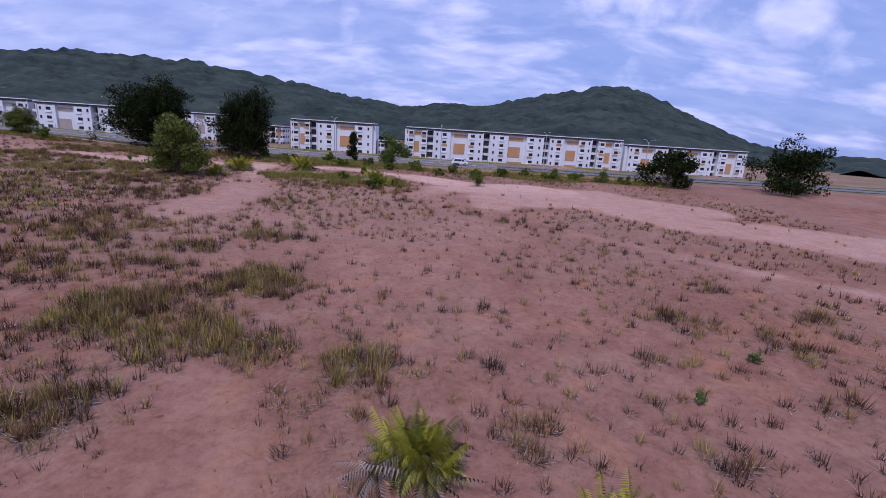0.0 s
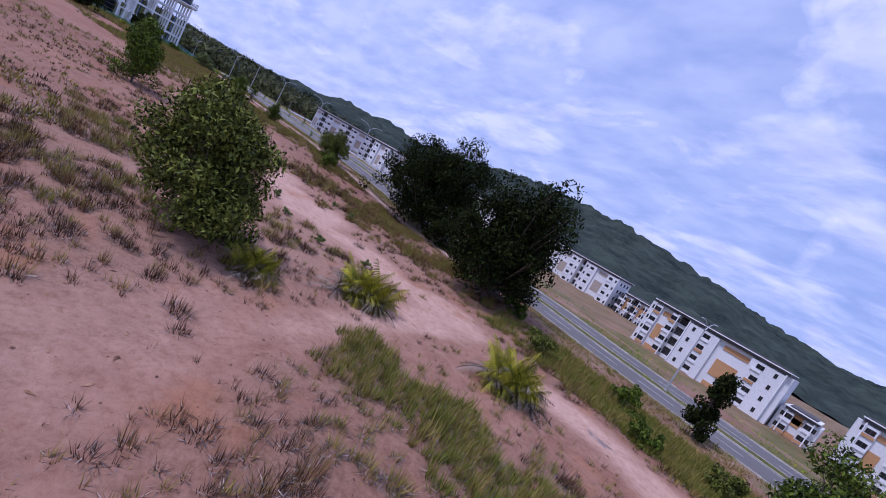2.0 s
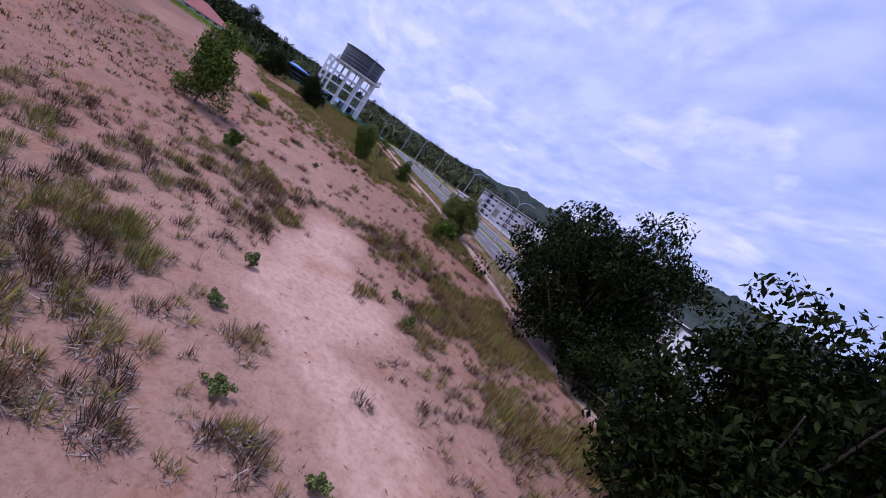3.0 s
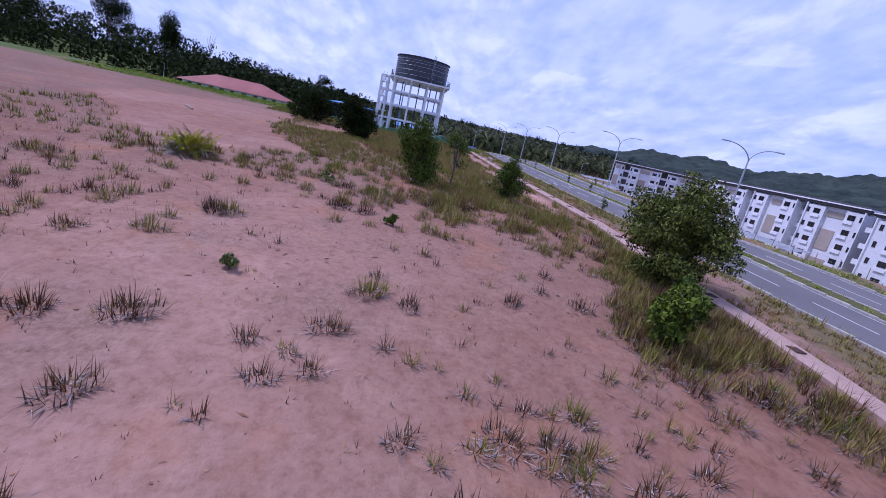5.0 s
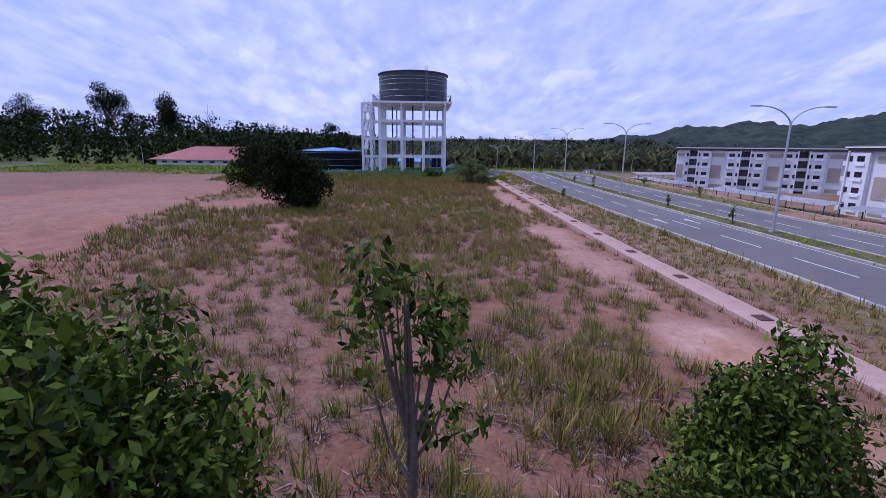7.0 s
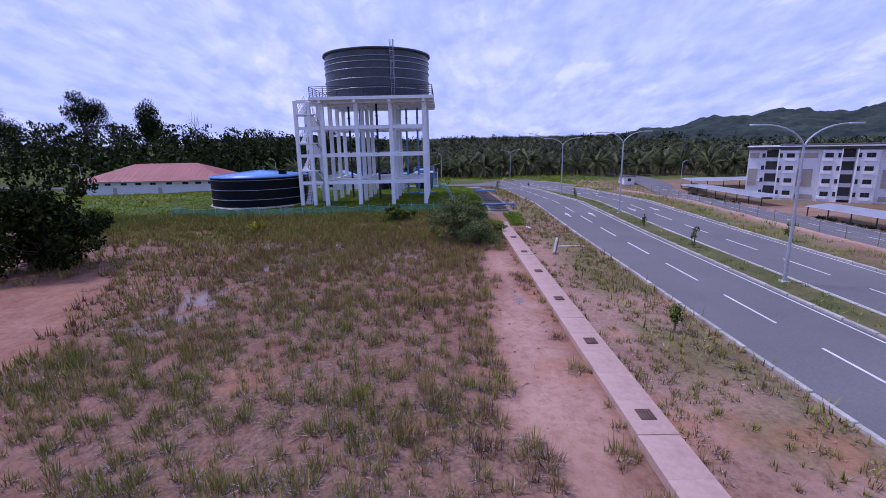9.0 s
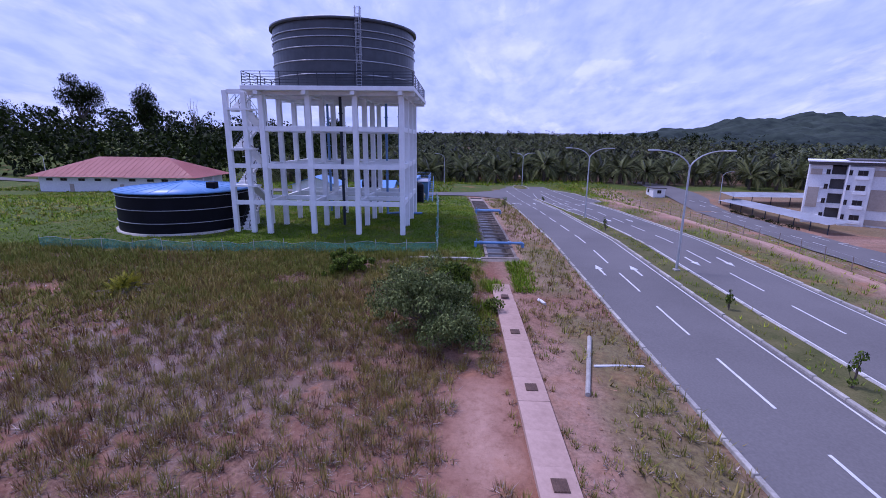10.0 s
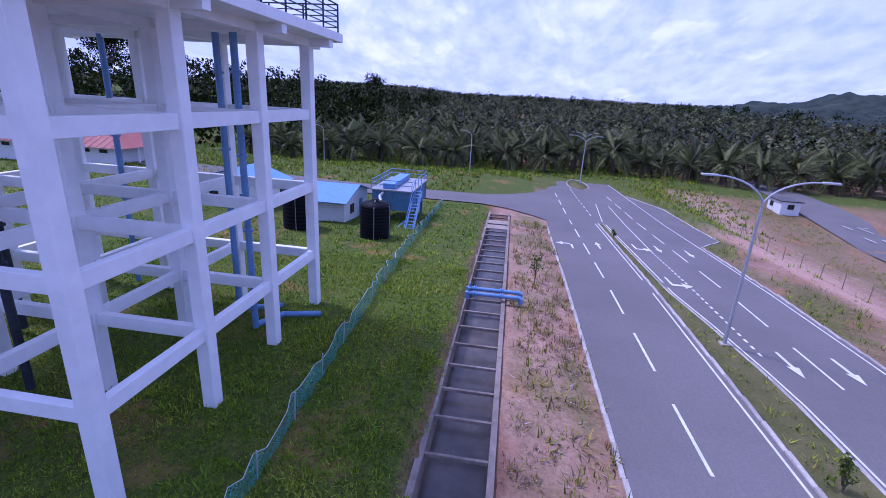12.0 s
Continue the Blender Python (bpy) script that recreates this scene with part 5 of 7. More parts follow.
# ---- apartment blocks ----
def apartment(x0, length, y, z0, storeys, seed, accent=ORANGE, depth=13.0, sh=3.3, edges=None):
    """A long white block: bays with windows, dark stair recesses, coloured panels and a flat dark-edged roof."""
    r = random.Random(seed)
    t = thing("apartment_block", x0 + length / 2, y, z0, "white " + ("two-storey annex" if storeys == 2 else "three-storey block" if storeys == 3 else "four-storey apartment block") + " with " + ("ochre" if accent is ORANGE else "taupe") + " panels and dark roof edge", "building", "apartment blocks")
    h = storeys * sh
    half = length / 2
    # wings between the recesses
    cuts = [c - half - x0 for c in edges] if edges else [-half + length * i / max(2, round(length / 19)) for i in range(max(2, round(length / 19)) + 1)]
    n = len(cuts) - 1
    rec = 1.3
    for i in range(n):
        a, w = cuts[i], cuts[i + 1] - cuts[i]
        first, last = i == 0 and bool(edges), i == n - 1 and bool(edges)
        bm = bmesh.new()
        box(bm, a + (0.0 if first else rec), a + w - (0.0 if last else rec), 0, depth, -1.5, h)
        part("wall", bm, PLASTER, t)
        bm = bmesh.new()
        box(bm, a + rec + 0.02, a + w * 0.36, -0.9, 0.0, -1.5, h - 0.25)
        part("bay", bm, PLASTER, t)
        bm = bmesh.new()
        box(bm, a + w * 0.66, a + w - rec - 0.02, -0.9, 0.0, -1.5, h - 0.25)
        part("bay", bm, PLASTER, t)
        if not first:
            bm = bmesh.new()
            box(bm, a - rec, a + rec, 1.6, depth - 1, -1.5, h - 0.3)
            part("stair_recess", bm, DARK_GREY, t, "dark recessed stairwell")
        for lv in range(0 if first else storeys):
            bm = bmesh.new()
            box(bm, a - rec, a + rec, 0.5, 1.6, lv * sh + 0.2, lv * sh + 1.2)
            part("stair_parapet", bm, PLASTER, t)
        for pos, nm in ((a + rec + 0.1, "fin"), (a + w - rec - 0.35, "fin")):
            bm = bmesh.new()
            box(bm, pos, pos + 0.25, -1.25, -0.9, -1.5, h + 0.1)
            part(nm, bm, WHITE, t)
        # colour panels
        pan = a + w * (0.37 if r.random() < 0.5 else 0.42)
        for z0p, z1p, wp in ((sh * 1.05, sh * 2.45, 0.2), (h - 2.2, h - 0.9, 0.24), (0.2, 1.4, 0.24)):
            bm = bmesh.new()
            box(bm, pan, pan + w * wp, -0.14, 0.0, z0p, z1p)
            part("panel", bm, accent, t)
        for lv in range(storeys):
            zz = lv * sh + 1.1
            cols = [(a + w * 0.12, -0.92, 0.7), (a + w * 0.25, -0.92, 1.7), (a + w * 0.75, -0.92, 1.7), (a + w * 0.88, -0.92, 0.7)]
            for cx, cy, cw in cols:
                add_window(t, cx, cy, zz + 0.1, cw, 1.15)
            for cx in (a + w * 0.25, a + w * 0.73):
                bm = bmesh.new()
                box(bm, cx - 1.1, cx + 1.1, -1.15, -0.9, zz - 0.75, zz - 0.1)
                part("planter_ledge", bm, accent if accent is ORANGE and (lv + i) % 3 == 0 else WHITE, t)
    for side, rz in ((-half, -90), (half, 90)):
        s = -1 if side < 0 else 1
        for lv in range(storeys):
            for q in (3.0, 6.5, 10.0):
                add_window(t, side + s * (-1.3 + 0.02), q, lv * sh + 1.1, 1.3, 1.3, 90)
    bm = bmesh.new()
    box(bm, -half + 0.9, half - 0.9, -1.0, depth + 0.4, h + 0.1, h + 0.75)
    part("roof_fascia", bm, DARK_GREY, t, "dark grey roof fascia")
    bm = bmesh.new()
    box(bm, -half + 0.6, half - 0.6, -1.4, depth + 0.8, h + 0.75, h + 1.0)
    part("roof", bm, WHITE, t)
    bm = bmesh.new()
    box(bm, -half + 1.5, half - 1.5, -0.6, depth, h + 1.0, h + 1.35)
    part("roof_sheet", bm, DARK_GREY, t)
    return t


west_block = apartment(-295, 48, 224.5, -0.3, 4, 1, TAUPE)
west_block.location, west_block.rotation_euler = (-259.7, 219.2, -0.3), (0, 0, radians(54.5))
bm = bmesh.new()
box(bm, -29.4, -25.3, 0, 13.0, -1.5, 13.2)
part("wall", bm, PLASTER, west_block)
for z0p, z1p in ((3.5, 8.1), (11.0, 12.3), (0.2, 1.4)):
    bm = bmesh.new()
    box(bm, -29.1, -27.0, -0.14, 0.0, z0p, z1p)
    part("panel", bm, TAUPE, west_block)
for lv in range(4):
    add_window(west_block, -25.9, -0.02, lv * 3.3 + 1.2, 0.7, 1.15)
    bm = bmesh.new()
    box(bm, -26.9, -26.3, -0.35, 0.0, lv * 3.3 + 1.3, lv * 3.3 + 1.75)
    part("planter_ledge", bm, WHITE, west_block)
bm = bmesh.new()
box(bm, -29.6, -23.1, -1.0, 13.4, 13.3, 13.95)
part("roof_fascia", bm, DARK_GREY, west_block, "dark grey roof fascia")
bm = bmesh.new()
box(bm, -29.9, -23.4, -1.4, 13.8, 13.95, 14.2)
part("roof", bm, WHITE, west_block)
apartment(-206, 52, 195, -0.3, 4, 2, TAUPE)
apartment(-150, 46, 190, -0.8, 4, 4, TAUPE)
apartment(-150, 59, 260, -1.5, 4, 5, TAUPE, sh=3.4)
apartment(-89, 13, 262, -2.0, 3, 12)
apartment(-57.3, 36.3, 205, -0.8, 4, 6, sh=3.2, edges=(-57.3, -47.5, -21.0))
apartment(-20.6, 8.6, 208, -0.8, 2, 7, sh=3.0, edges=(-20.6, -12.0))
apartment(-8.5, 96.5, 205, -0.9, 4, 8, sh=3.15, edges=(-8.5, 2.5, 27.0, 53.5, 75.0, 88.0))
apartment(89.5, 56.5, 206, -2.6, 4, 9, sh=3.2, edges=(89.5, 110.0, 131.0, 146.0))

# ---- service road, sheds and fence north of the road ----
bm = bmesh.new()
prev = None
for x in range(-345, 131, 5):
    row = []
    south = float(np.interp(x, [-345, -306, -270, -247, -190, -100], [179, 177.6, 177.0, 174.8, 173.5, 164.0]))
    for yy in (south, float(np.interp(x, [-345, -318, -306, -300, -190, -100], [186, 189.5, 189.0, 186.2, 185.5, 175.0]))):
        row.append(bm.verts.new((x, yy, float(land(x, yy)) + 0.16)))
    if prev:
        bm.faces.new((prev[0], row[0], row[1], prev[1]))
    prev = row
bmesh.ops.recalc_face_normals(bm, faces=bm.faces)
service = part("service_road", bm, ASPHALT)
tagged(service, "grey asphalt service road with white bay lines below the bank", "road", kind="structure")
for k in range(16):
    x = -303 + 6.4 * k
    bm = bmesh.new()
    y = float(np.interp(x, [-303, -270, -247, -190], [181.8, 181.0, 179.6, 178.6]))
    z = float(land(x, y)) + 0.2
    box(bm, x, x + 3.0, y - 0.09, y + 0.09, z, z + 0.012)
    part("dash", bm, PAINT, service)
    if k % 5 != 4:
        bm = bmesh.new()
        box(bm, x + 0.6, x + 5.0, 184.0, 184.12, z, z + 0.012)
        box(bm, x + 0.6, x + 0.72, 184.12, 185.9, z, z + 0.012)
        part("bay_line", bm, PAINT, service)


def carport(x, y, length, rz=0, wide=2.6):
    z = float(land(x, y))
    t = thing("carport", x, y, z, "long low metal carport with a pale mono-pitch roof", "carport", "carports")
    t.rotation_euler = (0, 0, radians(rz))
    bm = bmesh.new()
    v = [bm.verts.new(p) for p in ((-length / 2, -wide, 2.3), (length / 2, -wide, 2.3), (length / 2, wide, 2.9), (-length / 2, wide, 2.9))]
    bm.faces.new(v)
    bmesh.ops.solidify(bm, geom=bm.faces[:], thickness=0.12)
    part("roof", bm, mat_shed, t)
    for i in range(int(length / 5) + 1):
        bm = bmesh.new()
        xx = -length / 2 + 0.3 + i * (length - 0.6) / int(length / 5)
        box(bm, xx - 0.08, xx + 0.08, 0.6 - wide, 0.76 - wide, -0.3, 2.35)
        part("post", bm, RAIL_DARK, t)


mat_shed = mat("pale_roof_sheet", (0.45, 0.47, 0.52), (0.6, 0.62, 0.66), 0.5, 0.3, 4.0, bump=0.05)
carport(-279.5, 190.6, 40)
carport(-300.2, 204.0, 27, 90, 3.8)
carport(-221.5, 188.8, 43)
carport(-178, 188, 36)


hut = thing("site_hut", -310.5, 174.8, float(land(-310.5, 174.8)), "small white flat-roofed site hut", "hut")
bm = bmesh.new()
box(bm, -2.6, 2.6, -1.8, 1.8, -0.5, 2.5, 0.03)
part("wall", bm, PLASTER, hut)
bm = bmesh.new()
box(bm, -2.9, 2.9, -2.1, 2.1, 2.5, 2.7)
part("roof", bm, DARK_GREY, hut)
add_window(hut, -1.0, -1.82, 1.0, 1.2, 1.0)
add_window(hut, 2.62, 0, 1.0, 1.2, 1.0, 90)


def wire_fence():
    t = tagged(new("wire_fence"), "thin post and wire fence along the bank", "fence", kind="structure")
    bmp = bmesh.new()
    rod(bmp, (0, 0, -0.4), (0, 0, 1.6), 0.04, n=5)
    me = bpy.data.meshes.new("fence_post")
    bmp.to_mesh(me)
    bmp.free()
    me.materials.append(OLD_CONCRETE)
    r = random.Random(2)
    for k in range(75):
        x = -300 + 3.4 * k
        share("fence_post", me, t, pose(x, 150 + r.uniform(-0.1, 0.1), float(land(x, 150)), r.uniform(-3, 3), r.uniform(-3, 3), 0))
    for h in (0.5, 1.0, 1.45):
        bm = bmesh.new()
        pts = [(-300 + 6.8 * k, 150, float(land(-300 + 6.8 * k, 150)) + h) for k in range(38)]
        tube(bm, pts, 0.006, n=3)
        part("wire", bm, STEEL, t)


wire_fence()


# ---- a white van on the road ----
def van(x, y):
    t = thing("van", x, y, float(road_z(x)), "white people carrier standing on the road", "car")
    bm = bmesh.new()
    prof = [(-2.2, 0.35), (-2.25, 0.95), (-1.95, 1.05), (-1.55, 1.75), (0.9, 1.85), (1.6, 1.15), (2.25, 0.98), (2.3, 0.4)]
    lo = [bm.verts.new((px, -0.85, pz)) for px, pz in prof]
    hi = [bm.verts.new((px, 0.85, pz)) for px, pz in prof]
    bm.faces.new(lo)
    bm.faces.new(list(reversed(hi)))
    for i in range(len(prof)):
        j = (i + 1) % len(prof)
        bm.faces.new((lo[i], hi[i], hi[j], lo[j]))
    bmesh.ops.recalc_face_normals(bm, faces=bm.faces)
    bmesh.ops.bevel(bm, geom=bm.edges[:], offset=0.09, segments=2, affect="EDGES")
    part("body", bm, mat("white_car_paint", (0.72, 0.73, 0.75), (0.8, 0.8, 0.82), 0.25, 0.5, 3.0, bump=0), t)
    bm = bmesh.new()
    for s in (-0.862, 0.862):
        for a, b in ((-1.55, -0.6), (-0.5, 0.4), (0.5, 1.1)):
            vs = [bm.verts.new(p) for p in ((a, s, 1.1), (b + (0.25 if b > 1 else 0), s, 1.12), (b - (0.15 if b > 1 else 0), s, 1.65), (a + (0.1 if a < -1 else 0), s, 1.62))]
            bm.faces.new(vs)
    part("side_window", bm, GLASS, t)
    for wx in (-1.4, 1.45):
        for wy in (-0.8, 0.8):
            bm = bmesh.new()
            rod(bm, (wx, wy - 0.1, 0.33), (wx, wy + 0.1, 0.33), 0.33, n=18)
            w = part("tyre", bm, TANK_BLACK, t)
            bm = bmesh.new()
            rod(bm, (wx, wy - 0.11, 0.33), (wx, wy + 0.11, 0.33), 0.19, n=14)
            part("rim", bm, STEEL, w)


van(10.0, 128.7)


# ---- far hills and forest ----
# crest height of the hills round the horizon: (bearing in degrees, metres)
CREST = [(-62, 4), (-46, 8), (-40, 20), (-37, 45), (-34.9, 70), (-32, 96), (-29, 122), (-26.5, 136), (-24, 141), (-20, 122), (-16.5, 111), (-12, 88), (-9, 77), (-6, 82), (-3, 73), (0, 65), (5, 80), (10.6, 100), (15, 110), (18, 120), (21, 123), (24, 131), (27, 129), (31, 131), (36, 126), (40, 106), (44, 86), (46, 76), (48, 77), (50.5, 60), (54.7, 75), (57.5, 61), (60.5, 67), (63.7, 46), (65.7, 52), (68, 36), (75, 28), (80, 14)]
# forest green with distance haze put in as a bluish base tone
FOREST = mat("hazy_hill_forest", (0.004, 0.010, 0.011), (0.06, 0.078, 0.058), 0.95, 0.02, 0.13, bump=0.0, spec=0.1, grain=0.9)


def hills():
    cx, cy = -60.0, 60.0
    az = np.radians(np.arange(-62, 80, 0.24))
    rad = np.arange(430, 1320, 16.0)
    A, R = np.meshgrid(az, rad, indexing="ij")
    deg = np.degrees(A)
    hgt = np.zeros_like(A) - 1.0
    bearing, metres = np.array(CREST).T
    for k in (-0.9, 0.0, 0.9):
        hgt = hgt + np.interp(deg + k, bearing, metres) / 3
    hgt = hgt * (1 + (vnoise(A * 9000, R, 60) - 0.5) * 0.04)
    prof = np.clip((R - 430) / 770, 0, 1) ** 1.25 * np.clip(1 - (R - 1200) / 700, 0, 1)
    X, Y = cx - np.sin(A) * R, cy + np.cos(A) * R
    gully = (fbm(X, Y, 170) - 0.5) * 0.5 * hgt * np.clip((1120 - R) / 500, 0, 1)
    Z = hgt * prof + gully * prof
    Z = Z + (vnoise(X, Y, 34) - 0.4) * 7 + (vnoise(X, Y, 13) - 0.5) * 9
    nx, ny = A.shape
    idx = np.arange(nx * ny).reshape(nx, ny)
    faces = np.stack([idx[:-1, :-1], idx[:-1, 1:], idx[1:, 1:], idx[1:, :-1]], -1).reshape(-1, 4)
    me = mesh_np("forested_hills", np.stack([X, Y, Z], -1).reshape(-1, 3), faces, FOREST, smooth=True)
    tagged(new("forested_hills", me), "dark green forested hills along the horizon", "hills", kind="structure")


hills()


# ---- leaves ----
def leaf_cloud(centres, radii, count, size, rng, up=0.25, aspect=0.45):
    """Leaves round clump centres: folded diamonds that mostly face outwards."""
    pick = rng.choice(len(centres), count, p=radii ** 2 / np.sum(radii ** 2))
    d = rng.normal(size=(count, 3))
    d /= np.linalg.norm(d, axis=1, keepdims=True)
    rr = radii[pick] * rng.uniform(0.55, 1.05, count)
    p = centres[pick] + d * rr[:, None] * np.array([1, 1, 0.85])
    nrm = d * 0.7 + rng.normal(size=(count, 3)) * 0.55 + np.array([0, 0, up])
    nrm /= np.linalg.norm(nrm, axis=1, keepdims=True)
    t = np.cross(nrm, rng.normal(size=(count, 3)))
    t /= np.linalg.norm(t, axis=1, keepdims=True) + 1e-9
    t[:, 2] -= 0.35
    b = np.cross(nrm, t)
    L = (size * rng.uniform(0.6, 1.3, count))[:, None]
    v = np.stack([p - t * L * 0.5, p + b * L * aspect * 0.5 + nrm * L * 0.06, p + t * L * 0.5 - nrm * L * 0.05, p - b * L * aspect * 0.5 + nrm * L * 0.06], 1)
    f = np.arange(count * 4).reshape(count, 4)
    return v.reshape(-1, 3), f


def tree(name, x, y, height, width, label, leaf=LEAF_DARK, seed=1, leaves=9000, size=0.30, low=0.12, clumps=60, squash=1.0, category="tree", lean=0.0, twigs=0, group="field trees"):
    """A leafy tree or bush: tapered stem, limbs out to the clumps, and leaves on the clumps."""
    rng = np.random.default_rng(seed)
    z = float(land(x, y))
    t = thing(name, x, y, z, label, category, group)
    cz, rz, rxy = height * (low + (1 - low) / 2), height * (1 - low) / 2, width / 2
    nl = max(6, clumps // 8)
    ld = rng.normal(size=(nl, 3))
    ld /= np.linalg.norm(ld, axis=1, keepdims=True)
    lobes = ld * rng.uniform(0.2, 0.72, nl)[:, None]
    lobes[:, 2] = np.linspace(-0.82, 0.66, nl) + rng.uniform(-0.12, 0.12, nl)
    d = rng.normal(size=(clumps, 3))
    d /= np.linalg.norm(d, axis=1, keepdims=True)
    li = rng.integers(nl, size=clumps)
    c = lobes[li] + d * rng.uniform(0.15, 0.40, clumps)[:, None] * rng.uniform(0.75, 1.2, nl)[li][:, None]
    core = rng.random(clumps) < 0.3
    c[core] = d[core] * rng.uniform(0.2, 0.66, int(core.sum()))[:, None]
    c[:, :2] *= (1.0 - 0.28 * np.clip(c[:, 2], -0.6, 1))[:, None]
    c = c * np.array([rxy, rxy * squash, rz]) * 0.92
    c[:, 0] += lean * (c[:, 2] / rz)
    c[:, 2] += cz
    c[:, 2] = np.maximum(c[:, 2], 0.25)
    cr = rng.uniform(0.19, 0.36, clumps) * min(width, height) * 0.5 * (60 / clumps) ** 0.25
    bm = bmesh.new()
    top = Vector((lean * 0.3, 0, cz + rz * 0.35))
    r0 = max(0.06, height * 0.018)
    tube(bm, [(0, 0, -0.3), (0.04 * height * rng.uniform(-0.5, 0.5), 0.02 * height, cz * 0.5), tuple(top)], r0, r0 * 0.4, 7)
    part("trunk", bm, BARK, t)
    bm = bmesh.new()
    for i in range(0, clumps, 2):
        s = min(0.9, max(0.12, c[i][2] / (cz + rz) * 0.6))
        a = Vector((0, 0, 0)).lerp(top, s)
        mid = a.lerp(Vector(c[i]), 0.5) + Vector((0, 0, -0.06 * height))
        tube(bm, [a, mid, tuple(c[i])], r0 * 0.42, r0 * 0.12, 5)
        if clumps <= 30:
            part("limb", bm, BARK, t)
            bm = bmesh.new()
    for i in range(twigs):
        q = c[rng.integers(clumps)]
        e = q + rng.normal(size=3) * cr.mean() * 1.3
        rod(bm, tuple(q), tuple(e), r0 * 0.12, r0 * 0.04, 4)
    if clumps > 30:
        part("limb", bm, BARK, t)
    else:
        bm.free()
    v, f = leaf_cloud(c, cr, leaves, size, rng)
    keep = v[:, 2].reshape(-1, 4).min(1) > -0.05
    crown = new("crown", mesh_np("crown", v, f[keep], leaf))
    crown.parent = t
    return t


def hedge(x0, x1, y):
    """A low, dark clipped hedge."""
    rng = np.random.default_rng(int(-x0))
    t = thing("hedge", (x0 + x1) / 2, y, float(land((x0 + x1) / 2, y)), "low dark green hedge along the service road", "hedge", "road hedges")
    n = int((x1 - x0) * 2.2)
    cs = np.stack([rng.uniform(x0 - (x0 + x1) / 2, x1 - (x0 + x1) / 2, n), rng.normal(size=n) * 0.35, rng.uniform(0.1, 0.55, n)], -1)
    v, f = leaf_cloud(cs, rng.uniform(0.3, 0.55, n), n * 34, 0.26, rng)
    share("leaves", mesh_np("leaves", v, f, LEAF_DARK), t)



hedge(-291.5, -265.0, 187.0)
hedge(-239.5, -205.0, 186.2)
DARK_LABEL = "dense dark green broad-leaved tree on sandy ground"
tree("tree", -39.8, 77.4, 9.6, 10.6, "rounded dusty green bushy tree beside a yellow fern", LEAF_GREY, 1, 28000, 0.3, 0.0, 170)
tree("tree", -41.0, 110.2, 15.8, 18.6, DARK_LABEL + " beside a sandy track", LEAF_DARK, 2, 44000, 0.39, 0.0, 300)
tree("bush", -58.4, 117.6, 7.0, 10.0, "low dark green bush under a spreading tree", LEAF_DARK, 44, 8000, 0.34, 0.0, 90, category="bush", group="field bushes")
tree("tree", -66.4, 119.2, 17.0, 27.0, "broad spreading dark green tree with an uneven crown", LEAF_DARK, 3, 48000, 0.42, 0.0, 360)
tree("tree", -94.2, 114.7, 6.7, 11.2, "rounded grey-green bushy tree in dry grass", LEAF_GREY, 4, 34000, 0.2, 0.0, 180)
tree("bush", -88.0, 112.0, 2.2, 2.4, "small dark green bush in straw grass", LEAF_MID, 43, 3500, 0.2, 0.02, 34, category="bush", group="field bushes")
tree("bush", -84.9, 109.3, 3.0, 2.8, "small green bush in dry grass", LEAF_MID, 41, 5000, 0.2, 0.02, 40, category="bush", group="field bushes")
tree("tree", -83.6, 78.6, 8.6, 7.2, "upright yellow-green bushy tree on bare sand", LEAF_MID, 5, 14000, 0.28, 0.03, 100)
tree("tree", -110.8, 99.0, 5.9, 5.3, "upright mid-green bushy tree in tall grass", LEAF_MID, 6, 22000, 0.165, 0.0, 150)
tree("sapling", -112.6, 102.5, 5.6, 2.6, "thin open sapling with a bare stem", LEAF_MID, 7, 900, 0.2, 0.4, 26, group="")
tree("bush", -112.2, 108.2, 4.4, 3.8, "round dark green bush on dry grass", LEAF_MID, 8, 17000, 0.135, 0.02, 110, category="bush", group="field bushes")
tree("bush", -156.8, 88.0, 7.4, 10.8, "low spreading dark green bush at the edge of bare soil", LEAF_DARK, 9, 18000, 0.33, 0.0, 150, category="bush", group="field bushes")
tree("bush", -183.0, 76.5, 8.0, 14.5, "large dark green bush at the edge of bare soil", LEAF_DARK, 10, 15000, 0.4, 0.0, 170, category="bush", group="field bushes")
tree("bush", -203, 66, 3.0, 5.0, "low green bush near the ground tank", LEAF_MID, 11, 4000, 0.22, 0.0, 40, category="bush", group="field bushes")
tree("bush", -191.0, 111.2, 4.6, 9.0, "straggling grey-green bush with bare twigs beside the covered drain", LEAF_DUSTY, 12, 24000, 0.17, 0.0, 110, category="bush", twigs=300, group="field bushes")
tree("bush", -203.2, 103.6, 1.9, 6.0, "low spreading green bush in rank weeds", LEAF_MID, 14, 9000, 0.2, 0.0, 60, category="bush", group="field bushes")
tree("bush", -195.4, 112.4, 3.4, 6.4, "straggling green bush beside the covered drain", LEAF_MID, 13, 14000, 0.18, 0.0, 70, category="bush", twigs=60, group="field bushes")
tree("tree", -17.8, 119.0, 7.8, 4.6, "narrow dark green roadside tree", LEAF_DARK, 14, 6000, 0.3, 0.05, 50)
tree("bush", -7.5, 113.5, 8.0, 10.5, "wide green roadside bush", LEAF_MID, 15, 9000, 0.3, 0.0, 70, category="bush", group="field bushes")
tree("bush", 58.0, 107.5, 9.4, 21.0, "wide dark green bush at the edge of bare sand", LEAF_DARK, 16, 8000, 0.55, 0.0, 90, category="bush", group="field bushes")
tree("tree", 88.5, 107.5, 14.0, 25.0, "wide dark green spreading tree at the field's edge", LEAF_DARK, 17, 9000, 0.6, 0.0, 90)
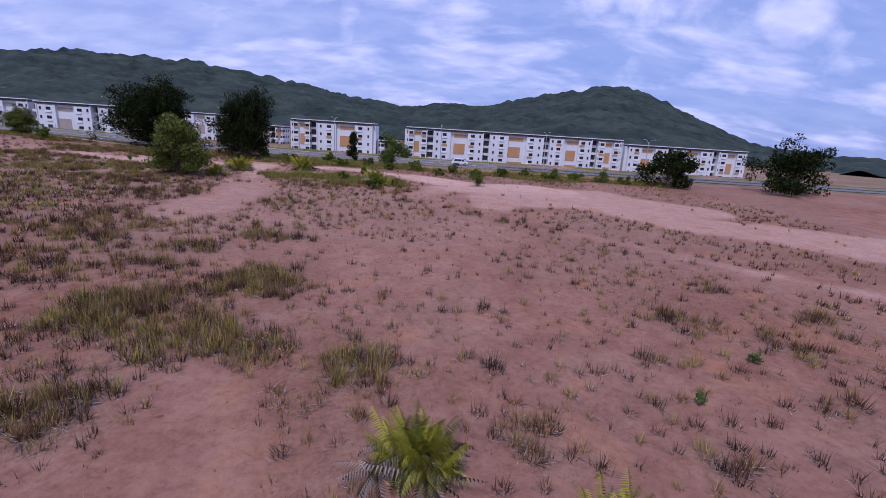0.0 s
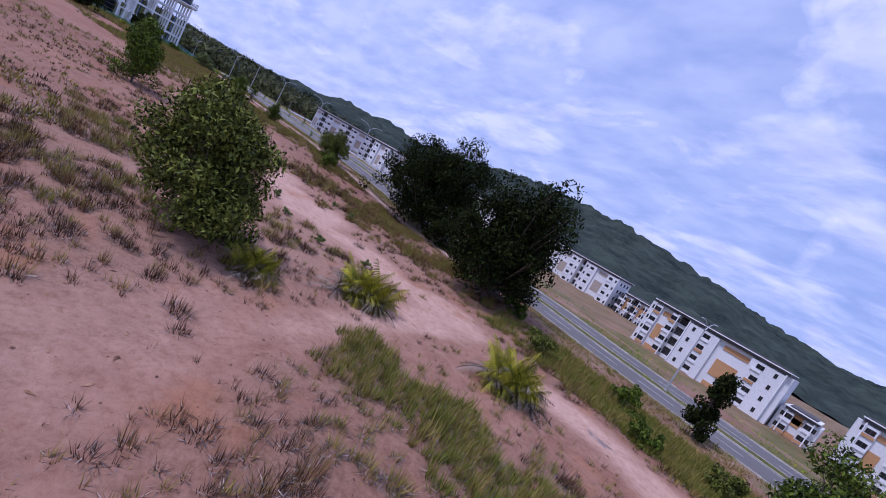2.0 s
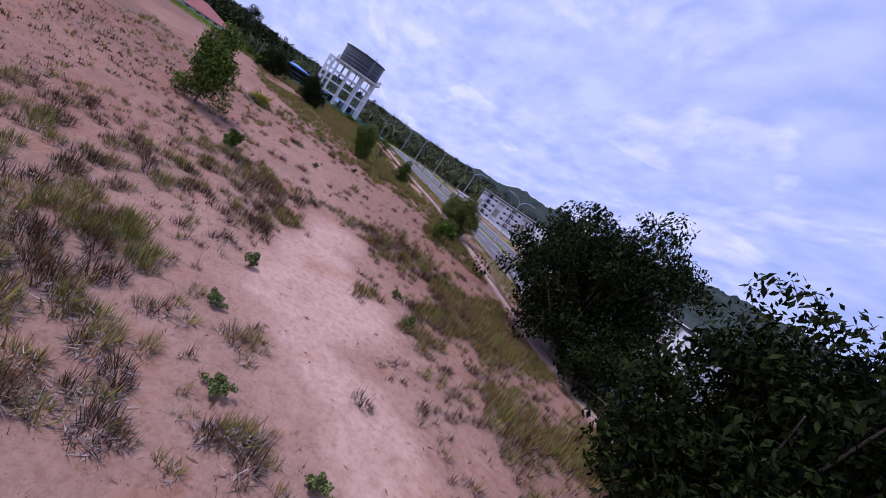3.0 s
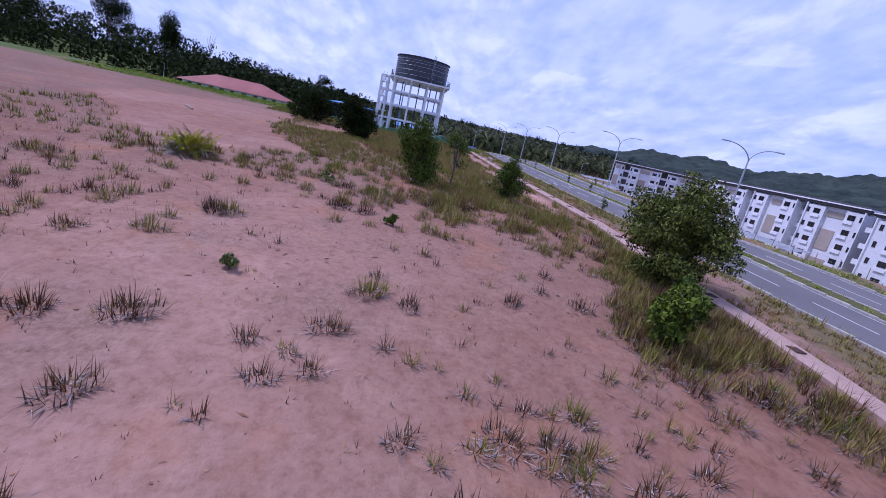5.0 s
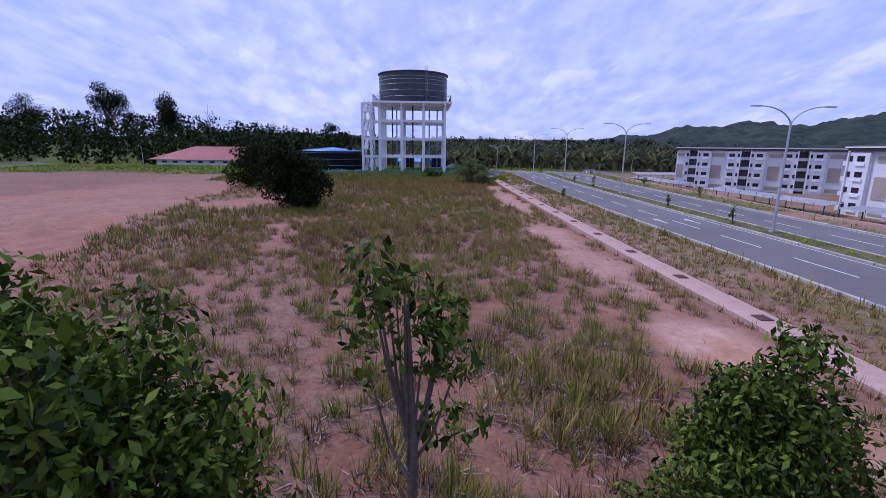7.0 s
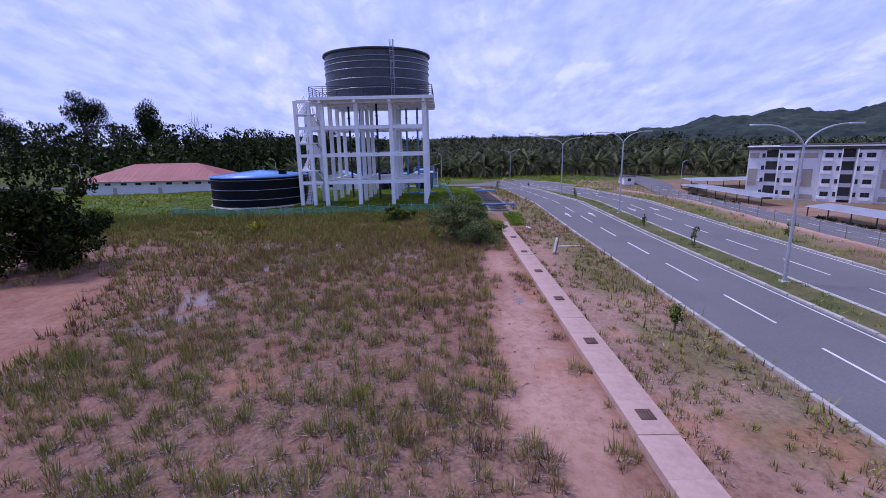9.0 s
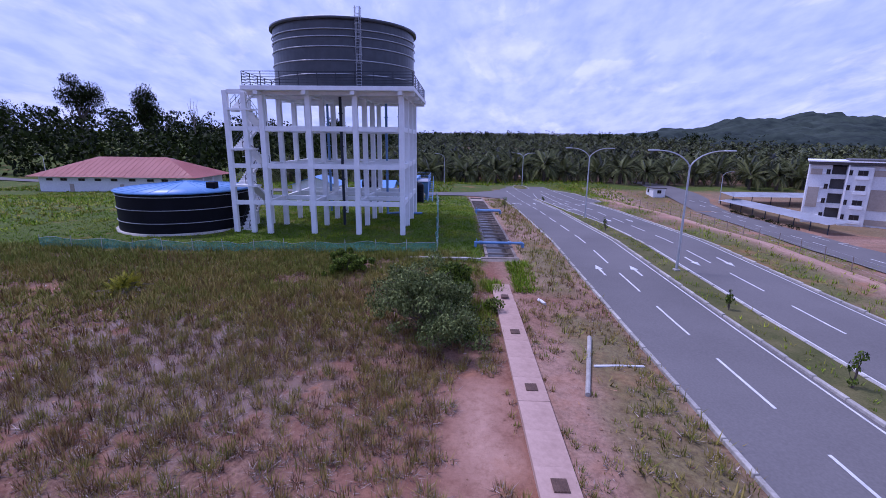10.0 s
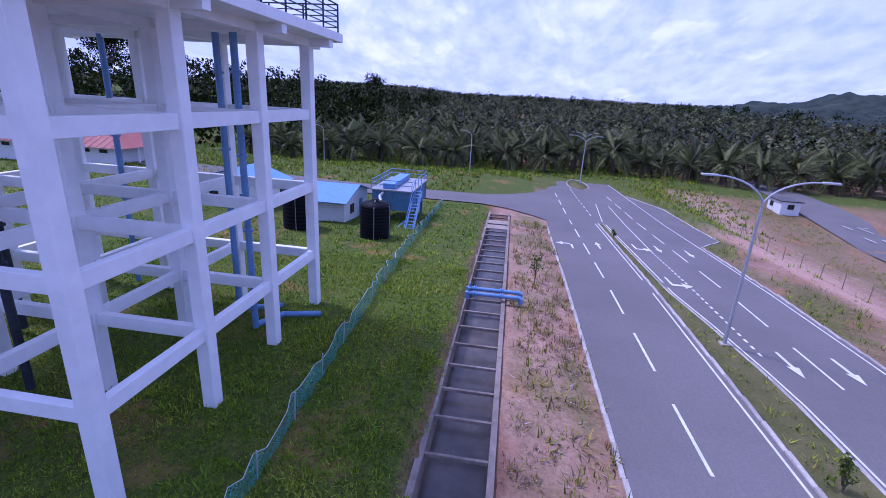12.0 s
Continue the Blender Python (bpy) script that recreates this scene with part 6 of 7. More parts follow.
for i, (x, y, h, w) in enumerate([(-85.4, 92.0, 0.7, 1.0), (-76, 84, 1.8, 2.6), (-94.9, 97.7, 0.75, 1.2), (-54.6, 89.1, 0.9, 1.3), (-49.6, 88.2, 0.7, 1.5), (-44.3, 89.4, 0.7, 1.5), (-41.5, 93.2, 0.7, 1.4), (-56.5, 99.7, 0.9, 1.3), (-60.6, 99.4, 0.7, 1.2), (-14.3, 59.1, 0.6, 1.0), (-17.5, 61.8, 0.7, 1.1), (-12.7, 65.5, 0.5, 0.9), (-9.7, 68.5, 0.6, 1.0), (13.2, 18, 0.5, 0.9), (18.5, 22, 0.6, 1.2), (-104, 92.3, 0.8, 1.8), (10.5, 87.3, 3.6, 4.2), (30, 104, 3.2, 4.5), (42, 106, 3.0, 4.5), (-8, 77, 2.0, 5.0), (-14, 83, 1.6, 4.0), (-12, 93.5, 1.5, 3.0)]):
    tree("shrub", x, y, h, w, "low spreading green shrub in rank grass" if w > 3.5 else "low dusty green shrub on sandy soil", LEAF_MID if w > 2 or i == 2 else LEAF_DUSTY, 60 + i, 1300 if h < 1 else 2600, 0.11 if h < 1 else 0.2, 0.0, 24, category="shrub", group="field shrubs")


for i, (x, y, h, w) in enumerate([(-30, 107.5, 2.2, 5.0), (-22, 110.5, 2.6, 5.5), (-13, 109, 2.2, 4.5), (-2, 107.5, 2.4, 6.0), (7, 108.5, 2.0, 5.0), (18, 106, 2.4, 5.5), (24, 109, 2.0, 5.0), (36, 108, 2.2, 6.0), (47, 106.5, 2.0, 5.0), (-18, 106, 1.8, 5.0), (-7, 104.5, 1.6, 5.0), (12, 103.5, 1.7, 5.0), (28, 104.5, 1.8, 5.0), (-38, 113.5, 2.0, 4.0), (3, 101, 1.6, 4.0)]):
    tree("bush", x, y, h, w, "low rank green bush along the road verge", LEAF_MID if i % 2 else LEAF_GREY, 200 + i, 2600, 0.24, 0.0, 34, category="bush", group="verge bushes")
for i, (x, y, h, w) in enumerate([(-262, 131.0, 1.6, 0.9), (-223, 131.6, 2.0, 0.9), (-196, 131.6, 1.8, 0.8), (-186, 131.8, 2.2, 1.0), (-160, 131.6, 1.7, 0.8), (-148, 131.5, 2.0, 0.9), (-133, 131.8, 1.8, 1.0), (-188, 141.8, 2.2, 1.4), (-172, 142.5, 1.8, 1.2), (-243, 121.0, 2.6, 1.6), (-168, 121.2, 1.5, 0.9), (-119, 121.0, 1.9, 1.2)]):
    tree("sapling", x, y, h, w, "small thin roadside sapling in short grass", LEAF_MID, 120 + i, 260, 0.16, 0.2, 14, category="sapling", group="roadside saplings")


def log_thing(name, a, b, r, material, label, category):
    ax, ay = a
    bx, by = b
    za, zb = float(land(ax, ay)) + r * 0.8, float(land(bx, by)) + r * 0.8
    t = thing(name, ax, ay, za, label, category)
    bm = bmesh.new()
    tube(bm, [(0, 0, 0), ((bx - ax) * 0.5, (by - ay) * 0.5, (zb - za) * 0.5 + 0.03), (bx - ax, by - ay, zb - za)], r, r * 0.9, 9)
    part("length", bm, material, t)


log_thing("concrete_pile", (-191.1, 120.8), (-184.9, 119.0), 0.13, KERB, "fallen grey concrete pile lying on the bare verge", "pile")
log_thing("pole", (-187.7, 120.1), (-188.0, 122.8), 0.07, PLASTER, "thin white pole lying across the bare verge", "pole")
log_thing("pipe_offcut", (-197.4, 118.9), (-196.6, 119.2), 0.12, PLASTER, "short white pipe offcut on the verge", "pipe")
log_thing("plank", (-145, 64), (-141.5, 66.5), 0.14, TIMBER, "weathered brown plank on bare soil", "plank")

stone = thing("concrete_block", -154.7, 108.1, float(land(-154.7, 108.1)), "grey square concrete block lying in weeds", "concrete block")
bm = bmesh.new()
box(bm, -0.45, 0.45, -0.38, 0.38, -0.15, 0.24, 0.05)
part("block", bm, OLD_CONCRETE, stone)


loose_slab = thing("concrete_slab", -199.7, 113.4, float(land(-199.7, 113.4)), "thin grey concrete slab tilted on the soil beside weeds", "slab")
bm = bmesh.new()
box(bm, -0.3, 0.3, -0.42, 0.42, -0.05, 0.05, 0.012)
bmesh.ops.transform(bm, matrix=pose(0, 0, 0.14, 8, 14, 24), verts=bm.verts)
part("slab", bm, KERB, loose_slab)


# ---- ferns and palms ----
def frond_np(length, width, droop, rise, n, rng, thin=0.42, hang=0.3):
    """One feathered frond along +x: leaflets on both sides of an arched stalk, all joined to it."""
    gap = thin < 0.5
    m = 2 * n if gap else n + 1
    s = np.linspace(0.06, 1, m)
    px = length * s * (1 - 0.22 * droop * s)
    pz = length * (rise * s - droop * 0.75 * s ** 2)
    verts = [(px[i], 0.0, pz[i]) for i in range(m)]
    faces = []
    tilt = rng.uniform(-0.25, 0.25)
    for i in range(n):
        a, b = (2 * i, 2 * i + 1) if gap else (i, i + 1)
        wl = width * math.sin(math.pi * min(1, 0.16 + 0.8 * s[a])) ** 0.6 * rng.uniform(0.85, 1.1)
        for side in (-1, 1):
            verts.append((px[a] + wl * rng.uniform(0.5, 0.75), side * wl * rng.uniform(0.85, 1.0), pz[a] - wl * (hang + side * tilt) * rng.uniform(0.7, 1.3)))
            faces.append((a, b, len(verts) - 1))
    if gap:
        w = length * 0.006
        k = len(verts)
        verts += [(px[i], w, pz[i] + 0.004) for i in range(m)]
        for i in range(m - 1):
            faces += [(i, i + 1, k + i)]
    return np.array(verts), np.array(faces)


def rosette(fronds, length, width, n, seed, rise=(0.2, 1.0), droop=(0.4, 1.0), z0=0.0, thin=0.42, hang=0.3):
    rng = np.random.default_rng(seed)
    V, F, base = [], [], 0
    for i in range(fronds):
        a = i * 2.39996 + rng.uniform(-0.45, 0.45)
        u = i / fronds
        v, f = frond_np(length * rng.uniform(0.75, 1.1), width, droop[0] + (droop[1] - droop[0]) * (1 - u) + rng.uniform(-0.1, 0.1), rise[0] + (rise[1] - rise[0]) * u + rng.uniform(-0.15, 0.15), n, rng, thin, hang)
        ca, sa = math.cos(a), math.sin(a)
        v = np.stack([v[:, 0] * ca - v[:, 1] * sa, v[:, 0] * sa + v[:, 1] * ca, v[:, 2] + z0], 1)
        V.append(v), F.append(f + base)
        base += len(v)
    return np.concatenate(V), np.concatenate(F)


def clump(crowns, fronds, length, width, n, seed, spread, rise, droop):
    """Several crowns of fronds grown together into one clump."""
    rng = np.random.default_rng(seed)
    V, F, base = [], [], 0
    for c in range(crowns):
        a, r = c * 2.4 + rng.uniform(-0.4, 0.4), spread * math.sqrt(c / crowns)
        v, f = rosette(fronds, length * rng.uniform(0.8, 1.1), width, n, seed * 10 + c, rise, droop, 0.35 * (1 - c / crowns) * spread, 0.2, 0.5)
        V.append(v + np.array([r * math.cos(a), r * math.sin(a), 0]))
        F.append(f + base)
        base += len(v)
    return np.concatenate(V), np.concatenate(F)


FERN_MESH = []
for s in range(3):
    v, f = clump(7, 24, 1.15, 0.3, 22, 30 + s, 0.8, (0.6, 1.7), (0.85, 1.25))
    dv, df = clump(5, 14, 1.5, 0.24, 14, 40 + s, 1.25, (0.0, 0.4), (0.3, 0.6))
    FERN_MESH.append((mesh_np("fronds", v, f, LEAF_YELLOW), mesh_np("dead_fronds", dv, df, LEAF_DEAD)))


def fern(x, y, size, k, label="bright yellow-green young palm with arching feathered fronds"):
    t = thing("young_palm", x, y, float(land(x, y)), label, "plant", "young palms")
    t.scale = (size, size, size * 1.2)
    t.rotation_euler = (0, 0, k * 1.3)
    bm = bmesh.new()
    lathe(bm, [(0.13, -0.2), (0.14, 0.0), (0.08, 0.06), (0, 0.08)], 9)
    part("stem", bm, BARK, t)
    share("fronds", FERN_MESH[k % 3][0], t)
    share("dead_fronds", FERN_MESH[k % 3][1], t)["label"] = "withered grey lower fronds"


for k, (x, y, s) in enumerate([(0.3, 13.5, 1.25), (-34.6, 88.8, 1.9), (-35.4, 80.6, 1.1), (6.2, 10.2, 1.1), (-24.5, 95.6, 2.0), (-8.5, 83.5, 1.6), (-5.2, 82.0, 1.0), (-104.5, 82.2, 1.25), (-198, 88, 0.9)]):
    fern(x, y, s, k)


# ---- oil palm plantation ----
def palm_variants():
    out = []
    for s in range(4):
        v, f = rosette(34, 5.4, 0.95, 20, 80 + s, (-0.2, 1.25), (0.5, 1.0), thin=0.6, hang=0.45)
        bm = bmesh.new()
        rng = random.Random(s)
        h = 3.3 + 0.4 * s
        prof = [(0.55, -1.0)]
        for k in range(9):
            prof += [(0.5 + 0.1 * rng.random(), h * k / 9), (0.36 + 0.08 * rng.random(), h * (k + 0.7) / 9)]
        lathe(bm, prof + [(0.45, h), (0.0, h + 0.6)], 9)
        tr = bpy.data.meshes.new("trunk")
        bm.to_mesh(tr)
        bm.free()
        tr.materials.append(BARK)
        v = v + np.array([0, 0, h])
        out.append((tr, mesh_np("fronds", v, f, LEAF_PALM)))
    return out


PALMS = palm_variants()
prng = random.Random(21)


def in_plantation(x, y):
    edge = -322 + 10 * math.sin(y * 0.03) - max(0, y - 150) * 0.05 - max(0, 95 - y) * 0.28
    return x < edge


near_palms, far_palms = [], []
for i in range(0, 104):
    for j in range(-30, 90):
        x = -316 - i * 8.8 + prng.uniform(-1.6, 1.6)
        y = j * 9.0 + (4.5 if i % 2 else 0) + prng.uniform(-1.6, 1.6)
        if not in_plantation(x, y) or (y < 40 - (x + 330) * 0.35 and x > -470):
            continue
        az = math.degrees(math.atan2(-(x + 180), y - 110))
        if 38 < az < 120:
            (near_palms if x > -372 and y < 300 else far_palms).append((x, y))
for k, (x, y) in enumerate(near_palms):
    tr, fr = PALMS[k % 4]
    t = thing("oil_palm", x, y, float(land(x, y)) - 0.1, "mature oil palm with drooping dark fronds", "palm", "oil palms")
    s = prng.uniform(1.0, 1.35)
    t.scale, t.rotation_euler = (s, s, s), (0, 0, prng.uniform(0, 6.28))
    share("trunk", tr, t)
    share("fronds", fr, t)

lod_v, lod_f = rosette(11, 5.4, 1.4, 3, 99, (-0.2, 1.2), (0.5, 1.0), 4.2, 0.6, 0.4)
far_palms = [q for q in far_palms if prng.random() < (0.95 if q[0] > -480 else 0.66 if q[0] > -700 else 0.36)]
n = len(far_palms)
fx, fy = np.array(far_palms).T
rg = np.random.default_rng(4)
sc, an = rg.uniform(0.85, 1.35, n) * np.interp(-fx, [400, 1000], [1.0, 1.3]), rg.uniform(0, 6.28, n)
ca, sa = np.cos(an) * sc, np.sin(an) * sc
PX = lod_v[None, :, 0] * ca[:, None] - lod_v[None, :, 1] * sa[:, None] + fx[:, None]
PY = lod_v[None, :, 0] * sa[:, None] + lod_v[None, :, 1] * ca[:, None] + fy[:, None]
PZ = lod_v[None, :, 2] * sc[:, None] + land(fx, fy)[:, None]
ff = (lod_f[None] + (np.arange(n) * len(lod_v))[:, None, None]).reshape(-1, 3)
tagged(new("oil_palm_plantation", mesh_np("oil_palm_plantation", np.stack([PX, PY, PZ], -1).reshape(-1, 3), ff, LEAF_PALM)), "endless rows of dark green oil palms on rising ground", "plantation", kind="stuff")


# ---- forest edge to the south-west ----
def forest():
    rng = np.random.default_rng(17)
    cs, rs = [], []
    for i in range(900):
        x = -332 - 330 * rng.random() ** 1.6
        y = rng.uniform(-420, 60)
        if y > 40 - (x + 330) * 0.35 - 5 or x > -336 + (y * 0.08 if y < 0 else -y * 0.3):
            continue
        z = float(land(x, y))
        h = rng.uniform(9, 17) + 5 * vnoise(x, y, 60) + 7 * np.clip((-40 - y) / 120, 0, 1)
        for k in range(9):
            cs.append((x + rng.normal() * 3.2, y + rng.normal() * 3.2, z + h * (rng.uniform(0.3, 1.0) if k > 2 else rng.uniform(0.0, 0.3))))
            rs.append(rng.uniform(1.8, 3.6))
    for i in range(60):
        x, y = rng.uniform(-1100, -640), rng.uniform(-60, 620)
        for k in range(6):
            cs.append((x + rng.normal() * 4, y + rng.normal() * 4, float(land(x, y)) + rng.uniform(4, 15)))
            rs.append(rng.uniform(2.5, 5))
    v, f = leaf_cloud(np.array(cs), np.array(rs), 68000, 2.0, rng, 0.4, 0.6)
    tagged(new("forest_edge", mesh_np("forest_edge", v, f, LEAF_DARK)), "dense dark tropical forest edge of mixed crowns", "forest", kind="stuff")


forest()
tree("forest_tree", -491, -151, 46, 38, "very tall dark emergent rainforest tree with an open layered crown", LEAF_DARK, 31, 6000, 1.3, 0.35, 60, group="emergent trees")
tree("forest_tree", -497, -105, 39, 34, "tall dark emergent rainforest tree with a leaning crown", LEAF_DARK, 32, 7000, 1.3, 0.25, 60, group="emergent trees", lean=2.0)
tree("forest_tree", -480, -200, 34, 34, "tall dark rainforest tree", LEAF_DARK, 33, 6000, 1.0, 0.3, 34, group="emergent trees")
tree("forest_tree", -560, 10, 30, 18, "tall dark rainforest tree above the palms", LEAF_DARK, 34, 2000, 1.0, 0.6, 20, group="emergent trees")


def dead_tree(x, y, h):
    r = random.Random(8)
    t = thing("dead_tree", x, y, float(land(x, y)), "tall bare dead tree with forked grey limbs", "tree")
    bm = bmesh.new()
    tube(bm, [(0, 0, -1), (0.3, 0.2, h * 0.45), (0, 0.4, h * 0.62)], 0.55, 0.3, 8)
    for i in range(7):
        z = h * (0.45 + 0.03 * i)
        a = r.uniform(0, 6.28)
        tube(bm, [(0.2, 0.3, z), (2.5 * math.cos(a), 2.5 * math.sin(a), z + h * 0.14), (3.6 * math.cos(a + 0.3), 3.6 * math.sin(a + 0.3), z + h * 0.34)], 0.22, 0.06, 5)
    part("trunk", bm, OLD_CONCRETE, t)


dead_tree(-500, -75, 34)


# ---- grass ----
def tufts(xs, ys, size, blades, rng, spread=0.35, bend=0.5, tone=None, width=0.022, dead=0.45):
    """Joined grass: upright blades from the heart of each tuft, and dead grey ones that hang outwards."""
    n = len(xs)
    zs = land(xs, ys)
    N = n * blades
    tx, ty, tz, ts = (np.repeat(a, blades) for a in (xs, ys, zs, size))
    tn = np.repeat(rng.random(n) if tone is None else tone, blades)
    a = rng.uniform(0, 2 * np.pi, N)
    old = rng.random(N) < dead
    lean = np.where(old, rng.uniform(0.7, 1.5, N), rng.uniform(0.05, 1.0, N) ** 1.2 * bend)
    L = ts * np.where(old, rng.uniform(0.4, 0.75, N), rng.uniform(0.6, 1.25, N))
    tn = np.where(old, 0.18 * rng.random(N), np.clip(tn + rng.uniform(-0.1, 0.12, N), 0.2, 1))
    bx, by = tx + np.cos(a) * spread * ts * rng.random(N) * 0.5, ty + np.sin(a) * spread * ts * rng.random(N) * 0.5
    dx, dy = np.cos(a), np.sin(a)
    w = width * (0.7 + 0.6 * rng.random(N)) * (0.6 + ts)
    sx, sy = -dy * w, dx * w
    ex, ey, ez = bx + dx * lean * L, by + dy * lean * L, tz + L * np.where(old, 0.22, 1 - 0.42 * lean)
    v = np.stack([np.stack([bx - sx, by - sy, tz - 0.03], -1), np.stack([bx + sx, by + sy, tz - 0.03], -1), np.stack([ex, ey, ez], -1)], 1)
    return v.reshape(-1, 3), np.arange(N * 3).reshape(N, 3), np.repeat(tn, 3)


grng = np.random.default_rng(12)


def scatter(count, x0, x1, y0, y1, chance):
    x, y = grng.uniform(x0, x1, count), grng.uniform(y0, y1, count)
    keep = grng.random(count) < chance(x, y)
    return x[keep], y[keep]


def in_field(x, y):
    ok = (y < 119) & ~((y > 115.4) & (y < 119.3) & (x < -60)) & ~((x < -207) & (y > 112.5))
    return growth(x, y) * ok * (1 - lushness(x, y))


def field_tone(x, y, n):
    g = np.clip((fbm(x + 300, y, 16) - 0.38) * 3.2, 0, 1)
    west = np.clip((-90 - x) / 70, 0, 1)
    brown = grng.random(n) < 0.62 - 0.22 * west - 0.3 * g
    straw = np.clip((-90 - x) / 8, 0, 1) * np.clip((x + 135) / 14, 0, 1)
    brown = brown & (grng.random(n) > 0.6 * straw)
    return np.clip(np.where(brown, 0.2 + 0.17 * grng.random(n) + 0.1 * west, 0.5 + 0.36 * grng.random(n)) + 0.2 * g * west + dense(x, y) * 0.2 * grng.random(n), 0, 1)


SPINE = [(0, -5), (0, 40), (-14, 74), (-45, 94), (-100, 100), (-212, 112)]


def off_spine(x, y):
    d = np.full(np.shape(x), 1e9)
    for (ax, ay), (bx, by) in zip(SPINE, SPINE[1:]):
        t = np.clip(((x - ax) * (bx - ax) + (y - ay) * (by - ay)) / ((bx - ax) ** 2 + (by - ay) ** 2), 0, 1)
        d = np.minimum(d, np.hypot(x - ax - t * (bx - ax), y - ay - t * (by - ay)))
    return d


def cushions(cx, cy, rad, tone, per, rng, tall=0.55, width=0.017, dead=0.5):
    """Joined tussocks: grey dead leaves that hang over a low mound, and stiff live ones that stand up from it."""
    per = np.maximum(per.astype(int), 8)
    own = np.repeat(np.arange(len(cx)), per)
    n = len(own)
    r = rad[own]
    f = np.sqrt(rng.random(n))
    a = rng.uniform(0, 2 * np.pi, n)
    oval = 1 + 0.35 * np.cos(2 * a + (cx * 3.1 + cy * 1.7)[own])
    bx, by = cx[own] + np.cos(a) * f * r * 0.8 * oval, cy[own] + np.sin(a) * f * r * 0.8 * oval
    z0 = land(cx, cy)[own]
    old = rng.random(n) < dead + 0.2 * (f - 0.6)
    w = a + rng.normal(size=n) * 0.8
    dx, dy = np.cos(w), np.sin(w)
    L = tall * (0.55 + 0.6 * r) * np.where(old, rng.uniform(0.3, 0.8, n), rng.uniform(0.45, 1.25, n) * (1.1 - 0.5 * f))
    lean = np.where(old, rng.uniform(0.65, 1.1, n), rng.uniform(0.05, 0.75, n))
    hump = 0.34 * r * (1 - f * f)
    zb = z0 + np.where(old, hump * rng.uniform(0.4, 1.0, n), hump * 0.4) - 0.03
    zt = zb + L * np.where(old, rng.uniform(-0.12, 0.35, n), np.sqrt(np.clip(1 - lean ** 2, 0.2, 1)))
    zt = np.maximum(zt, z0 + 0.015)
    ww = width * (0.6 + 0.8 * rng.random(n)) * (0.7 + 0.6 * r)
    turn = rng.uniform(-0.6, 0.6, n)
    sx, sy = -np.sin(w + turn) * ww, np.cos(w + turn) * ww
    tn = np.where(old, 0.18 * rng.random(n) ** 1.7, np.clip(tone[own] + rng.uniform(-0.12, 0.14, n), 0.2, 1))
    v = np.stack([np.stack([bx - sx, by - sy, zb], -1), np.stack([bx + sx, by + sy, zb], -1), np.stack([bx + dx * lean * L, by + dy * lean * L, zt], -1)], 1)
    return v.reshape(-1, 3), np.arange(n * 3).reshape(n, 3), np.repeat(tn, 3)


def jittered(x0, x1, y0, y1, step, chance):
    """Places on a loose grid, kept by chance, so that no two stand too close."""
    gx, gy = np.meshgrid(np.arange(x0, x1, step), np.arange(y0, y1, step), indexing="ij")
    x = gx.ravel() + grng.uniform(-0.46, 0.46, gx.size) * step
    y = gy.ravel() + grng.uniform(-0.46, 0.46, gx.size) * step
    keep = grng.random(gx.size) < chance(x, y)
    return x[keep], y[keep]


# tussocks on the sandy ground
x, y = jittered(-106, 62, 4, 116, 0.9, lambda x, y: in_field(x, y) * (off_spine(x, y) < 75) * np.where((x < -36) & (y < 96), 0.85, 1.0))
d = off_spine(x, y)
rad = (0.15 + 0.3 * grng.random(len(x)) ** 1.8 + 0.55 * thicket(x, y) * grng.random(len(x))) * np.where(x < -38, 1.4, 1.0) * (1 + 0.3 * dense(x, y))
rad = np.minimum(rad * np.where((x < -36) & (thicket(x, y) > 0.4), 1.3, 1.0), 0.85)
tone = field_tone(x, y, len(x))
tone = np.where((x > -36) & (y < 78), tone * 0.72, tone)
start = (x > -34) & (y < 78)
for sel, k, wd, tall, dead in ((start & (d < 30), 230, 0.017, 1.0, 0.32), (~start & (d < 24), 270, 0.017, 0.8, 0.44), (start & (d >= 30), 90, 0.045, 1.0, 0.3), (~start & (d >= 24), 70, 0.05, 0.62, 0.5)):
    v, f, tn = cushions(x[sel], y[sel], rad[sel], tone[sel], np.clip(k * rad[sel] ** 1.5, 10, 300), grng, tall, wd, dead)
    tagged(new("dry_grass", mesh_np("dry_grass", v, f, DRY_BLADE, tn)), "tussocks of brown, straw and olive grass with grey dead skirts", "grass", kind="stuff")
# olive tangles
x, y = jittered(-122, 62, 8, 116, 0.55, lambda x, y: dense(x, y) * np.where((x > -36) & (y > 78), in_field(x, y) > 0, in_field(x, y)) * np.where(off_spine(x, y) < 40, 0.9, 0.4) * np.where((x < -96) & (y < 103), 0.6, 1.0))
v, f, tn = cushions(x, y, grng.uniform(0.25, 0.6, len(x)), np.clip(field_tone(x, y, len(x)) + np.where((x > -36) & (y > 80), 0.34, np.where(x > -36, -0.12, 0.08)), 0.2, 1), np.where((x > -36) & (y > 78), 60, 38), grng, 1.1, 0.021, 0.2)
tagged(new("dry_grass", mesh_np("dry_grass", v, f, DRY_BLADE, tn)), "close tangles of olive and brown grass over grey litter", "grass", kind="stuff")
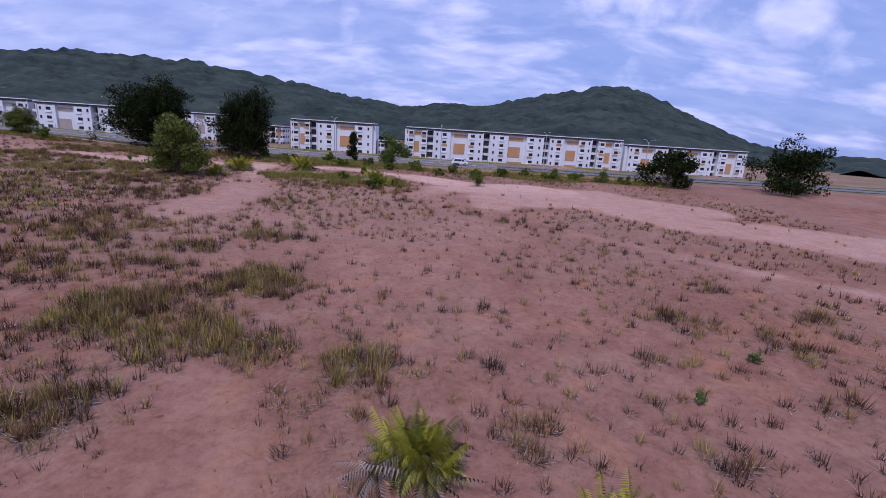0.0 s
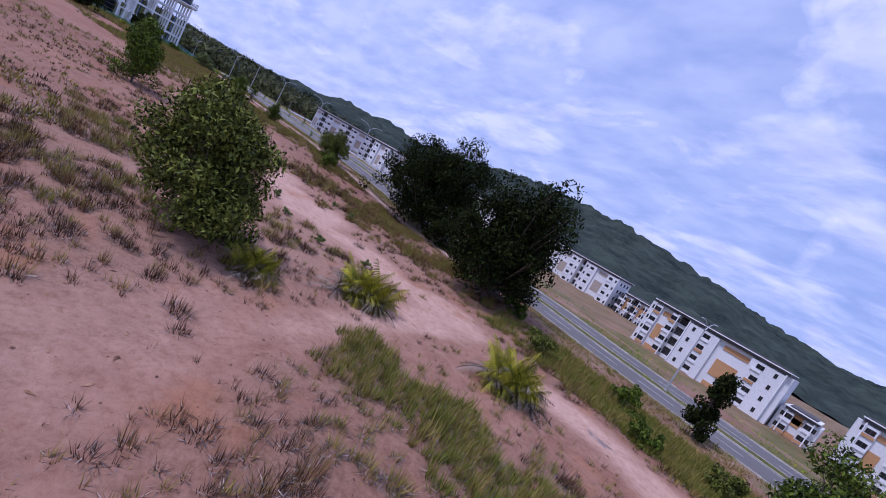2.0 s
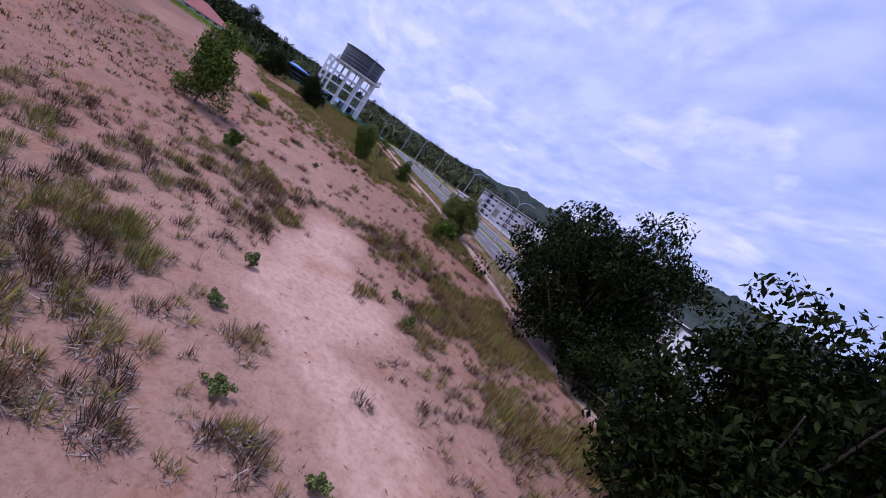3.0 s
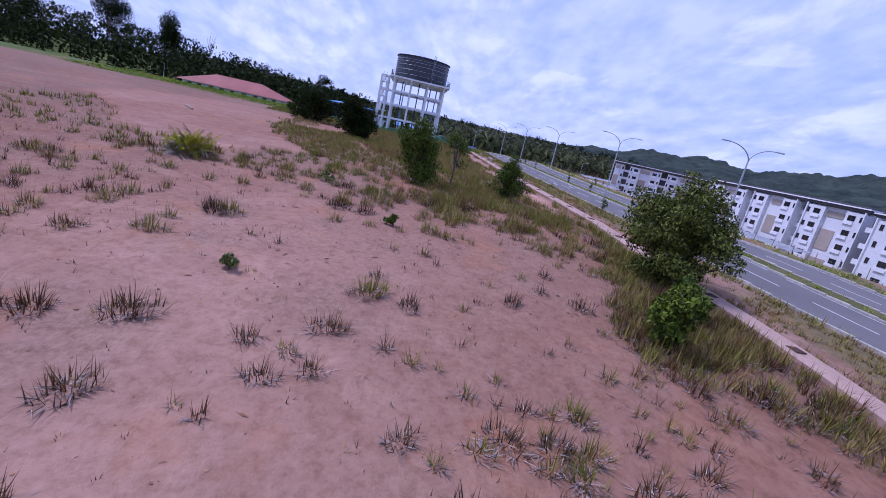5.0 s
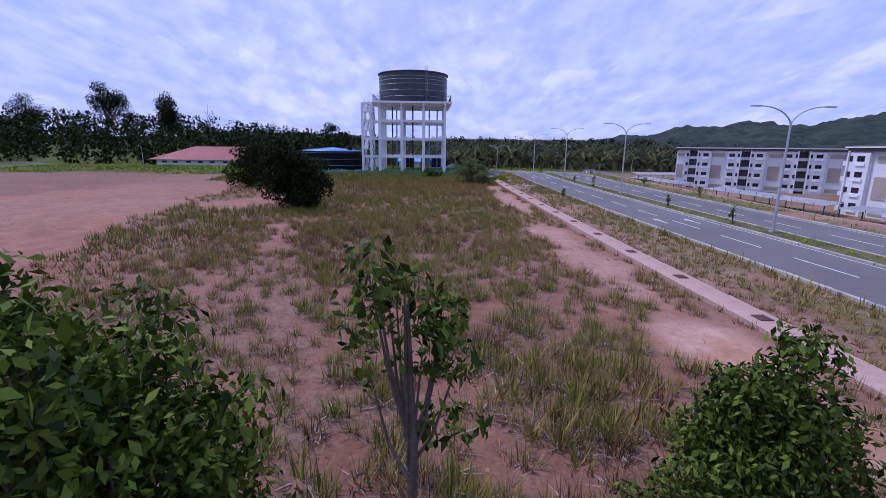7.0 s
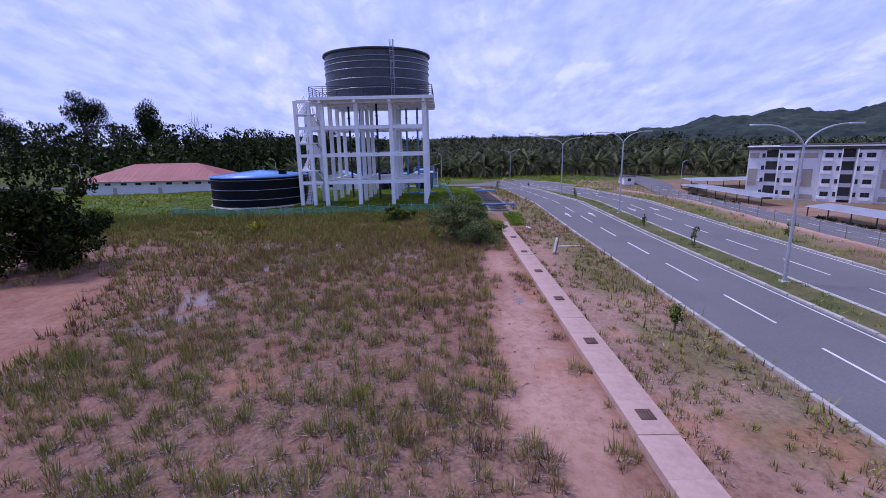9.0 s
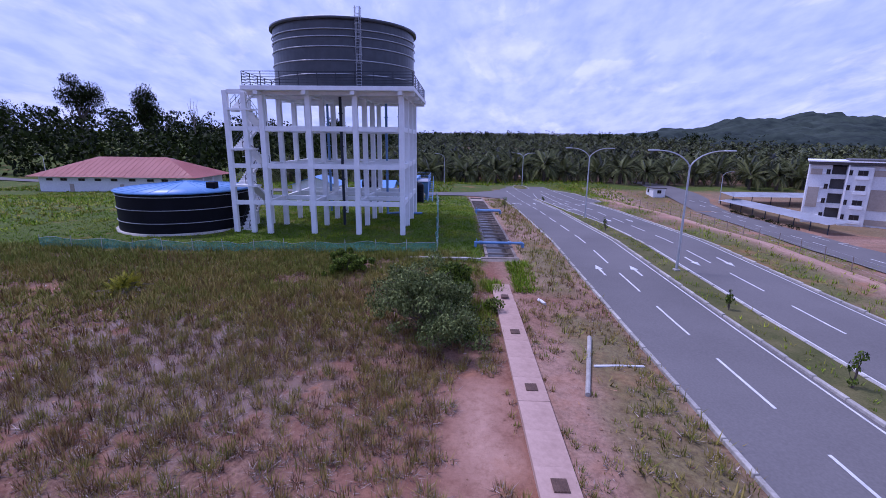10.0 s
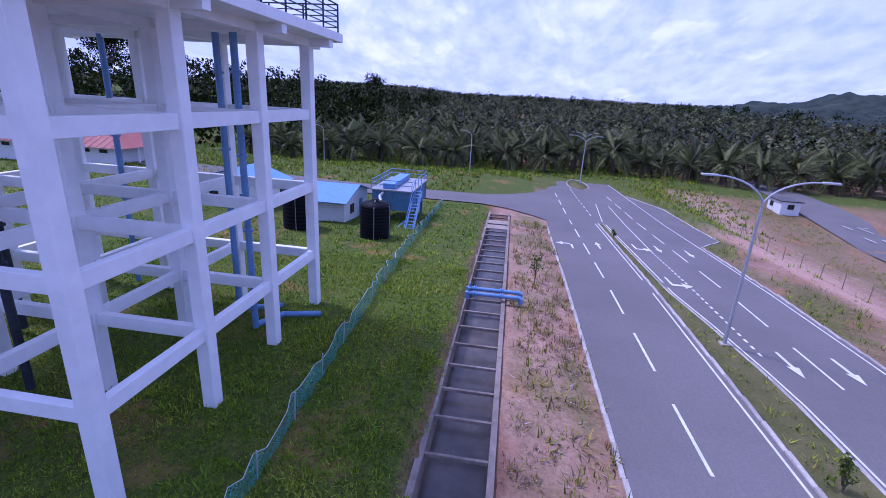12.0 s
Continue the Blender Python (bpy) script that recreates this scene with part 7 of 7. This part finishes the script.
# small tussocks on the wet ground towards the tower
x, y = jittered(-208, -103, 60, 115, 0.66, lambda x, y: np.clip(np.interp(x, [-135, -118], [0.38, 0.12]) + 1.1 * in_field(x, y), 0, 0.95) * (in_field(x, y) > 0) * (track(x, y) < 0.3) * np.where(off_spine(x, y) < 26, 1, 0.6) * np.interp(x, [-140, -122, -108], [0.9, 0.6, 0.65]))
d = off_spine(x, y)
rad = grng.uniform(0.2, 0.56, len(x)) * (0.6 + 0.8 * vnoise(x, y, 4))
tone = np.clip(field_tone(x, y, len(x)) * np.where(x > -130, 1.08, 1.0) + 0.04, 0, 1)
for sel, k, wd in ((d < 17, 84, 0.0135), (d >= 17, 18, 0.04)):
    v, f, tn = cushions(x[sel], y[sel], rad[sel], tone[sel], np.clip(k * (rad[sel] / 0.36) ** 1.3, 8, 130), grng, 0.92, wd, 0.36)
    tagged(new("dry_grass", mesh_np("dry_grass", v, f, DRY_BLADE, tn)), "small brown and olive tussocks standing in wet sandy mud", "grass", kind="stuff")
x, y = jittered(-206, -176, 84, 113, 0.5, lambda x, y: np.clip((-176 - x) / 10, 0, 1) * np.clip((vnoise(x, y, 2.2) - 0.2) * 3, 0, 0.9) * (lushness(x, y) < 0.3))
v, f, tn = cushions(x, y, grng.uniform(0.2, 0.45, len(x)), np.where(grng.random(len(x)) < 0.3, 0.24 + 0.16 * grng.random(len(x)), 0.5 + 0.35 * grng.random(len(x))), np.full(len(x), 26), grng, 0.7, 0.018, 0.3)
tagged(new("dry_grass", mesh_np("dry_grass", v, f, DRY_BLADE, tn)), "close brown and olive growth round shallow pools", "grass", kind="stuff")
# stubble and seedlings between the tussocks
x, y = scatter(56000, -210, 62, 4, 123, lambda x, y: np.where(off_spine(x, y) < 40, 0.25 + 0.8 * in_field(x, y), 0) * (in_field(x, y) > 0) * np.where(track(x, y) > 0, 0.06, 1))
v, f, tn = tufts(x, y, grng.uniform(0.1, 0.32, len(x)), 7, grng, 1.5, 1.2, field_tone(x, y, len(x)) * 0.8, 0.018, 0.45)
tagged(new("dry_stubble", mesh_np("dry_stubble", v, f, DRY_BLADE, tn)), "short brown stubble and seedlings on sandy soil", "grass", kind="stuff")
# clods, stones and bits of dead stalk on the soil
x, y = scatter(48000, -205, 40, 8, 123, lambda x, y: np.where(off_spine(x, y) < 22, 0.9, 0.0) * np.clip((vnoise(x, y, 7) - 0.3) * 2.5, 0.08, 1) * ((y < 115.2) | (y > 118)) * (x > -205))
n = len(x)
r = 0.018 + 0.06 * grng.random(n) ** 4
z = land(x, y)
axes = np.array([[1, 0, 0], [0, 1, 0], [-1, 0, 0], [0, -1, 0], [0, 0, 0.75], [0, 0, -0.6]])
long_side = np.where(grng.random(n) < 0.3, 3.5, 1.2)
turn = grng.uniform(0, 6.283, n)
k = axes[None] * grng.uniform(0.6, 1.3, (n, 6, 1)) * r[:, None, None]
k[:, :, 0] *= long_side[:, None]
vx = k[:, :, 0] * np.cos(turn)[:, None] - k[:, :, 1] * np.sin(turn)[:, None] + x[:, None]
vy = k[:, :, 0] * np.sin(turn)[:, None] + k[:, :, 1] * np.cos(turn)[:, None] + y[:, None]
vz = k[:, :, 2] + z[:, None] + r[:, None] * 0.3
tri = np.array([[0, 1, 4], [1, 2, 4], [2, 3, 4], [3, 0, 4]])
f = (tri[None] + (np.arange(n) * 6)[:, None, None]).reshape(-1, 3)
CLOD = mat("soil_clod", (0.10, 0.05, 0.032), (0.36, 0.21, 0.14), 0.95, 0.8, 6.0, bump=0.0, island=0.55, spec=0.1)
tagged(new("soil_clods", mesh_np("soil_clods", np.stack([vx, vy, vz], -1).reshape(-1, 3), f, CLOD)), "loose clods, pebbles and dead stalks on sandy soil", "debris", kind="stuff")
# lawn round the tower
for box_of, count, blades, wide, tall in (((-243, -206, 86, 116.2), 31000, 5, 0.038, 0.2), ((-278, -243, 60, 116.2), 7000, 5, 0.06, 0.26), ((-243, -200, 60, 86), 7000, 5, 0.05, 0.26)):
    x, y = scatter(count, *box_of, lushness)
    v, f, tn = tufts(x, y, grng.uniform(0.5, 1.2, len(x)) * tall * (0.5 + 1.0 * vnoise(x, y, 1.6)), blades, grng, 2.4, 1.7, np.clip(grng.random(len(x)) * 0.6 + 1.4 * (fbm(x, y, 4) - 0.45), 0, 0.8), wide, 0.02)
    tagged(new("green_grass", mesh_np("green_grass", v, f, GREEN_BLADE, tn)), "lush green grass and creepers round the water tower", "grass", kind="stuff")
x, y = scatter(6500, -300, -207, 5, 62, lambda x, y: lushness(x, y))
v, f, tn = tufts(x, y, grng.uniform(0.2, 0.6, len(x)), 6, grng, 1.8, 1.5, np.clip(grng.random(len(x)) * 0.6 + fbm(x, y, 9) - 0.2, 0, 1), 0.09, 0.1)
tagged(new("green_grass", mesh_np("green_grass", v, f, GREEN_BLADE, tn)), "rough green grass south of the ground tank", "grass", kind="stuff")
# green strip beside the end of the covered drain
x, y = scatter(3600, -207, -190, 111, 119.6, lambda x, y: np.where((np.hypot((x + 200.2) / 1.6, (y - 115.7) / 0.9) < 1), 0.9, np.where((y > 117.5) & (x < -199), np.clip((119.7 - y) / 1.2, 0, 1), np.where(y < 115.4, np.clip((vnoise(x, y, 1.8) - 0.5) * 5, 0, 0.8), 0.0))))
v, f, tn = tufts(x, y, grng.uniform(0.25, 0.6, len(x)), 9, grng, 1.3, 1.2, np.clip(grng.random(len(x)) * 0.6 + 0.1, 0, 1), 0.03, 0.15)
tagged(new("green_grass", mesh_np("green_grass", v, f, GREEN_BLADE, tn)), "fresh green grass beside the drain's head wall", "grass", kind="stuff")
# rank green growth east of the net fence
x, y = scatter(24000, -210, -186, 62, 115, lambda x, y: np.clip((-191 - x) / 8, 0, 1) * np.clip((vnoise(x, y, 2.6) - 0.08) * 4, 0, 1) * ~((x > -207) & (y > 110.6 + 2 * vnoise(x, y, 2))))
deep = np.clip((-199 - x) / 6, 0, 1)
v, f, tn = tufts(x, y, grng.uniform(0.25, 0.7, len(x)), 9, grng, 1.2, 1.3, np.clip(0.56 + 0.38 * grng.random(len(x)) + 0.3 * deep + 0.9 * (fbm(x, y, 5) - 0.45), 0.22, 1), 0.036, 0.25)
tagged(new("rank_weeds", mesh_np("rank_weeds", v, f, DRY_BLADE, tn)), "rank olive and green weeds along the net fence", "grass", kind="stuff")


# verges
def verge(x, y):
    a = (y > 119.2) & (y < 123.6) & (x > -268)
    b = (y > MED0 + 0.3) & (y < np.interp(x, [-271, -244, -238, -230], [131.5, 131.8, 132.6, MED1]) - 0.3) & (x > -262)
    c = (y > FAR1 + 0.4) & (y < 177) & ~((x > -300) & (x < -262) & (y < 144.2))
    p = np.clip((fbm(x, y, 3.5) - 0.44 + 0.22 * np.clip((y - 121.2) / 1.6, 0, 1) + 0.17 * (x < -206)) * 7, 0.05, 1)
    return np.where(a, p, np.where(b, 1.0, np.where(c, lushness(x, y) * 0.9 + 0.04, 0)))


x, y = jittered(-266, 60, 117.5, 123.2, 0.7, lambda x, y: np.clip((fbm(x, y, 4.5) - 0.36 + 0.22 * np.clip((y - 121) / 2, 0, 1)) * 5, 0.1, 0.95) * (x > -205) + (x < -205) * (y > 119.2) * np.clip((fbm(x, y, 4.5) - 0.4) * 4, 0.04, 0.8))
v, f, tn = cushions(x, y, grng.uniform(0.18, 0.55, len(x)), np.clip(0.5 + 0.4 * grng.random(len(x)) + 1.3 * (fbm(x, y, 7) - 0.45), 0.2, 1), np.where(off_spine(x, y) < 40, 44, 16), grng, 0.5, 0.018, 0.3)
tagged(new("verge_grass", mesh_np("verge_grass", v, f, DRY_BLADE, tn)), "patches of olive and green grass on the bare verge", "grass", kind="stuff")
x, y = jittered(-200, -70, 115.15, 117.75, 0.5, lambda x, y: (np.abs(np.abs(y - 116.4) - 0.95) < 0.2) * np.clip((fbm(x, y, 5) - 0.3) * 4, 0.1, 0.9))
v, f, tn = cushions(x, y, grng.uniform(0.1, 0.26, len(x)), np.clip(0.4 + 0.5 * grng.random(len(x)), 0.2, 1), np.full(len(x), 26), grng, 0.75, 0.02, 0.25)
tagged(new("verge_grass", mesh_np("verge_grass", v, f, DRY_BLADE, tn)), "dry grass along the edges of the covered drain", "grass", kind="stuff")
x, y = scatter(46000, -322, 60, 119, 177, verge)
south = y < 124
for sel, material, label in ((south, DRY_BLADE, "dry olive and brown grass on the road verge"), (~south, GREEN_BLADE, "patchy short green grass on the median and the bank")):
    xs, ys = x[sel], y[sel]
    n = len(xs)
    tn0 = np.clip((0.62 if material is DRY_BLADE else 0.35) + 0.45 * grng.random(n) + 0.4 * (fbm(xs, ys, 10) - 0.4), 0, 1)
    v, f, tn = tufts(xs, ys, grng.uniform(0.14, 0.45, n) * np.where(ys < 124, 1.6, np.where(ys > 140, 1.4, 0.9)), 6, grng, 1.4, 1.2, tn0, 0.034, 0.2)
    v[:, 2] += np.where((v[:, 1] > MED0 + 0.05) & (v[:, 1] < MED1 - 0.05), 0.24, 0.0)
    tagged(new("verge_grass", mesh_np("verge_grass", v, f, material, tn)), label, "grass", kind="stuff")
x, y = scatter(13000, -350, -278, -20, 165, lambda x, y: np.where((x < -289) & ~((y > 123) & (y < 145) & (x > -322.5)) & ~((y > 112) & (y < 124) & (x > -309)) & (np.abs(x + 284 + np.maximum(0, 96 - y) * 0.16 + np.maximum(0, 96 - y) ** 2 * 0.0009) > 5.2), 0.9, 0.0))
v, f, tn = tufts(x, y, grng.uniform(0.3, 0.9, len(x)), 6, grng, 1.5, 1.0, None, 0.085, 0.2)
tagged(new("green_grass", mesh_np("green_grass", v, f, GREEN_BLADE, tn)), "rough green grass bank before the plantation", "grass", kind="stuff")
